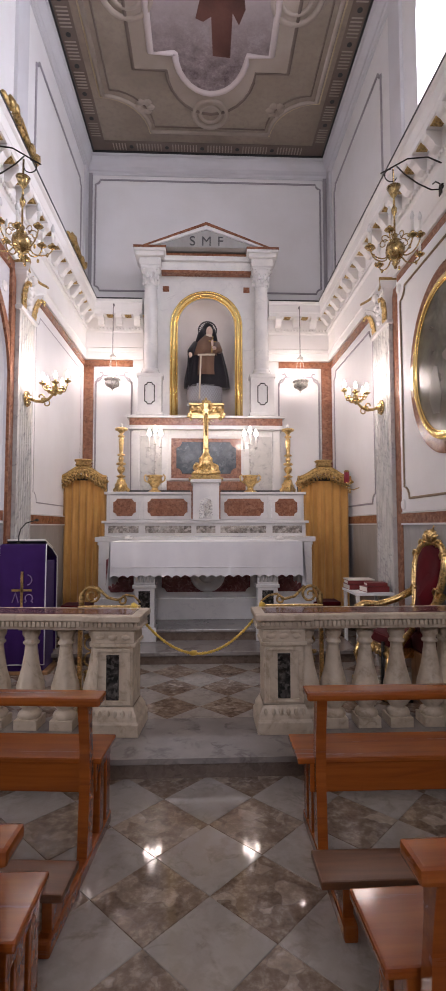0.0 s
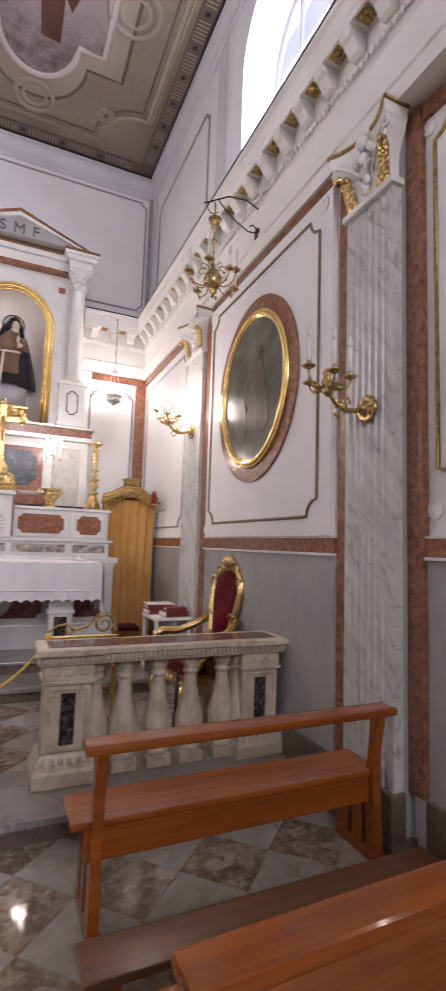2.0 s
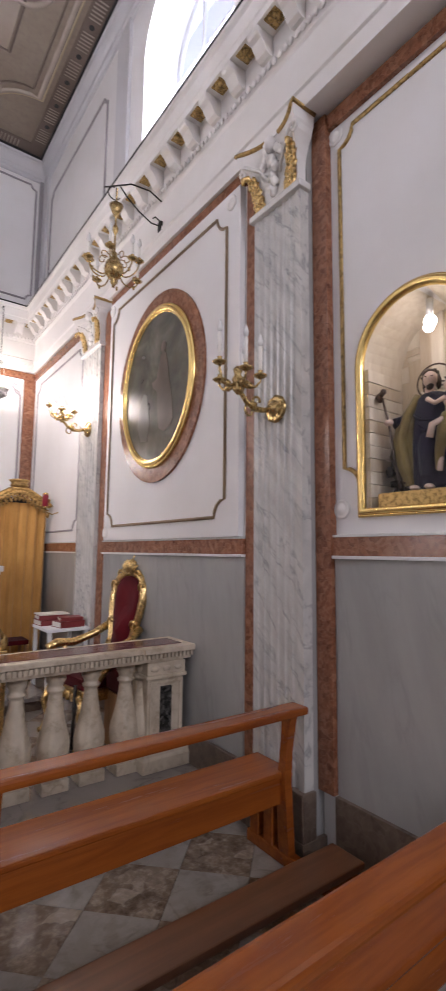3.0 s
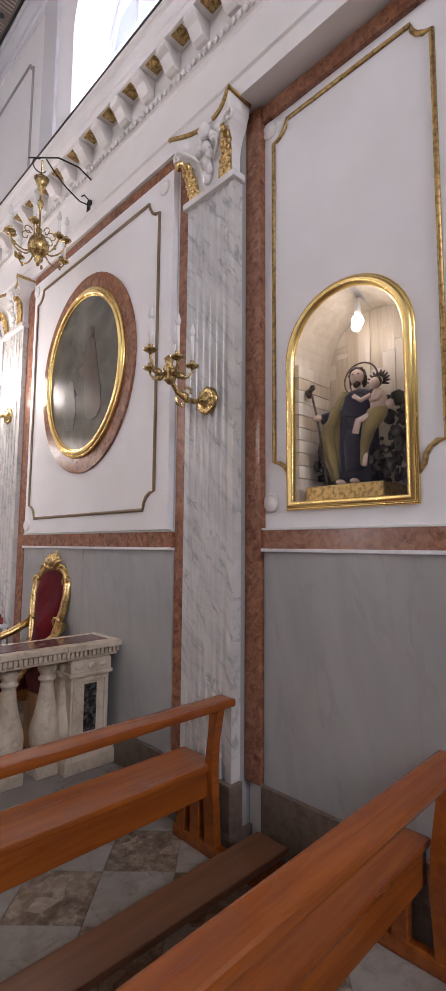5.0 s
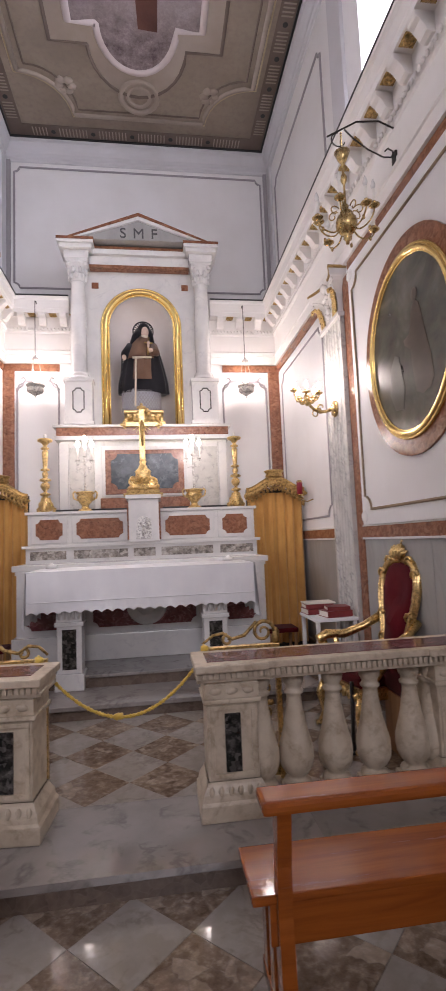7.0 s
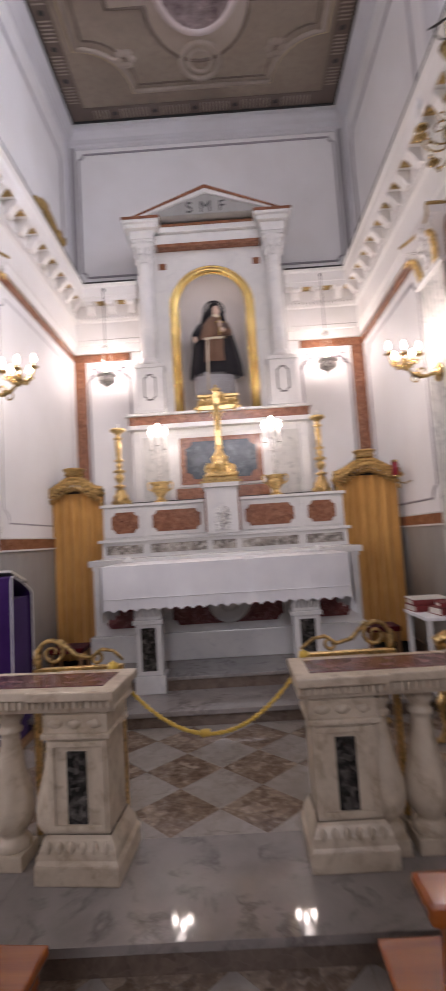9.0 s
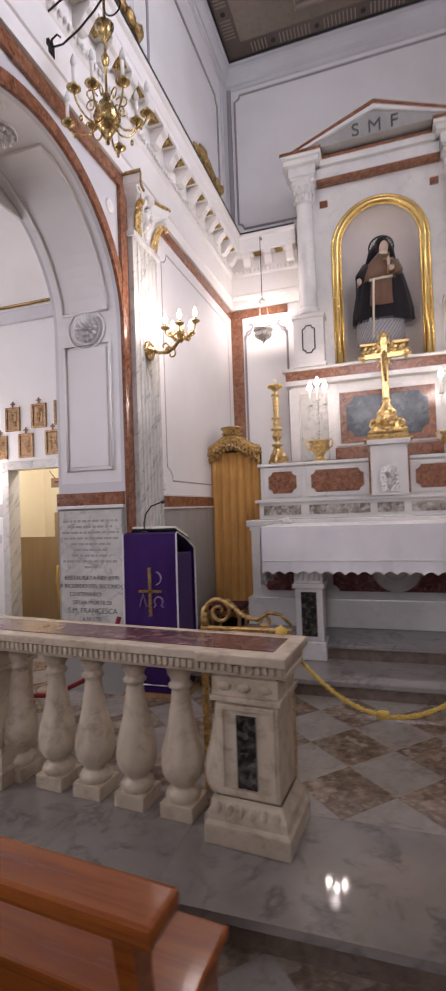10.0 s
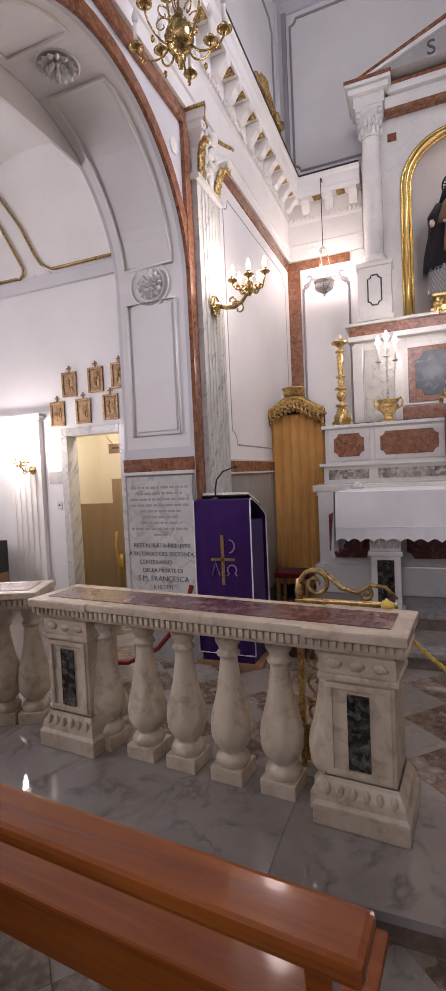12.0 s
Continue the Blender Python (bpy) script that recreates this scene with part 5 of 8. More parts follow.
altar_rail((-0.568, 3.505, DAIS), -1.735, 0.185, -5, (-1.395, -1.125, -0.885, -0.635, -0.38, -0.15), "ivory marble altar rail with balusters and red marble top")
altar_rail((0, 3.50, DAIS), 0.43, 2.155, 0, (0.80, 1.0, 1.235, 1.468, 1.715, 1.85), "ivory marble altar rail with balusters and red marble top")
altar_rail((-2.345, 3.79, DAIS), -1.10, -0.04, 22, (-0.68, -0.50, -0.32, -0.14), "ivory marble altar rail running on through the arch", (True, False))

# ---- pews ----


def pew(at, x0, x1, label, seat=0.10, turn=0.0):
    """A pew with seat, open back and kneeler; y towards the altar from the back rail, the seat's near edge at seat."""
    t = thing("pew", at, label, "pew", "pews", turn=turn)
    part("top_rail", boxes((x0, x1, -0.062, 0.062, 0.75, 0.792), bev=0.014), BENCH, t, "rounded lacquered top rail")
    part("seat", boxes((x0 - 0.03, x1 - 0.035, seat, seat + 0.285, 0.425, 0.455), bev=0.009), BENCH, t, "glossy seat board")
    part("seat_rail", boxes((x0 + 0.03, x1 - 0.06, seat + 0.012, seat + 0.037, 0.29, 0.425), bev=0.004), BENCH, t, "deep board under the seat")
    for xe in (x0 + 0.075, x1 - 0.085):
        bm = bmesh.new()
        prism(bm, [(-0.02, 0.0), (0.06, 0.0), (0.075, 0.30), (0.065, 0.455), (0.04, 0.62), (0.03, 0.72), (0.05, 0.752), (-0.04, 0.752), (-0.025, 0.70), (0.0, 0.56), (0.01, 0.40), (-0.005, 0.2)], "x", xe - 0.024, xe + 0.024, 0.006)
        part("upright", bm, BENCH, t, "shaped back upright")
        part("front_leg", boxes((xe - 0.026, xe + 0.026, seat + 0.19, seat + 0.26, 0.06, 0.425), bev=0.006), BENCH, t)
        part("middle_leg", boxes((xe - 0.026, xe + 0.026, seat + 0.075, seat + 0.145, 0.06, 0.425), bev=0.006), BENCH, t)
        part("seat_bearer", boxes((xe - 0.025, xe + 0.025, seat + 0.04, seat + 0.27, 0.36, 0.425), bev=0.004), BENCH, t)
        part("foot_rail", boxes((xe - 0.028, xe + 0.028, -0.46, seat + 0.29, 0.0, 0.065), bev=0.012), BENCH, t, "long floor runner")
        part("kneeler_bracket", prism(bmesh.new(), [(-0.42, 0.06), (-0.22, 0.06), (-0.25, 0.175), (-0.42, 0.175)], "x", xe - 0.02, xe + 0.02, 0.004), BENCH, t)
    part("kneeler", boxes((x0 - 0.03, x1 - 0.025, -0.43, -0.235, 0.172, 0.205), bev=0.008), KNEEL, t, "worn brown kneeler board")
    return t


pew((0, 2.425, 0), 0.54, 2.156, "orange lacquered wooden pew with kneeler", 0.035)
pew((-0.405, 2.395, 0), -1.62, 0.0, "orange lacquered wooden pew with kneeler", 0.10, -4.5)
pew((0.545, 1.235, 0), 0.0, 1.74, "orange lacquered wooden pew with kneeler", 0.09, 1.5)
pew((-0.41, 1.34, 0), -1.62, 0.0, "orange lacquered wooden pew with kneeler", 0.10, -1.0)


# ---- lamps of the church ----


def candle_set(t, spots, lit, mat, h=0.12):
    """Drip pans, sockets, candle tubes and bulbs at the ends of the branches."""
    for x, y, z in spots:
        part("drip_pan", lathe(bmesh.new(), [(0.012, -0.012), (0.03, -0.004), (0.042, 0.006), (0.04, 0.009), (0.016, 0.004), (0.013, 0.03), (0.016, 0.034)], 14, (x, y, z)), mat, t)
        part("candle", lathe(bmesh.new(), [(0.011, 0.03), (0.011, 0.03 + h)], 10, (x, y, z)), CANDLEW, t, "white candle tube")
        part("bulb", lathe(bmesh.new(), [(0.008, 0.03 + h), (0.016, 0.05 + h), (0.017, 0.062 + h), (0.009, 0.09 + h), (0.002, 0.108 + h)], 10, (x, y, z)), BULB if lit else DEADBULB, t, "lit flame bulb" if lit else "unlit flame bulb")


def wall_sconce(at, turn, lit, label):
    """Local +y points away from the wall."""
    t = thing("wall_sconce", at, label, "wall lamp", "wall sconces", turn)
    plate = lathe(bmesh.new(), [(0.0, 0.0), (0.085, 0.0), (0.085, 0.012), (0.07, 0.025), (0.06, 0.018), (0.035, 0.035), (0.02, 0.06), (0.0, 0.065)], 24, gad=8, gad_amp=0.06, gad_range=(0.01, 0.03))
    p = part("backplate", plate, BRASS, t, "round embossed brass backplate")
    p.matrix_basis = pose(0, 0, 0, -90, 0, 0)
    bm = tube(bmesh.new(), [(0, 0.04, 0), (0, 0.10, -0.025), (0, 0.17, -0.03), (0, 0.235, 0.0), (0, 0.28, 0.05), (0, 0.30, 0.09)], [0.018, 0.016, 0.02, 0.016, 0.014, 0.016], 8)
    for pts, r in ((curl((0.15, 0.02), 0.05, 0.012, -100, 200, 10, "yz"), 0.008), (curl((0.21, -0.05), 0.045, 0.012, 80, -200, 10, "yz"), 0.007)):
        tube(bm, pts, r, 6)
    blob(bm, (0, 0.19, -0.005), (0.02, 0.04, 0.02), 8, 6, 0.4, 1)
    part("arm", bm, BRASS, t, "scrolled brass arm")
    part("hub", lathe(bmesh.new(), [(0.006, 0.03), (0.03, 0.06), (0.022, 0.09), (0.035, 0.12), (0.02, 0.15), (0.028, 0.18), (0.01, 0.2)], 14, (0, 0.30, 0)), BRASS, t)
    spots = []
    for i in range(5):
        a = radians(72 * i + 90)
        r = 0.13
        ex, ey, ez = r * math.cos(a), 0.30 + r * math.sin(a), 0.13 + (0.05 if i == 0 else 0.0)
        b_ = tube(bmesh.new(), [(0, 0.30, 0.11), (0.4 * ex, 0.30 + 0.4 * (ey - 0.30), 0.075), (0.8 * ex, 0.30 + 0.8 * (ey - 0.30), 0.08), (ex, ey, ez - 0.02), (ex, ey, ez)], [0.009, 0.01, 0.008, 0.007, 0.008], 6)
        blob(b_, (0.55 * ex, 0.30 + 0.55 * (ey - 0.30), 0.085), (0.018, 0.018, 0.022), 6, 5, 0.5, i)
        part("branch", b_, BRASS, t)
        spots.append((ex, ey, ez + 0.01))
    candle_set(t, spots, lit, BRASS, 0.015 if lit else 0.15)
    return t


wall_sconce((2.15, 2.607, 2.47), 90, False, "brass wall sconce with five unlit candle bulbs")
wall_sconce((XL + 0.075, 5.33, 2.92), -90, True, "brass wall sconce with five lit candle bulbs")
wall_sconce((XR - 0.075, 5.60, 2.92), 90, True, "brass wall sconce with five lit candle bulbs")
lamp("sconce_light", "POINT", (XL + 0.40, 5.33, 3.26), 12, WARM, 0.12)
lamp("sconce_light", "POINT", (XR - 0.40, 5.60, 3.26), 12, WARM, 0.12)


def chandelier(at, label, hang):
    t = thing("chandelier", at, label, "chandelier", "brass chandeliers")
    part("body", lathe(bmesh.new(), [(0.0, -0.17), (0.012, -0.165), (0.016, -0.14), (0.03, -0.12), (0.02, -0.10), (0.045, -0.085), (0.072, -0.045), (0.078, 0.0), (0.062, 0.045), (0.035, 0.065), (0.045, 0.08), (0.02, 0.10), (0.026, 0.13), (0.01, 0.15)], 24, gad=12, gad_amp=0.05, gad_range=(-0.08, 0.05)), BRASS, t, "lobed brass body")
    part("stem", lathe(bmesh.new(), [(0.008, 0.14), (0.008, 0.30), (0.022, 0.33), (0.026, 0.36), (0.01, 0.39), (0.008, 0.46), (0.03, 0.49), (0.06, 0.56), (0.045, 0.565), (0.01, 0.53), (0.008, hang)], 14), BRASS, t, "brass stem with a leafy cup")
    spots = []
    for i in range(8):
        a = radians(45 * i + 12)
        R, dz = (0.245, -0.02) if i % 2 == 0 else (0.205, 0.06)
        f = lambda r, z: (r * math.cos(a), r * math.sin(a), z)
        b_ = tube(bmesh.new(), [f(0.05 + 0.035 * (1 - math.cos(q * 0.35)) , 0.03 - 0.10 * math.sin(q * 0.35)) for q in range(5)] + [f(0.5 * (0.085 + R) - 0.5 * (R - 0.085) * math.cos(q * math.pi / 8), dz * (q / 8) - 0.07 * (1 - q / 8) - 0.05 * math.sin(q * math.pi / 8)) for q in range(1, 9)], 0.006, 6)
        tube(b_, [f(0.095 + (0.045 - 0.0032 * q) * math.cos(2.6 - 0.55 * q), 0.075 + (0.045 - 0.0032 * q) * math.sin(2.6 - 0.55 * q)) for q in range(12)], 0.0045, 5)
        blob(b_, f(R - 0.04, -0.085), (0.012, 0.012, 0.02), 6, 5)
        part("arm", b_, BRASS, t)
        spots.append(f(R, dz + 0.005))
    candle_set(t, spots, False, BRASS, 0.10)
    return t


chandelier((1.70, 4.10, 3.93), "brass chandelier with unlit candle bulbs", 0.72)
chandelier((-1.46, 4.10, 3.93), "brass chandelier with unlit candle bulbs", 0.72)


def iron_bracket(xw, s, label):
    t = thing("iron_bracket", (xw, 4.10, 4.44), label, "bracket", "chandelier brackets")
    part("top_bar", tube(bmesh.new(), [(0, 0, 0.28), (s * 0.12, 0, 0.33), (s * 0.30, 0, 0.31), (s * 0.42, 0, 0.24), (s * 0.54, 0, 0.17)], 0.0065, 8), IRON, t)
    part("scroll", tube(bmesh.new(), [(s * 0.40, 0, 0.24)] + [(s * 0.33, 0, 0.17), (s * 0.22, 0, 0.09), (s * 0.10, 0, 0.035), (s * 0.03, 0, 0.04), (s * 0.02, 0, 0.09), (s * 0.06, 0, 0.11), (s * 0.085, 0, 0.085)], 0.006, 8), IRON, t, "curled iron strut")
    part("hook", tube(bmesh.new(), curl((s * 0.45, 0.15), 0.06, 0.05, 90, 90 + s * -250, 12), 0.005, 6), IRON, t)
    part("wall_plate", boxes((min(0, s * 0.02), max(0, s * 0.02), -0.03, 0.03, -0.01, 0.08), bev=0.004), IRON, t)
    return t


iron_bracket(XR - 0.05, -1, "black wrought-iron scroll bracket holding a chandelier")
iron_bracket(XL + 0.05, 1, "black wrought-iron scroll bracket holding a chandelier")


def hanging_lamp(at, top, label):
    t = thing("hanging_lamp", at, label, "hanging lamp", "sanctuary lamps")
    part("bowl", lathe(bmesh.new(), [(0.0, -0.125), (0.012, -0.12), (0.016, -0.105), (0.01, -0.095), (0.03, -0.085), (0.045, -0.075), (0.05, -0.062), (0.085, -0.05), (0.108, -0.028), (0.115, 0.0), (0.108, 0.02), (0.085, 0.032), (0.10, 0.042), (0.128, 0.05), (0.13, 0.062), (0.105, 0.07), (0.09, 0.075)], 28, gad=14, gad_amp=0.035, gad_range=(-0.06, 0.03)), SILVER, t, "embossed silver bowl")
    for i in range(3):
        a = radians(120 * i + 20)
        part("chain", tube(bmesh.new(), [(0.11 * math.cos(a), 0.11 * math.sin(a), 0.05), (0.045 * math.cos(a), 0.045 * math.sin(a), 0.42)], 0.004, 5), SILVER, t)
    part("crown", lathe(bmesh.new(), [(0.05, 0.42), (0.045, 0.44), (0.015, 0.47), (0.006, 0.49)], 14), SILVER, t)
    part("cord", tube(bmesh.new(), [(0, 0, 0.48), (0, 0, top - at[2])], 0.005, 5), IRON, t, "thin cord up to the cornice")
    part("hook", tube(bmesh.new(), [(0, 0, top - at[2]), (0, 0.05, top - at[2] + 0.02), (0, 0.115, top - at[2] + 0.01)], 0.007, 6), IRON, t, "iron hook in the cornice")
    part("bulb", blob(bmesh.new(), (0, 0, 0.15), (0.03, 0.03, 0.045), 12, 8), BULB, t, "lit bulb")
    part("bulb_holder", lathe(bmesh.new(), [(0.02, 0.03), (0.02, 0.10), (0.014, 0.11)], 10), SILVER, t)
    lamp("hanging_lamp_light", "POINT", (at[0], at[1] - 0.06, at[2] + 0.24), 11, WARM, 0.06)
    return t


hanging_lamp((-1.375, 7.78, 3.80), 5.08, "silver hanging lamp with a lit bulb")
hanging_lamp((1.60, 7.78, 3.80), 5.08, "silver hanging lamp with a lit bulb")

# ---- things on the altar ----
GR = 2.035


def tall_candlestick(at, label):
    t = thing("candlestick", at, label, "candlestick", "tall gilded candlesticks")
    bm = bmesh.new()
    for i in range(3):
        a = radians(120 * i + 30)
        f = lambda r, z: (r * math.cos(a), r * math.sin(a), z)
        tube(bm, [f(0.12, 0.02), f(0.135, 0.05), f(0.10, 0.07), f(0.07, 0.13), f(0.05, 0.2)], [0.026, 0.03, 0.028, 0.025, 0.02], 8)
        blob(bm, f(0.07, 0.09), (0.05, 0.05, 0.06), 8, 6, 0.5, i)
    lathe(bm, [(0.06, 0.02), (0.09, 0.06), (0.07, 0.12), (0.05, 0.19), (0.03, 0.22)], 16)
    part("foot", bm, GOLD, t, "three-footed carved gilded foot")
    part("stem", lathe(bmesh.new(), [(0.03, 0.21), (0.075, 0.232), (0.08, 0.245), (0.028, 0.262), (0.022, 0.28), (0.05, 0.305), (0.068, 0.345), (0.055, 0.375), (0.024, 0.395), (0.075, 0.408), (0.082, 0.422), (0.07, 0.434), (0.026, 0.446), (0.04, 0.47), (0.044, 0.50), (0.024, 0.53), (0.062, 0.54), (0.064, 0.556), (0.028, 0.57), (0.032, 0.60), (0.040, 0.70), (0.044, 0.78), (0.026, 0.80), (0.058, 0.812), (0.06, 0.828), (0.026, 0.842), (0.036, 0.87), (0.06, 0.895), (0.105, 0.91), (0.11, 0.928), (0.10, 0.94), (0.03, 0.93)], 18, gad=8, gad_amp=0.05, gad_range=(0.3, 0.8)), GOLD, t, "turned gilded stem")
    part("candle", lathe(bmesh.new(), [(0.022, 0.93), (0.022, 1.0), (0.006, 1.01)], 12), CANDLEW, t, "short white candle")
    return t


tall_candlestick((-1.13, 7.2, GR), "tall gilded candlestick with a candle stub").scale = (0.85, 0.85, 1.0)
tall_candlestick((1.29, 7.2, GR), "tall gilded candlestick with a candle stub").scale = (0.85, 0.85, 1.0)


def candelabrum(at, label):
    t = thing("candelabrum", at, label, "candelabrum", "candelabra on the altar")
    bm = lathe(bmesh.new(), [(0.085, 0.0), (0.09, 0.02), (0.075, 0.035), (0.05, 0.05), (0.04, 0.08), (0.055, 0.10), (0.09, 0.15), (0.105, 0.19), (0.09, 0.215), (0.115, 0.235), (0.12, 0.255), (0.08, 0.26)], 24, gad=8, gad_amp=0.05, gad_range=(0.1, 0.2))
    for s in (-1, 1):
        tube(bm, [(s * 0.09, 0, 0.15), (s * 0.14, 0, 0.18), (s * 0.15, 0, 0.24), (s * 0.12, 0, 0.27)], 0.012, 6)
    part("urn", bm, GOLD, t, "gilded urn")
    part("stem", lathe(bmesh.new(), [(0.012, 0.25), (0.008, 0.32), (0.016, 0.34), (0.007, 0.36), (0.007, 0.44), (0.014, 0.46), (0.007, 0.50), (0.007, 0.60), (0.013, 0.62), (0.006, 0.71)], 10), SILVER, t)
    for s in (-1, 0, 1):
        if s:
            part("branch", tube(bmesh.new(), [(0, 0, 0.52), (s * 0.02, 0, 0.56), (s * 0.045, 0, 0.57), (s * 0.065, 0, 0.54), (s * 0.085, 0, 0.58), (s * 0.085, 0, 0.66)], 0.006, 6), SILVER, t)
        z = 0.66 if s else 0.71
        part("drip_pan", lathe(bmesh.new(), [(0.01, -0.01), (0.032, 0.0), (0.03, 0.006), (0.012, 0.004)], 12, (s * 0.085, 0, z)), SILVER, t)
        part("candle", lathe(bmesh.new(), [(0.013, 0.0), (0.013, 0.17)], 10, (s * 0.085, 0, z)), CANDLEW, t, "tall white candle")
        part("bulb", lathe(bmesh.new(), [(0.010, 0.17), (0.024, 0.19), (0.027, 0.21), (0.016, 0.245), (0.002, 0.275)], 12, (s * 0.085, 0, z)), BULB, t, "lit flame bulb")
    lamp("candelabrum_light", "POINT", (at[0], at[1] - 0.20, at[2] + 0.92), 1.1, CANDLE, 0.05)
    return t


candelabrum((-0.645, 7.2, GR), "gilded urn with a lit three-branched candelabrum")
candelabrum((0.735, 7.2, GR), "gilded urn with a lit three-branched candelabrum")
# crucifix on its gilded foot
cru = thing("crucifix", (CX, 6.98, 2.20), "gilded crucifix on a carved gilded foot", "crucifix")
part("base_board", boxes((-0.24, 0.24, -0.14, 0.14, 0.0, 0.03), (-0.20, 0.20, -0.11, 0.11, 0.03, 0.075), bev=0.008), OLDGOLD, cru, "moulded gilded board")
bm = lathe(bmesh.new(), [(0.18, 0.075), (0.19, 0.10), (0.15, 0.14), (0.11, 0.20), (0.085, 0.28), (0.10, 0.31), (0.06, 0.35), (0.035, 0.40), (0.045, 0.43), (0.028, 0.46)], 20, sy=0.7, gad=6, gad_amp=0.08, gad_range=(0.1, 0.3))
for i in range(16):
    a = 2 * math.pi * i / 16
    blob(bm, ((0.16 - 0.004 * i % 3) * math.cos(a), 0.11 * math.sin(a), 0.12 + 0.05 * (i % 3)), (0.04, 0.03, 0.035), 7, 5, 0.5, i)
for s in (-1, 1):
    tube(bm, curl((s * 0.13, 0.17), 0.05, 0.015, 90, 90 - s * 300, 10, "xz", -0.03), 0.014, 6)
part("foot", bm, GOLD, cru, "carved gilded foot")
bm = boxes((-0.036, 0.036, -0.014, 0.014, 0.44, 1.10), (-0.20, 0.20, -0.014, 0.014, 0.875, 0.935), bev=0.006)
for x, z in ((-0.21, 0.905), (0.21, 0.905), (0, 1.12)):
    blob(bm, (x, 0, z), (0.035, 0.014, 0.035), 8, 6)
    for ddx, ddz in ((0.04, 0), (-0.04, 0), (0, 0.04), (0, -0.04)):
        blob(bm, (x + ddx, 0, z + ddz), (0.02, 0.011, 0.02), 7, 5)
for i in range(16):
    a = radians(22.5 * i + 11)
    tube(bm, [(0.04 * math.cos(a), 0, 0.905 + 0.04 * math.sin(a)), (0.135 * math.cos(a), 0, 0.905 + 0.135 * math.sin(a))], [0.010, 0.003], 5)
part("cross", bm, GOLD, cru, "gilded cross with rays")
part("corpus", tube(bmesh.new(), [(0, -0.02, 0.95), (0.004, -0.03, 0.87), (0, -0.035, 0.75), (0.006, -0.03, 0.63)], [0.014, 0.03, 0.024, 0.012], 8), OLDGOLD, cru, "plain bronze form on the cross")
# two small silver bowls on the altar cloth's corners
for x in (-0.88, 1.02):
    tagged(part("altar_bell", lathe(bmesh.new(), [(0.0, 0.0), (0.06, 0.0), (0.062, 0.012), (0.045, 0.03), (0.02, 0.045), (0.012, 0.06), (0.0, 0.062)], 18, (x, 6.30, 1.39)), CARRARA), "small white stone dome on the altar table", "ornament", "table ornaments")

# ---- statue in the high niche: one plain mesh ----


def coloured(name, bm, mats, label, category):
    ob = part(name, bm, mats[0])
    for m_ in mats[1:]:
        ob.data.materials.append(m_)
    return tagged(ob, label, category)


def loft(bm, rows, n, at, idx, folds=0, amp=0.0, span=None):
    """Draped body through ellipses (z, rx, ry, dx, dy)."""
    rings = []
    a0, a1 = span if span else (0, 360)
    full = span is None
    m_ = n if full else n + 1
    for z, rx, ry, dx, dy in rows:
        ring = []
        for i in range(m_):
            a = radians(a0 + (a1 - a0) * i / n)
            k = 1 + amp * math.cos(folds * a) * (1 if rx > 0.08 else 0)
            ring.append(bm.verts.new((at[0] + dx + rx * k * math.cos(a), at[1] + dy + ry * k * math.sin(a), at[2] + z)))
        rings.append(ring)
    made = []
    for p, q in zip(rings, rings[1:]):
        for i in range(m_ if full else n):
            made.append(bm.faces.new((p[i], p[(i + 1) % m_], q[(i + 1) % m_], q[i])))
    if full:
        made.append(bm.faces.new(rings[-1]))
        made.append(bm.faces.new(rings[0][::-1]))
    for f in made:
        f.smooth, f.material_index = True, idx
    return made


def lump(bm, idx, *args):
    n0 = set(bm.faces)
    blob(bm, *args)
    for f in bm.faces:
        if f not in n0:
            f.material_index = idx


def rod(bm, idx, *args):
    n0 = set(bm.faces)
    tube(bm, *args)
    for f in bm.faces:
        if f not in n0:
            f.material_index = idx


CLOAK = fabric("black_habit_cloth", (0.018, 0.017, 0.022), (0.012, 0.011, 0.015), 0.8)
HABIT = fabric("brown_habit_cloth", (0.21, 0.125, 0.085), (0.15, 0.085, 0.058), 0.8)
FLESH = painted("painted_plaster_flesh", (0.62, 0.46, 0.38), 0.5, 0.05)
TULLE = painted("white_blue_tulle", (0.60, 0.63, 0.70), 0.6, 0.12)
SX, SY, SZ = 0.105, 7.98, 3.50
bm = bmesh.new()
at = (SX, SY, SZ)
loft(bm, [(0.0, 0.275, 0.15, -0.03, 0), (0.16, 0.265, 0.145, -0.03, 0), (0.34, 0.25, 0.135, -0.02, 0)], 36, at, 3, 12, 0.045)
for k in range(-9, 10):
    for e in (-1, 1):
        pts_ = []
        for q in range(7):
            u_ = k / 9 * 1.5 + e * (q - 3) * 0.13
            pts_.append((SX - 0.03 + 0.282 * math.sin(u_), SY - 0.156 * math.cos(u_), SZ + 0.02 + 0.05 * q))
        rod(bm, 6, pts_, 0.0045, 4)
loft(bm, [(0.30, 0.365, 0.17, 0.0, 0.03), (0.45, 0.355, 0.17, 0.0, 0.03), (0.64, 0.315, 0.165, 0, 0.02), (0.84, 0.265, 0.15, 0, 0.02), (1.0, 0.215, 0.13, 0, 0.01), (1.10, 0.13, 0.10, 0, 0.01), (1.15, 0.08, 0.08, 0.02, 0)], 44, at, 0, 11, 0.045)
loft(bm, [(0.48, 0.165, 0.20, -0.01, -0.01), (0.62, 0.158, 0.20, -0.01, -0.01), (0.80, 0.152, 0.185, 0.0, -0.01), (0.93, 0.17, 0.16, 0, 0.0), (1.04, 0.12, 0.12, 0.01, 0)], 36, at, 1, 9, 0.05)
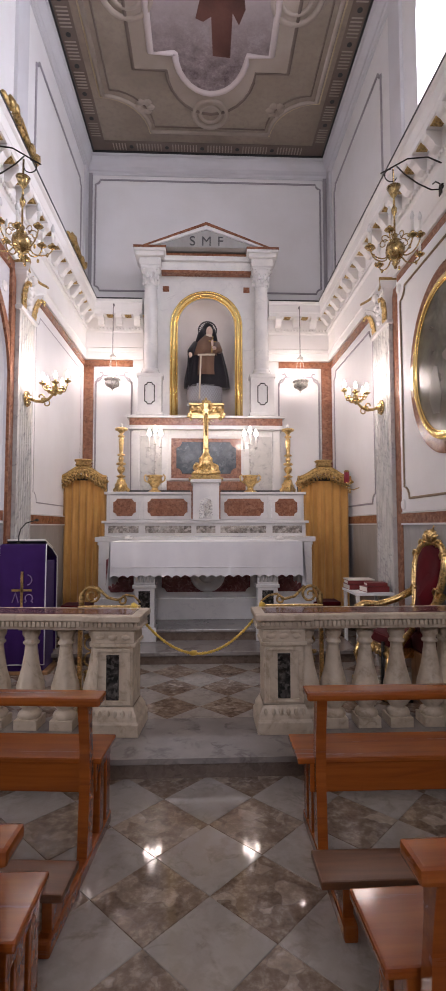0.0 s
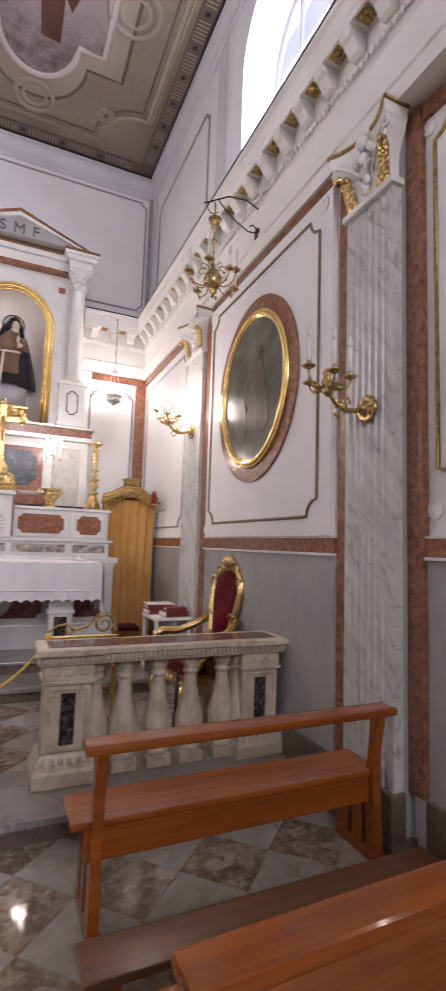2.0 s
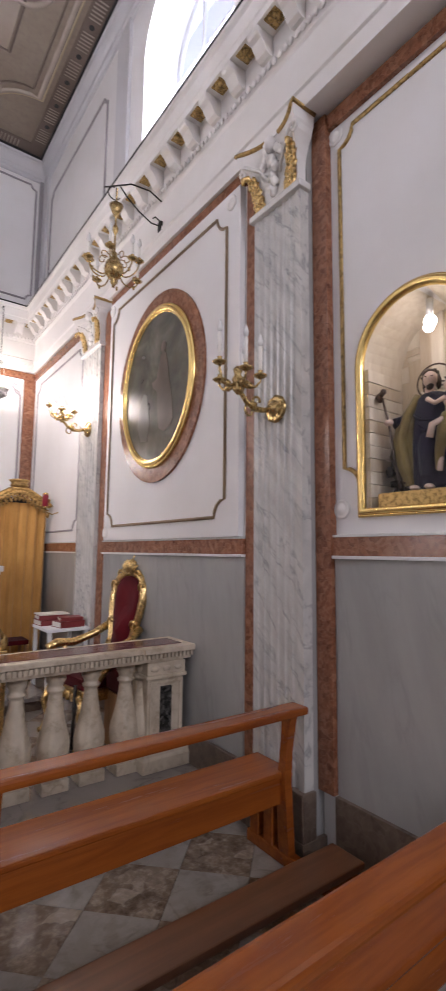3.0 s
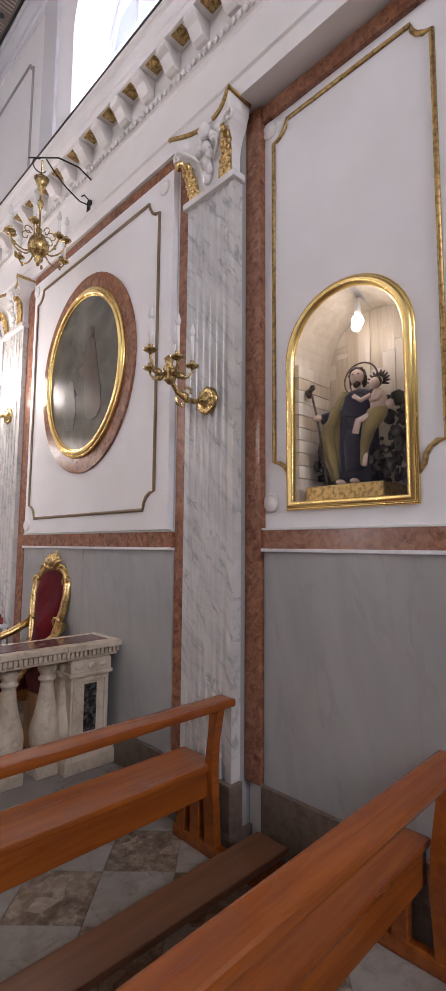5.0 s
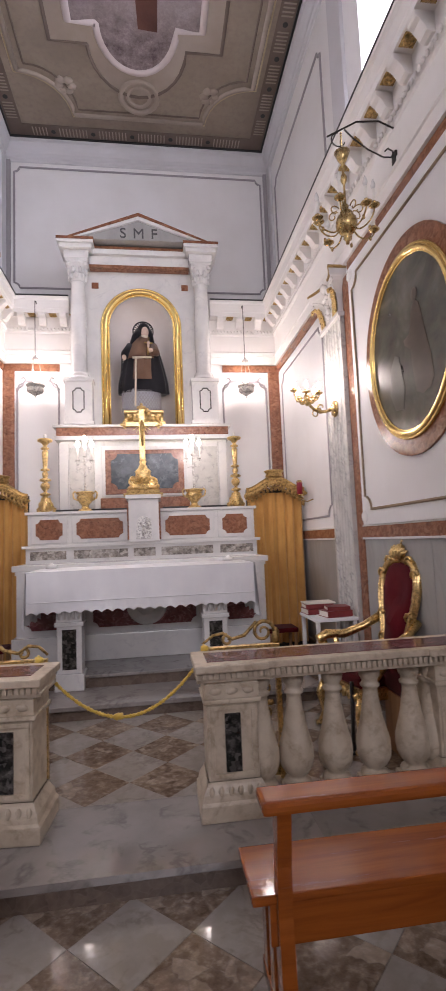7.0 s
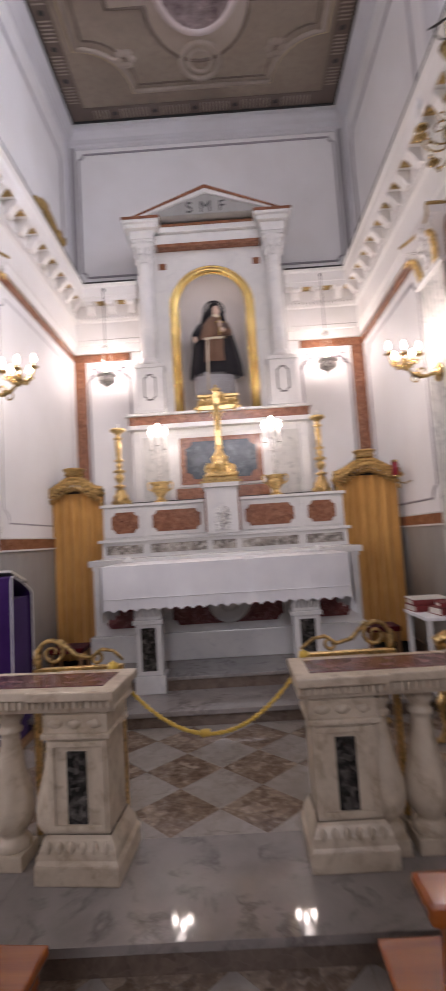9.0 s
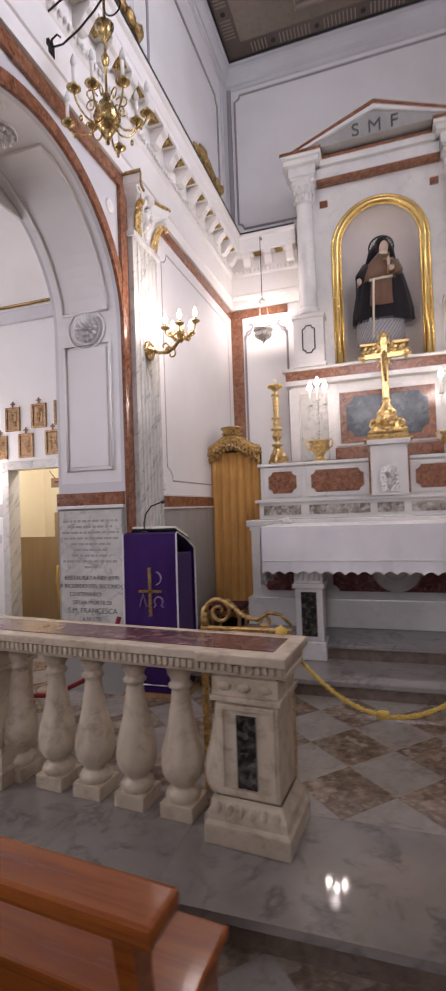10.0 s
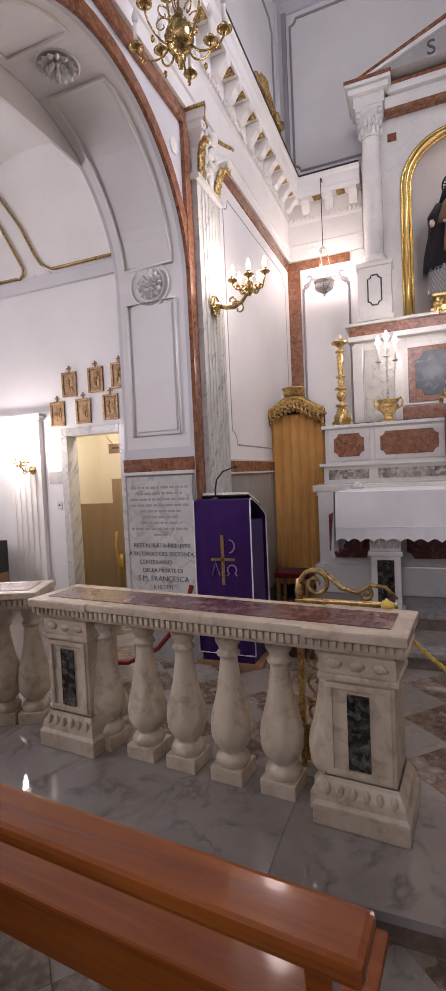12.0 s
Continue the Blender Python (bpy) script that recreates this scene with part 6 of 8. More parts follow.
loft(bm, [(0.80, 0.215, 0.175, -0.02, -0.02), (0.88, 0.20, 0.175, -0.015, -0.02), (1.0, 0.165, 0.16, -0.005, -0.015), (1.09, 0.125, 0.13, 0.0, -0.01), (1.15, 0.075, 0.08, 0.01, 0)], 36, at, 1, 7, 0.04)
lump(bm, 2, (SX + 0.045, SY - 0.085, SZ + 1.195), (0.056, 0.06, 0.085), 14, 10)
lump(bm, 2, (SX + 0.056, SY - 0.146, SZ + 1.185), (0.010, 0.012, 0.020), 8, 6)
lump(bm, 4, (SX + 0.04, SY - 0.07, SZ + 1.13), (0.062, 0.06, 0.05), 12, 8)
lump(bm, 0, (SX + 0.025, SY - 0.015, SZ + 1.245), (0.095, 0.088, 0.125), 16, 10)
for e, w_ in ((-1, 0.06), (1, 0.045)):
    rod(bm, 0, [(SX + 0.025 + e * 0.075, SY - 0.05, SZ + 1.24), (SX + 0.015 + e * 0.105, SY - 0.07, SZ + 1.13), (SX + e * 0.15, SY - 0.06, SZ + 1.02)], [0.04, w_, 0.035], 10)
rod(bm, 0, [(SX - 0.17, SY - 0.05, SZ + 1.0), (SX - 0.25, SY - 0.10, SZ + 0.86), (SX - 0.255, SY - 0.16, SZ + 0.79)], [0.06, 0.06, 0.05], 12)
rod(bm, 1, [(SX + 0.16, SY - 0.05, SZ + 1.0), (SX + 0.20, SY - 0.13, SZ + 0.87), (SX + 0.13, SY - 0.2, SZ + 0.86)], [0.06, 0.055, 0.045], 12)
lump(bm, 2, (SX - 0.26, SY - 0.19, SZ + 0.775), (0.034, 0.035, 0.042))
lump(bm, 2, (SX + 0.115, SY - 0.225, SZ + 0.875), (0.042, 0.03, 0.034))
rod(bm, 0, [(SX - 0.285, SY - 0.20, SZ + 0.80), (SX - 0.30, SY - 0.20, SZ + 0.5), (SX - 0.315, SY - 0.19, SZ + 0.33)], 0.012, 6)
rod(bm, 4, [(SX - 0.14, SY - 0.19, SZ + 0.775), (SX, SY - 0.208, SZ + 0.775), (SX + 0.13, SY - 0.185, SZ + 0.785)], 0.016, 6)
rod(bm, 4, [(SX - 0.09, SY - 0.208, SZ + 0.77), (SX - 0.10, SY - 0.215, SZ + 0.5), (SX - 0.115, SY - 0.21, SZ + 0.06)], 0.014, 6)
rod(bm, 5, [(SX + 0.08, SY - 0.235, SZ + 0.80), (SX + 0.095, SY - 0.235, SZ + 1.06)], 0.014, 6)
rod(bm, 5, [(SX + 0.03, SY - 0.235, SZ + 0.985), (SX + 0.15, SY - 0.235, SZ + 0.975)], 0.012, 6)
lump(bm, 2, (SX + 0.09, SY - 0.25, SZ + 0.95), (0.02, 0.014, 0.055))
for k in range(24):
    a = radians(15 * k)
    rod(bm, 0, [(SX + 0.015 + 0.09 * math.cos(a), SY + 0.06, SZ + 1.27 + 0.09 * math.sin(a)), (SX + 0.015 + 0.145 * math.cos(a), SY + 0.06, SZ + 1.27 + 0.145 * math.sin(a))], 0.006, 5)
rod(bm, 0, [(SX + 0.015 + 0.15 * math.cos(radians(12 * k)), SY + 0.06, SZ + 1.27 + 0.15 * math.sin(radians(12 * k))) for k in range(30)], 0.010, 6, True)
CORD = painted("cream_cord", (0.70, 0.62, 0.50), 0.7)
coloured("statue", bm, [CLOAK, HABIT, FLESH, TULLE, CORD, OLDGOLD, DUSK], "painted statue in black cloak and brown habit in the niche", "statue")
st = thing("gilded_pedestal", (SX, SY - 0.04, 3.287), "gilded carved pedestal under the statue", "pedestal")
bm = boxes((-0.30, 0.30, -0.19, 0.15, 0.0, 0.05), (-0.24, 0.24, -0.16, 0.14, 0.05, 0.17), (-0.28, 0.28, -0.18, 0.15, 0.17, 0.213), bev=0.01)
for i in range(9):
    blob(bm, (-0.24 + 0.06 * i, -0.18, 0.08 + 0.03 * (i % 2)), (0.04, 0.03, 0.05), 7, 6, 0.5, i)
part("carved_block", bm, GOLD, st)
crown = bmesh.new()
for i in range(7):
    a = radians(180 * i / 6)
    blob(crown, (0.09 * math.cos(a), -0.24, 0.08 + 0.12 * math.sin(a)), (0.03, 0.02, 0.04), 7, 6, 0.4, i)
part("crest", crown, GOLD, st, "gilded crest")

# ---- oval painting ----
OY, OZ, OX = 4.08, 3.0, XR - 0.05
ov = thing("oval_painting", (OX, OY, OZ), "dark oval painting in gilt frame and red marble border", "painting")
ell = lambda a, b_, n=56: arc(0, 0, a, 0, 360 * (n - 1) / n, n - 1, b_)
part("marble_border", prism(bmesh.new(), ell(0.735, 0.825), "x", -0.02, 0.0, 0.004), REDM, ov, "red mottled marble oval")
bm = tube(bmesh.new(), [(-0.035, u, w) for u, w in ell(0.585, 0.665)], 0.024, 8, True)
tube(bm, [(-0.03, u, w) for u, w in ell(0.612, 0.692)], 0.015, 8, True)
tube(bm, [(-0.03, u, w) for u, w in ell(0.56, 0.64)], 0.009, 8, True)
part("gilt_frame", bm, GILT, ov, "moulded gilt frame")
m, nt, b = nodes_of("dark_oil_paint")
v, info = coords(nt)
n1, n2 = noise_node(nt, v, 2.6, 6, 0.6, 0.6), noise_node(nt, v, 9, 5)
cc = ramp(nt, n1.outputs[0], [(0.3, (0.032, 0.033, 0.027)), (0.5, (0.078, 0.080, 0.064)), (0.68, (0.15, 0.15, 0.125))])
cc = mix(nt, ramp(nt, n2.outputs[0], [(0.4, (0, 0, 0)), (0.75, (0.5, 0.5, 0.5))]), cc, (0.10, 0.08, 0.06))
nt.links.new(cc, b.inputs["Base Color"])
b.inputs["Roughness"].default_value = 0.22
bump(nt, b, n2.outputs[0], 0.15, 0.006)
OIL = m
part("canvas", prism(bmesh.new(), ell(0.56, 0.64), "x", -0.028, -0.018), OIL, ov, "dark varnished canvas")
PALEP = fabric("faded_rose_paint", (0.135, 0.10, 0.08), (0.08, 0.065, 0.05), 0.3, 60, 0.0)
robe = [(-0.09, 0.24), (-0.13, 0.27), (-0.18, 0.24), (-0.21, 0.14), (-0.24, 0.0), (-0.29, -0.16), (-0.31, -0.34), (-0.26, -0.40), (-0.16, -0.42), (-0.08, -0.38), (-0.05, -0.22), (-0.04, -0.06), (0.04, 0.0), (0.05, 0.04), (-0.03, 0.06), (-0.06, 0.14)]
part("painted_shape", prism(bmesh.new(), robe, "x", -0.0315, -0.027), PALEP, ov, "pale plain shape in the painting")
part("painted_shape", prism(bmesh.new(), arc(-0.135, 0.31, 0.042, 0, 340, 17, 0.05), "x", -0.0315, -0.027), PALEP, ov)
part("painted_shape", prism(bmesh.new(), [(0.14, -0.05), (0.20, -0.02), (0.27, -0.10), (0.31, -0.30), (0.24, -0.44), (0.12, -0.46), (0.08, -0.30)], "x", -0.0315, -0.027), fabric("faded_grey_paint", (0.11, 0.105, 0.09), (0.07, 0.065, 0.055), 0.3, 60, 0.0), ov)

# ---- niche in the nearer bay ----
nb = thing("wall_niche", (XB, NY, NZ0), "arched wall niche lined with pale boards behind a gilt frame", "niche")
h_ = NSPR - NZ0
half = [(-NR, 0.0), (-NR, h_)] + arc(0, h_, NR, 180, 0, 20)[1:-1] + [(NR, h_), (NR, 0.0)]
bm = bmesh.new()
for (u0, w0), (u1, w1) in zip(half, half[1:]):
    bm.faces.new([bm.verts.new(p) for p in ((0.004, u0, w0), (0.004, u1, w1), (0.33, u1 * 0.92, w1), (0.33, u0 * 0.92, w0))])
bm.faces.new([bm.verts.new(p) for p in ((0.004, -NR, 0.002), (0.004, NR, 0.002), (0.40, NR, 0.002), (0.40, -NR, 0.002))])
part("lining", bm, PALEW, nb, "pale board lining")
for i in range(9):
    u0, u1 = -NR + 2 * NR * i / 9, -NR + 2 * NR * (i + 1) / 9
    cuts = [0.0] + sorted(random.uniform(0.15, 1.0) for q in range(3)) + [1.12]
    for q, (z0_, z1_) in enumerate(zip(cuts, cuts[1:])):
        part("board", boxes((0.316 + random.uniform(0, 0.009), 0.345, u0 + 0.001, u1 - 0.001, z0_ + 0.001, z1_ - 0.001)), (PALEW, PALEW2)[(i + q) % 2], nb)
for i in range(11):
    for side in (-1, 1):
        part("side_board", boxes((0.013, 0.318, side * 0.3125 - 0.0125, side * 0.3125 + 0.0125, 0.07 * i + 0.0025, 0.07 * i + 0.068)), (PALEW, PALEW2)[(i + side) % 3 % 2], nb)
bm = bmesh.new()
big_ = lambda k: [(-NR - k, -k), (-NR - k, h_)] + arc(0, h_, NR + k, 180, 0, 24)[1:-1] + [(NR + k, h_), (NR + k, -k)]
tube(bm, [(-0.014, u, w) for u, w in big_(0.008)], 0.026, 10, True)
tube(bm, [(-0.008, u, w) for u, w in big_(0.030)], 0.012, 8, True)
part("gilt_frame", bm, GILT, nb, "moulded gilt arch frame")
pane2 = part("glass", prism(bmesh.new(), half, "x", 0.006, 0.009), glassy("thin_clear_glass", ior=1.2), nb, "clear glass front")
pane2.visible_shadow = False
part("bulb", blob(bmesh.new(), (0.13, 0.0, h_ + NR - 0.14), (0.032, 0.032, 0.036), 12, 8), glowing("dim_lit_bulb", (1.0, 0.94, 0.84), 14.0), nb, "lit bulb")
part("bulb_holder", lathe(bmesh.new(), [(0.018, 0.0), (0.018, 0.09)], 10, (0.13, 0, h_ + NR - 0.11)), CARRARA, nb)
lamp("niche_light", "POINT", (XB + 0.115, NY, NZ0 + h_ + NR - 0.175), 0.95, CANDLE, 0.026)
OCHREC = fabric("ochre_cloak_cloth", (0.34, 0.26, 0.09), (0.16, 0.115, 0.04), 0.7)
NAVY = fabric("dark_violet_tunic_cloth", (0.024, 0.019, 0.046), (0.012, 0.010, 0.026), 0.7)
HAIR = painted("dark_brown_paint", (0.06, 0.035, 0.022), 0.5)
ROCK = painted("dark_grey_rock_paint", (0.11, 0.10, 0.10), 0.8, 0.4)
bx, by, bz = XB + 0.17, NY + 0.03, NZ0 + 0.085
bm = bmesh.new()
at = (bx, by, bz)
# tunic, with the near knee bent, and the wide ochre cloak over one shoulder
loft(bm, [(0.02, 0.085, 0.115, 0, 0.01), (0.10, 0.09, 0.115, 0, 0.01), (0.22, 0.09, 0.115, -0.005, 0.01), (0.34, 0.085, 0.11, -0.01, 0.005), (0.44, 0.08, 0.115, 0, 0), (0.505, 0.072, 0.118, 0, 0), (0.53, 0.055, 0.09, 0, 0), (0.55, 0.03, 0.04, 0, 0)], 40, at, 0, 9, 0.075)
loft(bm, [(0.08, 0.05, 0.05, -0.055, -0.01), (0.22, 0.055, 0.055, -0.065, -0.015), (0.30, 0.05, 0.055, -0.05, -0.01), (0.38, 0.03, 0.04, -0.02, 0)], 20, at, 0, 5, 0.06)
loft(bm, [(0.04, 0.04, 0.05, -0.02, 0.105), (0.16, 0.055, 0.07, -0.03, 0.115), (0.27, 0.065, 0.085, -0.04, 0.125), (0.36, 0.06, 0.075, -0.035, 0.115), (0.46, 0.055, 0.05, -0.02, 0.085), (0.54, 0.045, 0.035, 0, 0.05)], 28, at, 1, 6, 0.11)
rod(bm, 1, [(bx - 0.055, by + 0.045, bz + 0.535), (bx - 0.09, by + 0.085, bz + 0.42), (bx - 0.10, by + 0.12, bz + 0.30), (bx - 0.085, by + 0.10, bz + 0.14), (bx - 0.06, by + 0.09, bz + 0.03)], [0.018, 0.026, 0.03, 0.024, 0.014], 8)
for q in range(4):
    rod(bm, 0, [(bx - 0.075, by + 0.075 - 0.02 * q, bz + 0.44 - 0.05 * q), (bx - 0.094, by + 0.01 - 0.01 * q, bz + 0.385 - 0.06 * q), (bx - 0.088, by - 0.07, bz + 0.37 - 0.05 * q)], [0.006, 0.011, 0.006], 6)
# head with hair and beard, neck
rod(bm, 2, [(bx - 0.01, by, bz + 0.53), (bx - 0.015, by, bz + 0.58)], 0.026, 10)
lump(bm, 2, (bx - 0.030, by - 0.014, bz + 0.616), (0.038, 0.036, 0.05), 16, 10)
lump(bm, 2, (bx - 0.066, by - 0.026, bz + 0.614), (0.009, 0.007, 0.014), 8, 6)
lump(bm, 3, (bx + 0.006, by + 0.006, bz + 0.642), (0.042, 0.044, 0.044), 14, 10, 0.3, 4)
lump(bm, 3, (bx - 0.014, by - 0.004, bz + 0.658), (0.044, 0.040, 0.024), 14, 8, 0.3, 6)
for e in (-1, 1):
    lump(bm, 3, (bx - 0.060 - 0.004 * e, by - 0.022 + e * 0.014, bz + 0.627), (0.006, 0.006, 0.004), 6, 5)
for e in (-1, 1):
    lump(bm, 3, (bx + 0.004 + 0.01 * e, by + e * 0.042, bz + 0.605), (0.022, 0.013, 0.042), 10, 8, 0.4, 2)
lump(bm, 3, (bx - 0.046, by - 0.018, bz + 0.572), (0.014, 0.020, 0.018), 10, 8, 0.4, 3)
# arm with the flowering staff
rod(bm, 0, [(bx, by + 0.085, bz + 0.49), (bx - 0.03, by + 0.135, bz + 0.41), (bx - 0.08, by + 0.17, bz + 0.40)], [0.042, 0.042, 0.03], 10)
rod(bm, 1, [(bx - 0.02, by + 0.11, bz + 0.47), (bx - 0.045, by + 0.155, bz + 0.385), (bx - 0.05, by + 0.15, bz + 0.28)], [0.025, 0.035, 0.02], 8)
lump(bm, 2, (bx - 0.10, by + 0.19, bz + 0.405), (0.022, 0.026, 0.020))
rod(bm, 3, [(bx - 0.10, by + 0.135, bz + 0.02), (bx - 0.10, by + 0.19, bz + 0.40), (bx - 0.10, by + 0.225, bz + 0.555)], 0.007, 6)
for k in range(9):
    lump(bm, 3, (bx - 0.10 + 0.012 * math.sin(2.1 * k), by + 0.232 + 0.018 * math.cos(1.7 * k), bz + 0.575 + 0.022 * math.sin(1.3 * k)), (0.014, 0.014, 0.016), 7, 5, 0.7, k)
# arm with the child
rod(bm, 0, [(bx, by - 0.085, bz + 0.49), (bx - 0.02, by - 0.15, bz + 0.40), (bx - 0.08, by - 0.19, bz + 0.39)], [0.042, 0.04, 0.028], 10)
lump(bm, 2, (bx - 0.095, by - 0.225, bz + 0.405), (0.02, 0.022, 0.026))
loft(bm, [(0.10, 0.012, 0.014, -0.11, -0.085), (0.20, 0.022, 0.024, -0.11, -0.095), (0.28, 0.032, 0.035, -0.105, -0.115), (0.34, 0.036, 0.06, -0.10, -0.145), (0.39, 0.036, 0.055, -0.10, -0.165)], 20, at, 1, 5, 0.1)
loft(bm, [(0.37, 0.03, 0.042, -0.10, -0.165), (0.43, 0.03, 0.04, -0.10, -0.17), (0.475, 0.026, 0.036, -0.10, -0.17), (0.50, 0.012, 0.014, -0.10, -0.165)], 18, at, 2)
lump(bm, 2, (bx - 0.108, by - 0.155, bz + 0.528), (0.027, 0.028, 0.032), 14, 10)
lump(bm, 3, (bx - 0.094, by - 0.162, bz + 0.540), (0.024, 0.027, 0.027), 10, 8, 0.4, 1)
rod(bm, 2, [(bx - 0.11, by - 0.135, bz + 0.47), (bx - 0.13, by - 0.09, bz + 0.445), (bx - 0.14, by - 0.055, bz + 0.475)], 0.013, 8)
rod(bm, 2, [(bx - 0.115, by - 0.19, bz + 0.47), (bx - 0.145, by - 0.185, bz + 0.43), (bx - 0.15, by - 0.15, bz + 0.425)], 0.013, 8)
rod(bm, 2, [(bx - 0.12, by - 0.125, bz + 0.355), (bx - 0.15, by - 0.085, bz + 0.33), (bx - 0.145, by - 0.065, bz + 0.265)], 0.017, 8)
rod(bm, 2, [(bx - 0.11, by - 0.10, bz + 0.16), (bx - 0.125, by - 0.10, bz + 0.09)], 0.013, 8)
rod(bm, 3, [(bx + 0.03, by + 0.098 * math.cos(radians(12 * k)), bz + 0.625 + 0.098 * math.sin(radians(12 * k))) for k in range(30)], 0.005, 6, True)
for k in range(11):
    a = radians(20 * k - 25)
    rod(bm, 3, [(bx - 0.08, by - 0.16 - 0.028 * math.cos(a), bz + 0.545 + 0.028 * math.sin(a)), (bx - 0.08, by - 0.16 - 0.062 * math.cos(a), bz + 0.545 + 0.062 * math.sin(a))], [0.010, 0.004], 5)
# bare feet
for e in (0.05, -0.03):
    lump(bm, 2, (bx - 0.10, by + e, bz + 0.018), (0.04, 0.018, 0.016), 8, 6)
for v_ in bm.verts:
    v_.co.z = bz + (v_.co.z - bz) * 0.93
coloured("statue", bm, [NAVY, OCHREC, FLESH, HAIR], "painted statue in violet and ochre robes in the wall niche", "statue")
rk = bmesh.new()
for k in range(240):
    yy = by + random.uniform(-0.285, 0.26)
    side = yy - by
    hgt = 0.06 + (0.42 * min(1.0, max(0.0, -side - 0.05) / 0.14) if side < 0 else 0.22 * min(1.0, max(0.0, side - 0.08) / 0.14)) + random.uniform(0, 0.05)
    r_ = random.uniform(0.011, 0.029)
    blob(rk, (bx + random.uniform(-0.05, 0.12), yy, NZ0 + 0.03 + hgt * random.uniform(0.1, 1.0)), (r_, r_, r_ * random.uniform(0.7, 1.4)), 7, 5, 1.1, k)
tagged(part("rock_mound", rk, ROCK), "dark painted rockwork round the statue", "rockwork")
tagged(part("plinth", boxes((bx - 0.17, bx + 0.12, by - 0.22, by + 0.22, NZ0 + 0.002, NZ0 + 0.083), bev=0.010), OLDGOLD), "low gilded plinth under the statue", "plinth")

# ---- curtained doors beside the altar ----


def curtain_door(x0, x1, y, label):
    t = thing("curtain", (0, y, 0.30), label, "curtain", "curtains beside the altar")
    bm = bmesh.new()
    n_, m_ = 70, 14
    w_ = x1 - x0
    rows_ = []
    for j in range(m_ + 1):
        f = j / m_
        row = []
        for i in range(n_ + 1):
            u = i / n_
            d = 0.028 * math.sin(u * 2 * math.pi * 6.0 + 0.6 * math.sin(3 * f)) + 0.012 * math.sin(u * 2 * math.pi * 13 + 1.0 + f)
            row.append(bm.verts.new((x0 + w_ * u, d * (0.55 + 0.45 * f), 1.90 * (1 - f))))
        rows_.append(row)
    for a_, b_ in zip(rows_, rows_[1:]):
        for i in range(n_):
            bm.faces.new((a_[i], a_[i + 1], b_[i + 1], b_[i])).smooth = True
    part("drape", bm, CURTAIN, t, "pleated ochre silk drape")
    bm = bmesh.new()
    c = 0.5 * (x0 + x1)
    top = lambda u: 1.90 + 0.15 * math.cos(math.pi * min(1.0, abs(u)) * 0.5) ** 2
    tube(bm, [(c + u / 10 * w_ * 0.52, -0.06, top(u / 10) + 0.03) for u in range(-10, 11)], 0.035, 8)
    for k in range(-7, 8):
        u = k / 7.5
        x_, z_ = c + u * w_ * 0.53, top(u) - 0.05
        tube(bm, [(x_ + 0.045 * math.cos(a), -0.085, z_ + 0.045 * math.sin(a)) for a in (0.3, 1.2, 2.1, 3.0, 3.9, 4.8)], [0.022, 0.02, 0.018, 0.018, 0.014, 0.01], 6)
        blob(bm, (x_, -0.08, z_ + 0.03), (0.032, 0.022, 0.04), 7, 6, 0.5, k)
        blob(bm, (x_, -0.07, z_ - 0.05 - 0.05 * (abs(u) > 0.8)), (0.022, 0.016, 0.035), 6, 5, 0.5, k)
    lathe(bm, [(0.09, 0.0), (0.115, 0.02), (0.10, 0.05), (0.12, 0.075), (0.13, 0.09), (0.10, 0.10)], 18, (c, -0.03, top(0) + 0.04))
    part("pelmet", bm, GILT2, t, "carved and gilded pelmet with a crown")
    # black sheet put in for the shaded gap under and behind the drape
    part("door_board", boxes((x0, x1, 0.06, 0.09, -0.16, 1.95)), BLACK, t, "black sheet standing in for the dark gap behind the drape")
    return t


curtain_door(-1.93, -1.30, 7.02, "ochre curtain hanging under a gilded carved pelmet")
curtain_door(1.40, 2.12, 7.02, "ochre curtain hanging under a gilded carved pelmet")

# ---- throne ----
th = thing("throne", (1.83, 4.45, DAIS), "gilded carved armchair upholstered in crimson velvet", "armchair", turn=-82)
outline = [(0.0, 1.275), (0.09, 1.27), (0.165, 1.235), (0.21, 1.16), (0.222, 1.06), (0.205, 0.94), (0.172, 0.83), (0.150, 0.73), (0.135, 0.62), (0.130, 0.50)]
lean = lambda w: 0.27 + 0.16 * (w - 0.98)
bm = bmesh.new()
for s in (-1, 1):
    tube(bm, [(s * u, lean(w), w) for u, w in outline], [0.03, 0.032, 0.036, 0.038, 0.036, 0.032, 0.032, 0.034, 0.032, 0.03], 10)
    tube(bm, [(s * (u + 0.012), lean(w) - 0.028, w) for u, w in outline[1:]], 0.010, 6)
    for q, (u, w) in enumerate(((0.21, 1.16), (0.175, 0.84), (0.14, 0.66), (0.13, 1.26))):
        tube(bm, [(s * u + 0.04 * math.cos(a), lean(w) - 0.03, w + 0.04 * math.sin(a)) for a in (0.2, 1.1, 2.0, 2.9, 3.8)], [0.016, 0.015, 0.013, 0.011, 0.006], 6)
    for k in range(5):
        a = 0.5 + 0.42 * k
        tube(bm, [(s * 0.02, lean(1.28) - 0.02, 1.285), (s * 0.055 * math.cos(a) + s * 0.03, lean(1.31) - 0.045, 1.30 + 0.05 * math.sin(a)), (s * 0.105 * math.cos(a) + s * 0.02, lean(1.33) - 0.03, 1.30 + 0.095 * math.sin(a))], [0.02, 0.019, 0.007], 6)
tube(bm, curl((0, 1.345), 0.055, 0.02, -60, 260, 12, "xz", lean(1.34) - 0.02), 0.017, 7)
blob(bm, (0, lean(1.34) - 0.02, 1.345), (0.03, 0.03, 0.035), 9, 7, 0.5, 3)
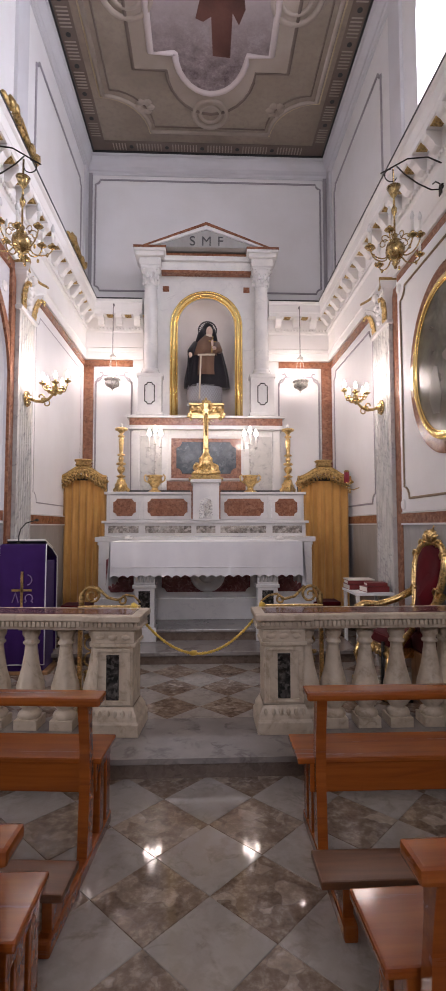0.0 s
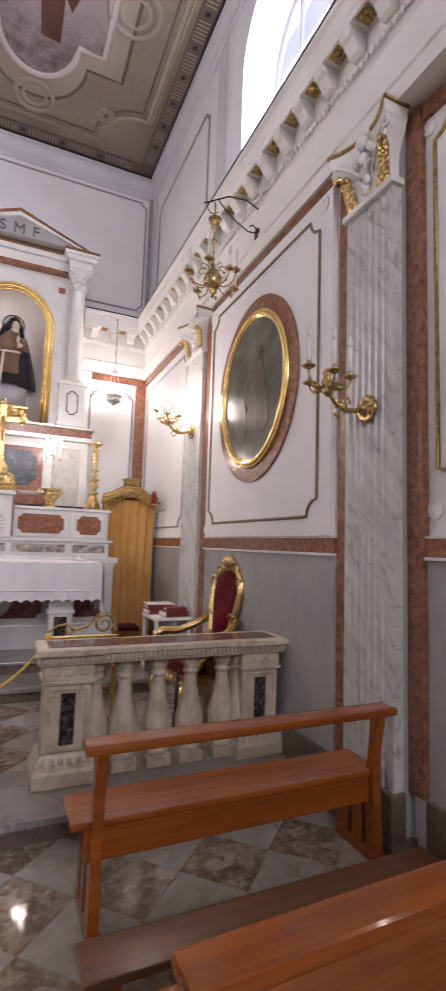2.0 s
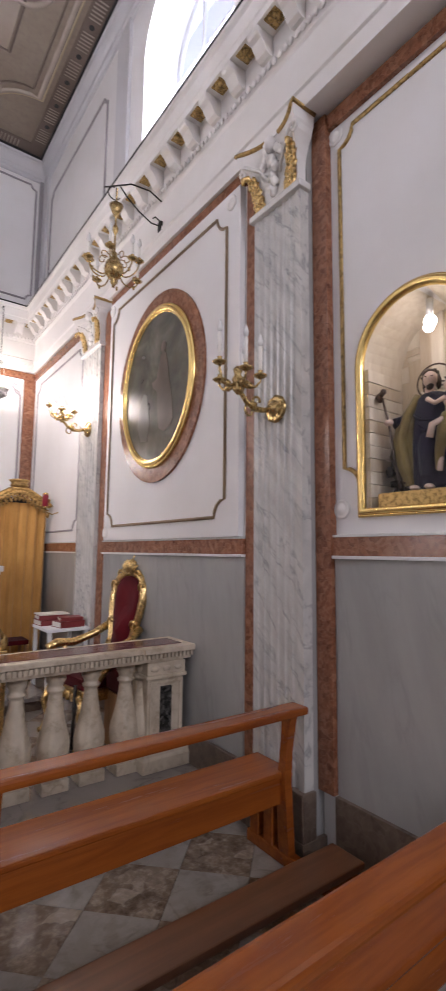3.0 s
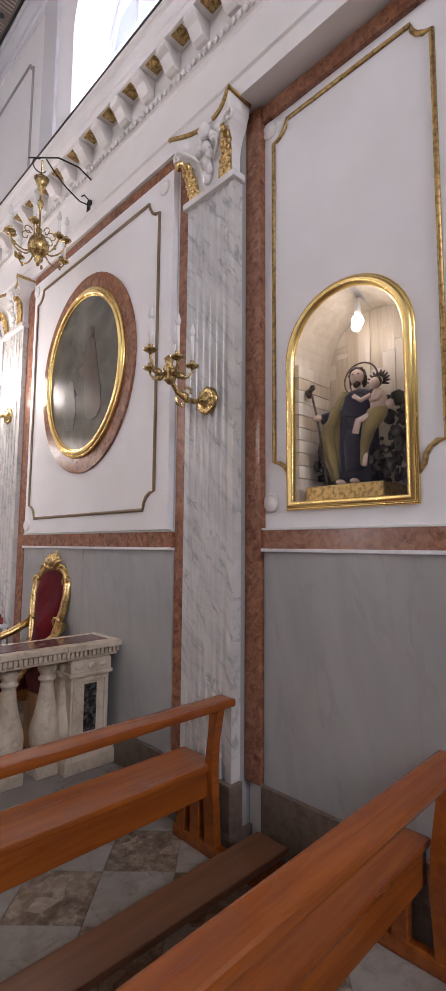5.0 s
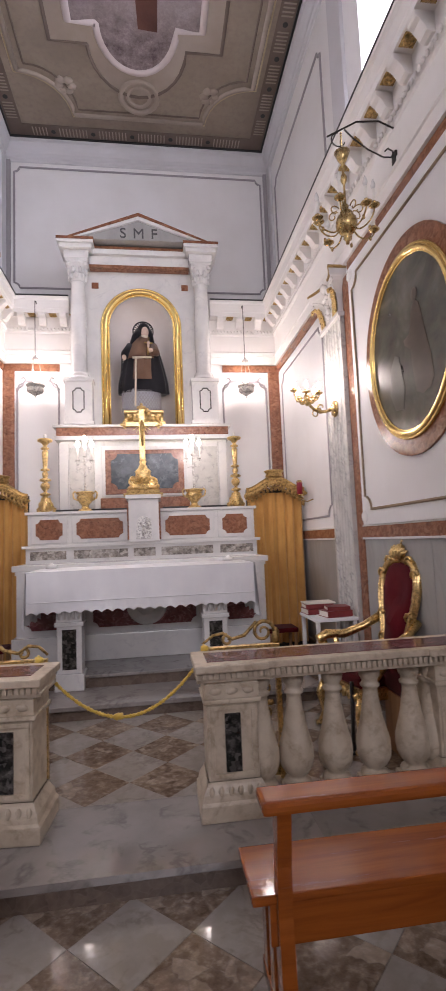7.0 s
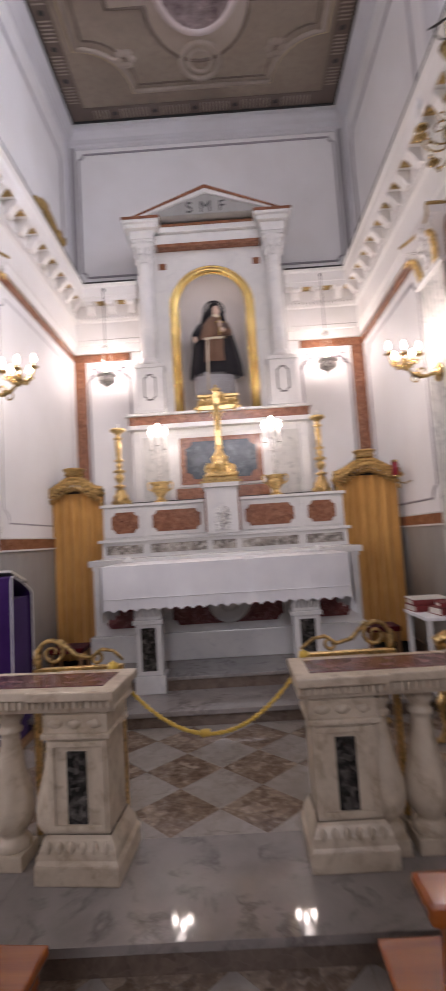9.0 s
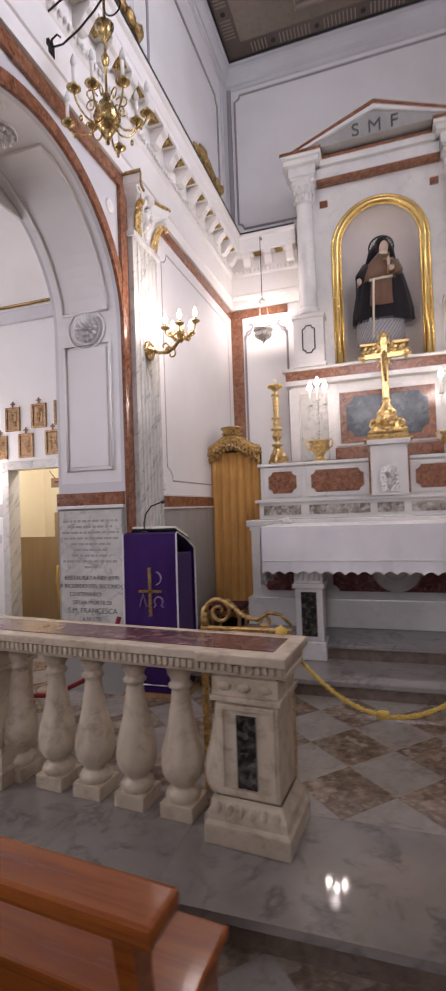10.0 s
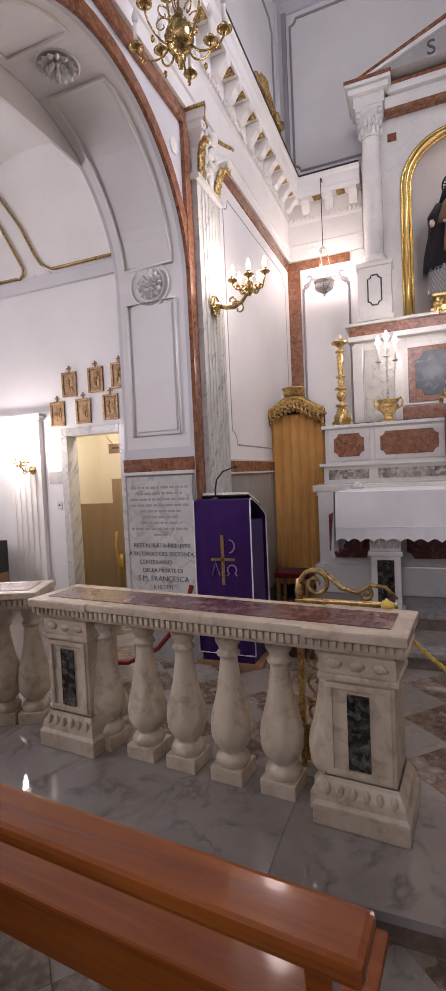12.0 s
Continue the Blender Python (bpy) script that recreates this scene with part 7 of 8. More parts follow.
tube(bm, [(-0.02, lean(1.40), 1.38), (0.0, lean(1.42), 1.425), (0.035, lean(1.42), 1.41), (0.04, lean(1.4), 1.385)], [0.016, 0.016, 0.012, 0.006], 6)
part("back_frame", bm, GOLD, th, "carved gilded waisted back frame with a crest")
bm = bmesh.new()
cs = [(u * 0.92, w) for u, w in outline[1:]] + [(-u * 0.92, w) for u, w in outline[:0:-1]]
rings = []
for k_, off in ((1.0, 0.0), (0.9, -0.022), (0.6, -0.034), (0.25, -0.038)):
    rings.append([bm.verts.new((u * k_, lean(w) + off, 0.90 + (w - 0.90) * k_)) for u, w in cs])
for a_, b_ in zip(rings, rings[1:]):
    for i in range(len(cs)):
        bm.faces.new((a_[i], a_[(i + 1) % len(cs)], b_[(i + 1) % len(cs)], b_[i])).smooth = True
bm.faces.new(rings[-1])
back = [bm.verts.new((u, lean(w) + 0.02, w)) for u, w in cs]
bm.faces.new(back[::-1])
for i in range(len(cs)):
    bm.faces.new((back[i], back[(i + 1) % len(cs)], rings[0][(i + 1) % len(cs)], rings[0][i]))
part("back_cushion", bm, VELVET, th, "crimson velvet back")
part("seat", boxes((-0.27, 0.27, -0.27, 0.24, 0.40, 0.50), bev=0.03), VELVET, th, "crimson velvet seat")
bm = boxes((-0.29, 0.29, -0.29, -0.24, 0.33, 0.42), (-0.29, -0.24, -0.25, 0.25, 0.33, 0.42), (0.24, 0.29, -0.25, 0.25, 0.33, 0.42), bev=0.012)
for i in range(7):
    blob(bm, (-0.24 + 0.08 * i, -0.29, 0.36), (0.035, 0.02, 0.035), 7, 5, 0.5, i)
part("seat_rail", bm, GOLD, th, "carved gilded seat rail")
for s in (-1, 1):
    part("leg", tube(bmesh.new(), [(s * 0.26, -0.26, 0.36), (s * 0.30, -0.30, 0.25), (s * 0.27, -0.28, 0.12), (s * 0.29, -0.31, 0.03), (s * 0.31, -0.34, 0.02)], [0.04, 0.036, 0.024, 0.026, 0.02], 8), GOLD, th)
    part("leg", tube(bmesh.new(), [(s * 0.25, 0.24, 0.36), (s * 0.25, 0.28, 0.2), (s * 0.26, 0.34, 0.02)], [0.035, 0.028, 0.022], 8), GOLD, th)
    bm = tube(bmesh.new(), [(s * 0.23, 0.25, 0.82), (s * 0.28, 0.12, 0.74), (s * 0.32, -0.05, 0.68), (s * 0.33, -0.20, 0.69), (s * 0.33, -0.27, 0.66), (s * 0.33, -0.25, 0.61), (s * 0.33, -0.21, 0.63)], [0.036, 0.032, 0.034, 0.038, 0.040, 0.036, 0.026], 10)
    tube(bm, [(s * 0.32, -0.14, 0.68), (s * 0.33, -0.10, 0.58), (s * 0.30, -0.17, 0.48), (s * 0.28, -0.22, 0.40)], [0.024, 0.026, 0.028, 0.03], 8)
    blob(bm, (s * 0.325, -0.02, 0.69), (0.03, 0.06, 0.028), 8, 6, 0.5, 2)
    part("armrest", bm, GOLD, th, "scrolled gilded armrest")
bx_ = thing("kneeling_stool", (1.95, 4.05, DAIS), "plain wooden stool with a crimson velvet top", "stool")
part("box", boxes((-0.15, 0.15, -0.16, 0.16, 0.0, 0.40), bev=0.006), BROWNW, bx_)
part("cushion", boxes((-0.155, 0.155, -0.17, 0.17, 0.40, 0.58), bev=0.03), VELVET, bx_, "crimson velvet cushion")
# microphone stand: leaning pole on foot legs
ms = thing("music_stand", (1.53, 4.15, DAIS), "black microphone stand with foot legs behind the rail", "stand")
part("rod", tube(bmesh.new(), [(0, 0, 0.02), (0.03, 0.05, 0.46)], 0.014, 6), BLACK, ms)
part("foot", tube(bmesh.new(), [(-0.02, -0.02, 0.012), (0.22, -0.08, 0.012)], 0.012, 6), BLACK, ms)
part("foot", tube(bmesh.new(), [(0.02, -0.02, 0.012), (0.07, -0.05, 0.16)], 0.01, 6), BLACK, ms)

# ---- small table with books, stools ----
tb = thing("side_table", (1.90, 5.62, DAIS), "small white table under a white cloth", "table")
part("tabletop", boxes((-0.22, 0.20, -0.30, 0.22, 0.68, 0.71), bev=0.006), LINEN, tb, "white covered tabletop")
for sx_ in (-0.19, 0.17):
    for sy_ in (-0.27, 0.19):
        part("leg", boxes((sx_ - 0.018, sx_ + 0.018, sy_ - 0.018, sy_ + 0.018, 0.0, 0.68), bev=0.003), CARRARA, tb)
for x, y, z, w_, d_, h2, turn in ((1.84, 5.72, 0.845, 0.30, 0.22, 0.055, 4), (1.83, 5.72, 0.90, 0.28, 0.21, 0.045, -3), (1.93, 5.47, 0.845, 0.26, 0.20, 0.06, 8), (1.95, 5.48, 0.905, 0.22, 0.17, 0.035, -6)):
    bk_ = thing("book", (x, y, z), "closed book in red leather on the side table", "book", "books on the side table", turn)
    part("page_block", boxes((-w_ / 2 + 0.006, w_ / 2 - 0.006, -d_ / 2 + 0.004, d_ / 2 - 0.004, 0.006, h2 - 0.006)), PAPER, bk_)
    part("cover", boxes((-w_ / 2, w_ / 2, -d_ / 2, d_ / 2, 0.0, 0.006), (-w_ / 2, w_ / 2, -d_ / 2, d_ / 2, h2 - 0.006, h2), (-w_ / 2, w_ / 2, -d_ / 2, -d_ / 2 + 0.006, 0, h2), bev=0.002), BOOKRED, bk_, "red leather cover")
op = thing("paper_sheaf", (1.84, 5.72, 0.946), "loose white sheets lying on the books", "papers")
part("top_sheet", boxes((-0.15, 0.15, -0.11, 0.11, 0.0, 0.012), bev=0.002), PAPER, op)
for x, y in ((1.62, 6.45), (-1.50, 6.30)):
    s_ = thing("stool", (x, y, DAIS), "low wooden stool with a red padded seat", "stool", "red stools")
    part("seat", boxes((-0.17, 0.17, -0.15, 0.15, 0.42, 0.47), bev=0.015), VELVET, s_, "red padded seat")
    for sx_ in (-0.14, 0.14):
        for sy_ in (-0.12, 0.12):
            part("leg", boxes((sx_ - 0.016, sx_ + 0.016, sy_ - 0.016, sy_ + 0.016, 0.0, 0.42), bev=0.003), BROWNW, s_)
# red votive light on its arm by the curtain
vo = thing("votive_lamp", (XR, 6.72, 2.08), "red glass votive light on a brass wall arm", "votive lamp")
part("arm", tube(bmesh.new(), [(0, 0, 0), (-0.08, 0, -0.03), (-0.16, 0, 0.0), (-0.17, 0, 0.03)], 0.008, 6), BRASS, vo)
part("cup", lathe(bmesh.new(), [(0.02, 0.03), (0.04, 0.05), (0.042, 0.065), (0.02, 0.06)], 14, (-0.17, 0, 0)), BRASS, vo)
part("glass", lathe(bmesh.new(), [(0.034, 0.06), (0.036, 0.2), (0.03, 0.21)], 14, (-0.17, 0, 0)), glowing("red_votive_glass", (0.10, 0.002, 0.008), 0.6), vo, "red glass cylinder")
part("cap", lathe(bmesh.new(), [(0.036, 0.21), (0.03, 0.235), (0.01, 0.24)], 14, (-0.17, 0, 0)), BRASS, vo)

# ---- lectern ----
le = thing("lectern", (-1.70, 4.96, DAIS), "lectern draped in a violet cloth with a gold cross", "lectern")
part("stand", boxes((-0.205, 0.205, 0.02, 0.35, 0.03, 1.08), bev=0.006), PURPLE, le, "violet covered body")
part("foot", boxes((-0.26, 0.26, 0.0, 0.40, 0.0, 0.035), bev=0.006), BROWNW, le, "wooden foot board")
bm = bmesh.new()
dr = [(0.0, 0.10), (-0.004, 0.5), (0.0, 0.9), (0.006, 1.245), (0.03, 1.258), (0.20, 1.20), (0.36, 1.12), (0.375, 1.10), (0.378, 0.7), (0.375, 0.16)]
cols = []
for i in range(25):
    x_ = -0.225 + 0.45 * i / 24
    cols.append([bm.verts.new((x_, yv + 0.004 * math.sin(i * 0.9) * (1 if zv < 1.1 else 0), zv)) for yv, zv in dr])
for a_, b_ in zip(cols, cols[1:]):
    for k in range(len(dr) - 1):
        bm.faces.new((a_[k], a_[k + 1], b_[k + 1], b_[k])).smooth = k not in (3, 4)
part("drape", bm, PURPLE, le, "violet cloth hanging front and back")
for s in (-1, 1):
    part("piping", tube(bmesh.new(), [(s * 0.225, y_ - 0.002, z_) for y_, z_ in dr], 0.005, 6), LINEN, le, "pale edging of the cloth")
part("piping", tube(bmesh.new(), [(-0.225, 0, 0.10), (0.225, 0, 0.10)], 0.005, 6), LINEN, le)
part("cross_emblem", boxes((-0.012, 0.012, -0.010, -0.004, 0.62, 0.99), (-0.095, 0.095, -0.010, -0.004, 0.80, 0.82)), GOLD, le, "gold embroidered cross")
LILAC = painted("lilac_thread", (0.30, 0.20, 0.38), 0.6)
part("emblem_curve", tube(bmesh.new(), curl((0.045, 0.91), 0.05, 0.05, 80, -80, 10, "xz", -0.006), 0.006, 5), LILAC, le, "lilac embroidered letter")
part("emblem_curve", tube(bmesh.new(), [(0.03, -0.006, 0.69)] + curl((0.07, 0.735), 0.035, 0.035, 230, -50, 10, "xz", -0.006) + [(0.11, -0.006, 0.69)], 0.006, 5), LILAC, le)
part("emblem_curve", tube(bmesh.new(), [(-0.09, -0.006, 0.69), (-0.06, -0.006, 0.79), (-0.03, -0.006, 0.69)], 0.006, 5), LILAC, le)
mbk = thing("missal", (-1.70, 5.15, DAIS + 1.225), "open book with dark cover on the lectern", "book")
mbk.matrix_basis = pose(-1.70, 5.14, DAIS + 1.236, -19, 0, 0)
part("cover", boxes((-0.20, 0.20, -0.13, 0.17, 0.0, 0.008), bev=0.002), BLACK, mbk)
part("page_block", boxes((-0.19, -0.003, -0.12, 0.16, 0.008, 0.03), (0.003, 0.19, -0.12, 0.16, 0.008, 0.03), bev=0.006), PAPER, mbk)
mc = thing("microphone", (-1.76, 4.98, DAIS + 1.25), "thin black gooseneck microphone on the lectern", "microphone")
part("gooseneck", tube(bmesh.new(), [(0, 0.03, 0.0), (0.0, 0.03, 0.08), (0.02, 0.02, 0.15), (0.08, 0.0, 0.21), (0.17, -0.02, 0.235)], 0.006, 6), BLACK, mc)
part("head", blob(bmesh.new(), (0.19, -0.025, 0.238), (0.02, 0.013, 0.013), 10, 8), BLACK, mc)
part("base", lathe(bmesh.new(), [(0.03, 0.0), (0.03, 0.012), (0.012, 0.02)], 12, (0, 0.03, 0)), BLACK, mc)

# ---- gilded gates folded behind the rail, and the rope ----


def gate(x0, x1, label):
    t = thing("gate", (0, 3.93, DAIS), label, "gate", "altar gates")
    s = 1 if x1 > x0 else -1
    lo, hi = min(x0, x1), max(x0, x1)
    for x_ in (lo, hi - 0.03):
        part("stile", boxes((x_, x_ + 0.03, -0.02, 0.02, 0.0, 0.80), bev=0.004), GOLD, t)
    part("rail", boxes((lo, hi, -0.018, 0.018, 0.76, 0.82), bev=0.004), GOLD, t)
    part("bottom_panel", boxes((lo + 0.03, hi - 0.03, -0.012, 0.012, 0.02, 0.20), bev=0.004), OLDGOLD, t, "solid gilded lower panel")
    bm = bmesh.new()
    n_ = max(2, round((hi - lo) / 0.16))
    for i in range(n_):
        for j in range(4):
            cx_, cz_ = lo + 0.03 + (hi - lo - 0.06) * (i + 0.5) / n_, 0.27 + 0.135 * j
            d_ = 1 if (i + j) % 2 else -1
            tube(bm, curl((cx_, cz_), 0.062, 0.012, 90 * d_, 90 * d_ + d_ * 430, 14), 0.008, 5)
            blob(bm, (cx_ + 0.03 * d_, 0, cz_ + 0.05), (0.025, 0.008, 0.018), 6, 5, 0.4, i + j)
    part("scrollwork", bm, OLDGOLD, t, "pierced scrollwork")
    w_ = hi - lo
    bm = bmesh.new()
    o = lo if s > 0 else hi
    tube(bm, curl((o + s * 0.10, 0.895), 0.075, 0.014, 180 if s > 0 else 0, (180 if s > 0 else 0) - s * 560, 24), [0.014 - 0.0003 * k for k in range(25)], 6)
    tube(bm, [(o + s * 0.14, 0, 0.96), (o + s * 0.22, 0, 0.88), (o + s * 0.30, 0, 0.86), (o + s * 0.36, 0, 0.90), (o + s * 0.42, 0, 0.89), (o + s * w_, 0, 0.84)], [0.011, 0.012, 0.011, 0.011, 0.009, 0.008], 6)
    tube(bm, curl((o + s * 0.33, 0.855), 0.035, 0.01, 90, 90 - s * 360, 12), 0.01, 6)
    blob(bm, (o + s * 0.02, 0, 0.86), (0.025, 0.018, 0.06), 7, 6, 0.4, 1)
    part("crest", bm, OLDGOLD, t, "carved gilded scroll crest")
    return t


gate(-0.90, -0.43, "gilded openwork gate folded back behind the rail")
gate(0.99, 0.50, "gilded openwork gate folded back behind the rail")
ro = thing("rope", (0, 3.88, DAIS), "twisted yellow silk rope hung across the opening", "rope")
for k in range(2):
    pts = []
    for i in range(61):
        u = i / 60
        x_ = -0.47 + 0.98 * u
        z_ = 0.80 - 0.34 * (1 - (2 * u - 1) ** 2) + 0.04 * (1 - u) * 0
        a = 2 * math.pi * (u * 22 + 0.5 * k)
        pts.append((x_, 0.007 * math.cos(a), z_ + 0.007 * math.sin(a)))
    part("strand", tube(bmesh.new(), pts, 0.0075, 6), YELLOWR, ro)
part("knot", blob(bmesh.new(), (-0.02, 0, 0.465), (0.032, 0.022, 0.02), 10, 8, 0.5, 4), YELLOWR, ro, "knot in the rope")
for x_ in (-0.47, 0.51):
    part("tie", blob(bmesh.new(), (x_, 0.0, 0.82), (0.028, 0.024, 0.026), 10, 8, 0.5, 7), YELLOWR, ro, "rope end tied to the gate")

# ---- stone tablet on the arch's jamb ----
tab = thing("stone_tablet", (0.5 * (AX + XL), AY + AR - 0.02, 0.42), "grey marble tablet with dark cut lettering", "tablet")
part("slab", boxes((-0.285, 0.285, -0.012, 0.0, 0.0, 1.16), bev=0.003), FLUTEM, tab, "veined grey marble slab")
lines = ["RESTAURATA NEL 1990", "A RICORDO DEL SECONDO", "CENTENARIO", "DELLA MORTE DI", "S.M. FRANCESCA", "6.10.1791"]
sizes = [0.048, 0.047, 0.047, 0.046, 0.06, 0.046]
for k, (tx, sz) in enumerate(zip(lines, sizes)):
    words("lettering", tx, sz, pose(0.0 if k != 2 else -0.06, -0.0125, 0.62 - 0.065 * k, 90, 0, 0), LETTER, tab, 0.0015)
rows_ = [0.50, 0.40, 0.52, 0.50, 0.36, 0.30, 0.34, 0.52, 0.12]
for k, w_ in enumerate(rows_):
    bm = bmesh.new()
    x_ = -w_ / 2
    while x_ < w_ / 2 - 0.02:
        l_ = random.uniform(0.02, 0.075)
        box(bm, x_, min(x_ + l_, w_ / 2), -0.0135, -0.011, 1.075 - 0.046 * k - 0.009, 1.075 - 0.046 * k + 0.009)
        x_ += l_ + 0.012
    part("worn_line", bm, GREYM, tab, "line of worn lettering")

# ---- side aisle seen through the arch ----
SY_ = 6.10
bm = boxes((-6.0, -3.98, SY_, SY_ + 0.14, -0.01, 3.82), (-3.28, AX, SY_, SY_ + 0.14, -0.01, 3.82), (-3.98, -3.28, SY_, SY_ + 0.14, 2.08, 3.82))
aisle = structure("wall_aisle_end", bm, WHITE, "white end wall of the side aisle with a doorway", "wall")
structure("wall_aisle_side", boxes((-6.2, -6.0, YREAR, SY_ + 0.2, -0.01, 6.0)), WHITE, "white outer wall of the side aisle", "wall")
structure("wall_aisle_rear", boxes((-6.2, AX, YREAR - 0.2, YREAR, -0.01, 6.0)), WHITE, "plain wall closing the aisle", "wall")
# vaulted ceiling of the aisle
bm = bmesh.new()
va = arc(0.5 * (-6.0 + AX), 3.80, 1.74, 0, 180, 20, 1.5)
prism(bm, va + [(-6.2, 3.80), (-6.2, 5.6), (AX + 0.02, 5.6), (AX + 0.02, 3.80)], "y", YREAR, SY_ + 0.1)
structure("ceiling_aisle", bm, STUCCO, "white vaulted ceiling of the side aisle", "ceiling")
structure("wall_aisle_lunette", boxes((-6.0, AX, SY_ + 0.02, SY_ + 0.14, 3.82, 5.4)), STUCCO, "white lunette over the aisle wall", "wall")
part("string_course", boxes((-6.0, AX, SY_ - 0.05, SY_, 3.72, 3.86), bev=0.01), GREY, aisle, "pale grey string course")
part("gilt_line", tube(bmesh.new(), [(-5.9, SY_ - 0.015, 3.93), (-4.55, SY_ - 0.015, 3.90)] + [(-4.55 + 0.1 * math.sin(radians(a)), SY_ - 0.015, 3.98 - 0.1 * math.cos(radians(a))) for a in (20, 60, 100)] + [(-4.85, SY_ - 0.015, 4.7), (-5.2, SY_ - 0.015, 5.0)], 0.016, 6), OLDGOLD, aisle, "gilded moulding of the lunette")
part("gilt_line", tube(bmesh.new(), [(AX - 0.02, SY_ - 0.015, 3.92), (-4.05, SY_ - 0.015, 3.92), (-4.2, SY_ - 0.015, 4.0), (-4.28, SY_ - 0.015, 4.12), (-4.45, SY_ - 0.015, 4.45), (-4.8, SY_ - 0.015, 4.95)], 0.016, 6), OLDGOLD, aisle)
for x_ in (-4.33, -4.13):
    share("medallion", medal.data, aisle, pose(x_, SY_, 3.86, 90, 0, 0))
# fluted pilaster in the aisle
pil = thing("aisle_pilaster", (-4.55, SY_, 0.0), "white fluted pilaster with moulded cap", "pilaster")
pts = [(-0.22, 0.0), (-0.22, -0.06)]
for i in range(5):
    c = -0.16 + 0.08 * i
    pts += [(c - 0.03, -0.06)] + [(c - 0.03 * math.cos(radians(a)), -0.06 + 0.02 * math.sin(radians(a))) for a in (30, 60, 90, 120, 150)] + [(c + 0.03, -0.06)]
pts += [(0.22, -0.06), (0.22, 0.0)]
part("shaft", prism(bmesh.new(), pts, "z", 0.0, 2.28), STUCCO, pil)
part("cap", boxes((-0.26, 0.26, -0.09, 0.0, 2.28, 2.31), (-0.29, 0.29, -0.12, 0.0, 2.31, 2.35), bev=0.006), STUCCO, pil)
sc = wall_sconce((-4.45, SY_ - 0.06, 1.72), 180, True, "small brass wall lamp with lit bulbs on a white pilaster")
sc.scale = (0.6, 0.6, 0.6)
lamp("aisle_lamp_light", "POINT", (-4.55, SY_ - 0.45, 2.0), 24, CANDLE, 0.1)
# doorway, its stone frame and the lobby behind
part("door_frame", boxes((-4.06, -3.972, SY_ - 0.03, SY_ + 0.15, 0.0, 2.16), (-3.288, -3.20, SY_ - 0.03, SY_ + 0.15, 0.0, 2.16), (-3.972, -3.288, SY_ - 0.03, SY_ + 0.15, 2.072, 2.16), bev=0.004), FLUTEM, aisle, "grey stone door frame")
lob = structure("wall_lobby", boxes((-4.6, -2.6, 7.5, 7.6, -0.01, 2.7), (-4.7, -4.6, SY_ + 0.14, 7.6, -0.01, 2.7), (-2.7, -2.6, SY_ + 0.14, 7.6, -0.01, 2.7), (-4.7, -2.6, SY_ + 0.14, 7.6, 2.7, 2.8)), CREAM, "cream walls of the lobby behind the door", "wall")
stp = [(-4.59, DAIS), (-3.55, DAIS), (-3.55, 1.78), (-3.68, 1.78), (-3.68, 1.58), (-3.88, 1.58), (-3.88, 1.28), (-4.59, 1.28)]
tagged(part("board_screen", prism(bmesh.new(), stp, "y", 6.75, 6.79), TANW), "tan boarded screen with a stepped top", "screen")
sg = thing("sign_board", (-3.48, SY_ + 0.30, 1.93), "small carved brown wooden sign hanging in the doorway", "sign")
part("board", boxes((-0.17, 0.17, -0.01, 0.01, -0.06, 0.05), bev=0.006), BROWNW, sg)
part("worn_line", boxes((-0.12, 0.12, -0.013, -0.01, -0.01, 0.01)), HAIR, sg)
for s in (-1, 1):
    part("cord", tube(bmesh.new(), [(s * 0.12, 0, 0.05), (s * 0.2, 0, 0.14)], 0.004, 5), HAIR, sg)
ex_ = thing("door_sign", (-3.32, 7.496, 1.78), "small black sign on the lobby wall", "sign")
part("plate", boxes((-0.09, 0.09, -0.006, 0.0, -0.03, 0.03)), BLACK, ex_)
part("mark", boxes((-0.05, 0.05, -0.009, -0.006, -0.008, 0.008)), PAPER, ex_)
tas = thing("tassel", (-3.83, 6.72, 0.55), "yellow rope with tassel hanging by the screen", "tassel")
part("cord", tube(bmesh.new(), [(0, 0, 0.38), (-0.02, 0, 0.2), (0.01, 0, 0.0), (0.02, 0, -0.35)], 0.014, 6), YELLOWR, tas)
part("tuft", lathe(bmesh.new(), [(0.02, 0.0), (0.03, -0.05), (0.025, -0.15)], 10, (0.05, 0, 0.1)), YELLOWR, tas)
# fill added to brighten the lobby; it belongs to no fitting
lamp("lobby_light", "POINT", (-3.5, 6.5, 2.4), 24, (1.0, 0.93, 0.80), 0.12)
sp = thing("switch_plate", (-4.14, SY_, 1.30), "white switch plate with a bell push on the wall", "switch")
part("plate", boxes((-0.035, 0.035, -0.012, 0.0, -0.05, 0.05), bev=0.004), CARRARA, sp)
part("button", lathe(bmesh.new(), [(0.012, 0.0), (0.01, 0.006)], 10), BLACK, sp).matrix_basis = pose(0, -0.012, 0.01, 90, 0, 0)
nt_ = thing("notice", (-4.16, SY_, 1.62), "pale stone notice plate on the wall", "plate")
part("plate", boxes((-0.10, 0.10, -0.012, 0.0, -0.07, 0.07), bev=0.003), FLUTEM, nt_)
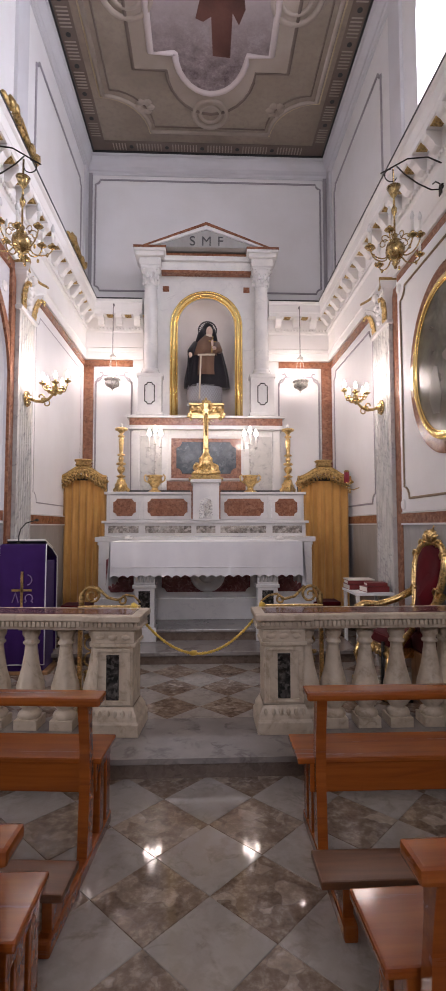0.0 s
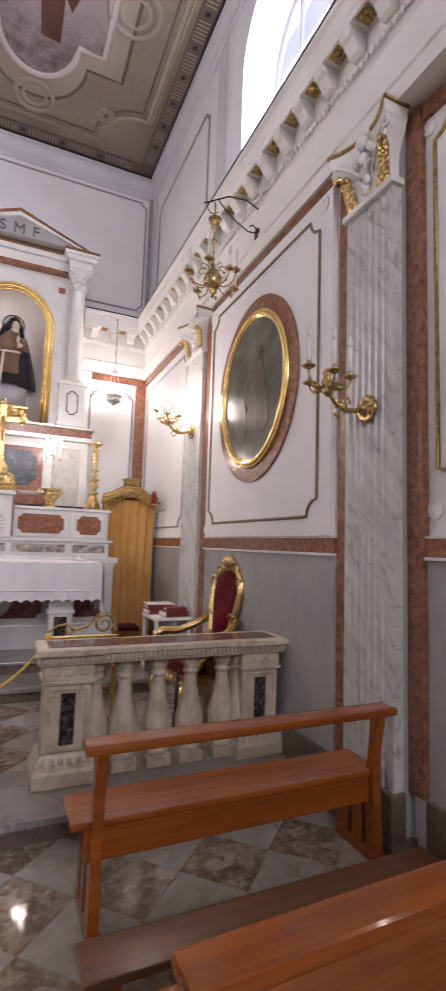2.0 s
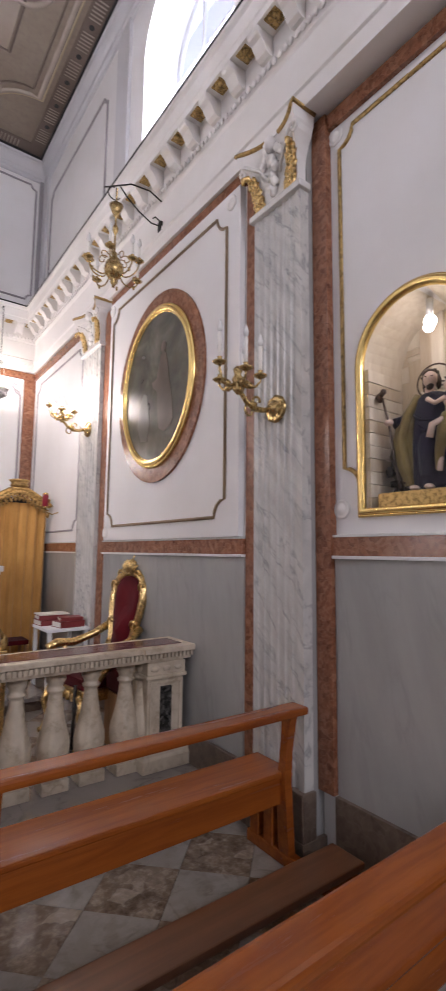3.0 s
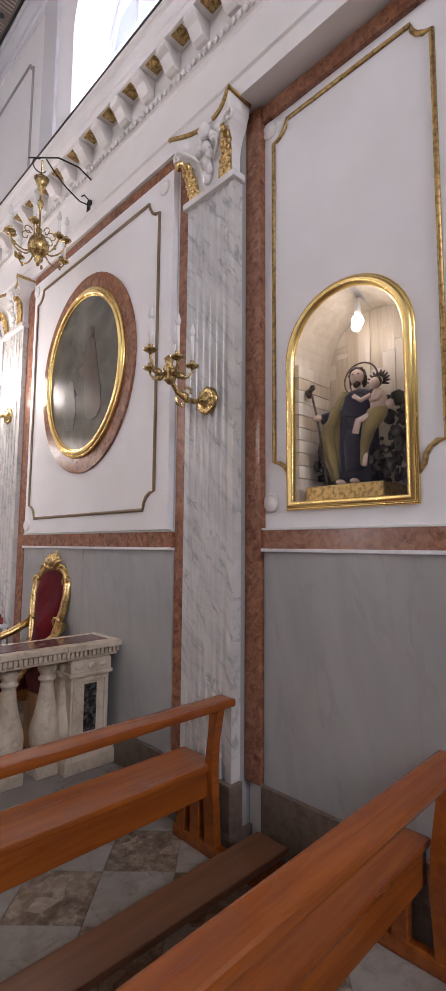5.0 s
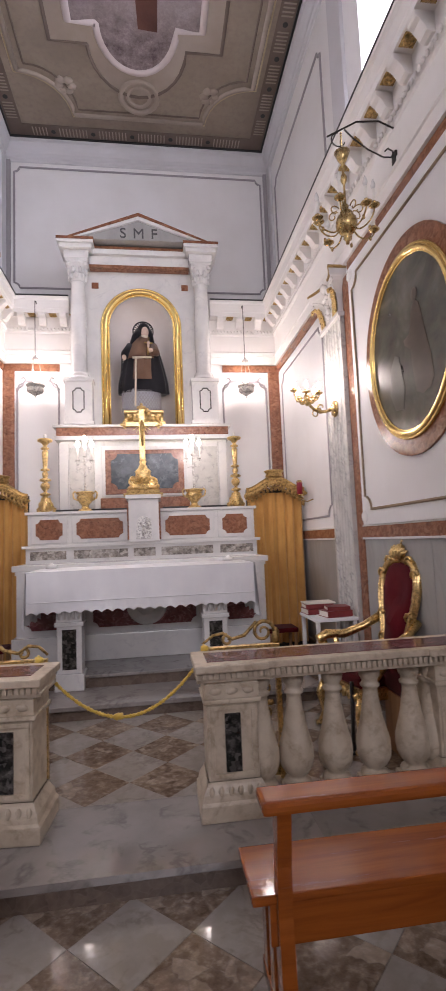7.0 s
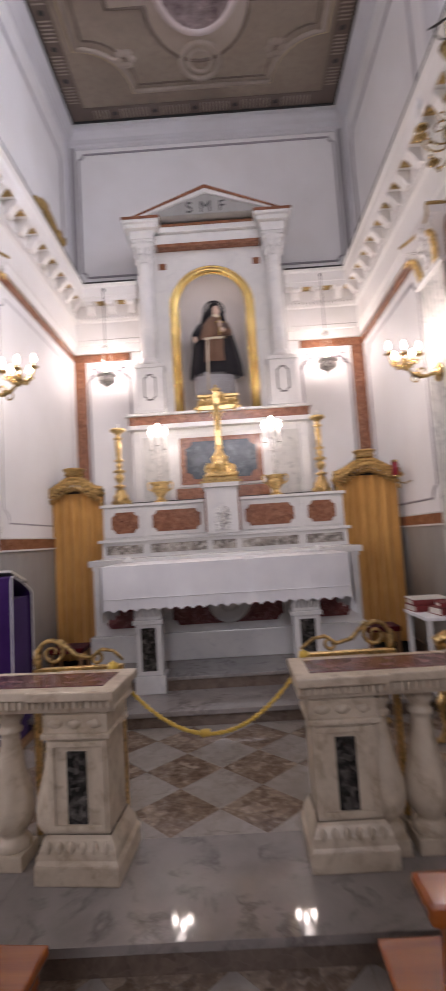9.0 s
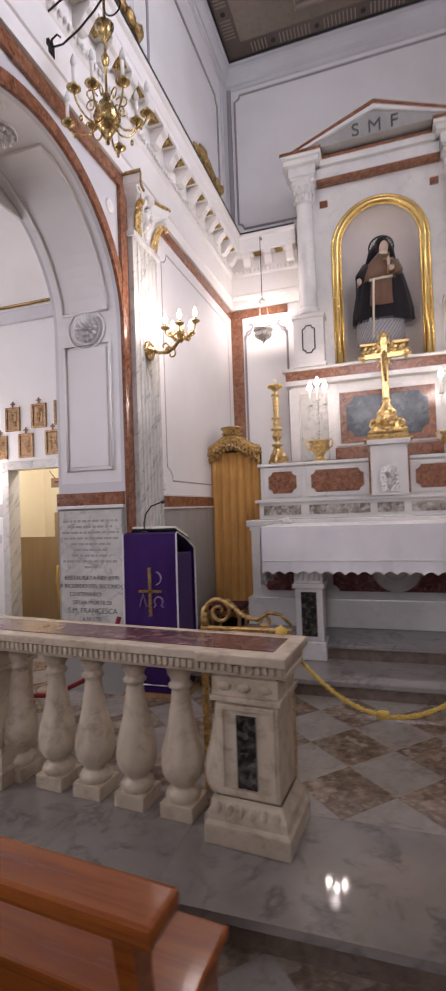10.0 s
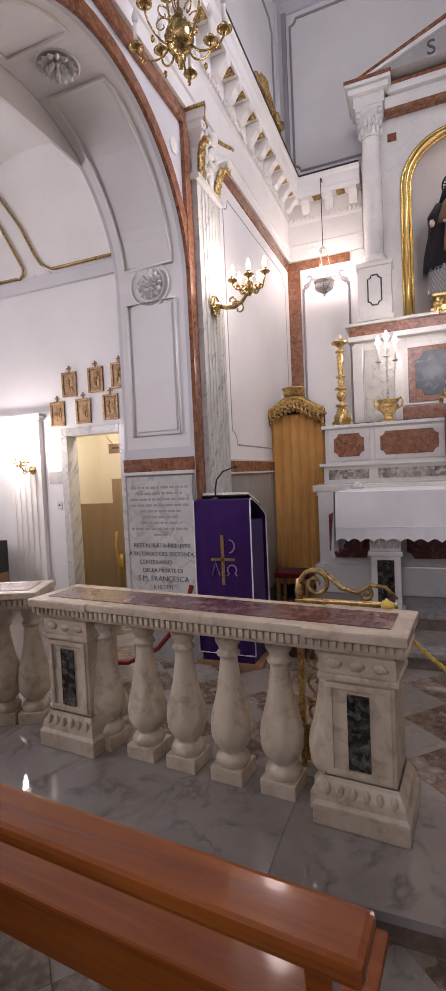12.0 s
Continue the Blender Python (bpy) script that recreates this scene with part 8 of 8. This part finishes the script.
# small framed reliefs with crosses
ICON = metal("copper_relief", (0.34, 0.22, 0.12), 0.45, 0.5)
for k, (x_, z_) in enumerate(((-3.91, 2.64), (-3.56, 2.655), (-3.26, 2.67), (-4.09, 2.33), (-3.74, 2.335), (-3.385, 2.35))):
    t = thing("icon_frame", (x_, SY_, z_), "small brown-framed bronze relief topped by a cross", "framed relief", "station reliefs")
    t.scale = (1.3, 1.0, 1.22)
    part("frame", boxes((-0.075, 0.075, -0.02, 0.0, -0.11, -0.09), (-0.075, 0.075, -0.02, 0.0, 0.09, 0.11), (-0.075, -0.055, -0.02, 0.0, -0.09, 0.09), (0.055, 0.075, -0.02, 0.0, -0.09, 0.09), bev=0.003), ICON, t, "dull bronze-brown frame")
    part("mount", boxes((-0.056, 0.056, -0.008, 0.0, -0.09, 0.09)), BROWNW, t)
    bm = boxes((-0.04, 0.04, -0.013, -0.008, -0.07, 0.07), bev=0.002)
    for q in range(5):
        blob(bm, (random.uniform(-0.025, 0.025), -0.013, random.uniform(-0.045, 0.045)), (0.014, 0.006, 0.024), 6, 5)
    part("relief", bm, ICON, t, "bronze relief")
    part("cross", boxes((-0.006, 0.006, -0.014, -0.004, 0.11, 0.165), (-0.022, 0.022, -0.014, -0.004, 0.135, 0.147)), BROWNW, t)
# things on the aisle floor: red rope on a stand, dark bench end
ar = thing("rope_barrier", (-2.62, 4.55, DAIS), "dark red rope with a white foot near the arch", "barrier")
part("foot", lathe(bmesh.new(), [(0.13, 0.0), (0.13, 0.06), (0.09, 0.09), (0.08, 0.16), (0.0, 0.16)], 20), CARRARA, ar, "white round foot")
part("band", lathe(bmesh.new(), [(0.133, 0.02), (0.133, 0.045)], 20), REDROPE, ar)
part("rope", tube(bmesh.new(), [(0.05, 0, 0.10), (0.25, 0.1, 0.08), (0.45, 0.2, 0.17), (0.62, 0.3, 0.38), (0.68, 0.35, 0.62)], 0.018, 8), REDROPE, ar)
bn = thing("dark_cabinet", (-4.95, 5.4, DAIS - 0.135), "dark low cabinet with a red side panel", "cabinet")
part("body", boxes((-0.35, 0.30, -0.3, 0.4, 0.0, 0.95), bev=0.01), BLACK, bn)
part("side_panel", boxes((0.30, 0.315, -0.28, 0.38, 0.04, 0.6), bev=0.003), BROWNW, bn)
# gilded ornament standing on the left cornice
orn = thing("gilded_ornament", (XL + 0.24, 6.6, 5.215), "carved gilded ornament standing on the cornice", "ornament")
bm = bmesh.new()
for k in range(9):
    blob(bm, (0.03 * math.sin(k), -0.36 + 0.09 * k, 0.05 + 0.07 * math.sin(math.pi * k / 8)), (0.035, 0.07, 0.055), 8, 6, 0.6, k)
tube(bm, [(0, -0.42, 0.02), (0, -0.2, 0.11), (0, 0.0, 0.17), (0, 0.2, 0.12), (0, 0.42, 0.02)], 0.025, 6)
part("carving", bm, OLDGOLD, orn)
orn2 = copy_thing(orn, pose(XL + 0.24, 4.55, 5.215))

# ---- floor tiles, laid diagonally ----


def tile_mesh(name, d, mat, th=0.022):
    bm = bmesh.new()
    h = d / 2 - 0.0012
    e = 0.0025
    lo = [bm.verts.new((h * c, h * s, -th)) for c, s in ((1, 0), (0, 1), (-1, 0), (0, -1))]
    md = [bm.verts.new((h * c, h * s, -e)) for c, s in ((1, 0), (0, 1), (-1, 0), (0, -1))]
    hi = [bm.verts.new(((h - e) * c, (h - e) * s, 0)) for c, s in ((1, 0), (0, 1), (-1, 0), (0, -1))]
    for a, c in ((lo, md), (md, hi)):
        for i in range(4):
            bm.faces.new((a[i], a[(i + 1) % 4], c[(i + 1) % 4], c[i]))
    bm.faces.new(hi)
    me = bpy.data.meshes.new(name)
    bm.to_mesh(me)
    bm.free()
    me.materials.append(mat)
    return me


DG, DD = 0.505, 0.480        # diagonals of the nave tiles and of the sanctuary tiles
TILES = {d: (tile_mesh("tile_white", d, FLOORW, 0.011), tile_mesh("tile_brown", d, FLOORB, 0.011)) for d in (DG, DD)}


def clip_tile(name, d, mat, cx, cy, lo, hi, th=0.011):
    """A tile cut off where it would run under the border slab."""
    pts = [(cx + d / 2 - 0.0012, cy), (cx, cy + d / 2 - 0.0012), (cx - d / 2 + 0.0012, cy), (cx, cy - d / 2 + 0.0012)]
    for axis, val, keep in ((1, lo, 1), (1, hi, -1)):
        out = []
        for i in range(len(pts)):
            p, q = pts[i], pts[(i + 1) % len(pts)]
            ip, iq = keep * (p[axis] - val) >= 0, keep * (q[axis] - val) >= 0
            if ip:
                out.append(p)
            if ip != iq:
                f = (val - p[axis]) / (q[axis] - p[axis])
                out.append((p[0] + f * (q[0] - p[0]), p[1] + f * (q[1] - p[1])))
        pts = out
        if len(pts) < 3:
            return None
    bm = bmesh.new()
    prism(bm, [(x_ - cx, y_ - cy) for x_, y_ in pts], "z", -th, 0.0)
    return bm


def pave(parent, x0, x1, ylo, yhi, ox, oy, z, d):
    i0 = int((x0 - ox) / (d / 2)) - 2
    for i in range(i0, int((x1 - ox) / (d / 2)) + 2):
        for j in range(int((ylo - oy) / (d / 2)) - 2, int((yhi - oy) / (d / 2)) + 3):
            if (i + j) % 2:
                continue
            cx_, cy_ = ox + i * d / 2, oy + j * d / 2
            if not (x0 - 0.1 < cx_ < x1 + 0.1) or cy_ + d / 2 < ylo + 0.02 or cy_ - d / 2 > yhi - 0.02:
                continue
            white = j % 2 == 0
            if cy_ - d / 2 >= ylo - 0.001 and cy_ + d / 2 <= yhi + 0.001:
                share("tile", TILES[d][0 if white else 1], parent, pose(cx_, cy_, z))
            else:
                bm = clip_tile("tile", d, None, cx_, cy_, ylo, yhi)
                if bm:
                    o = part("tile", bm, FLOORW if white else FLOORB, parent)
                    o.location = (cx_, cy_, z)


pave(nave_floor, XL - 0.6, 2.5, -0.35, 3.225, 0.085, 2.99, 0.0, DG)
pave(dais, -3.2, 2.3, 3.83, 7.4, 0.027, 4.305, DAIS, DD)
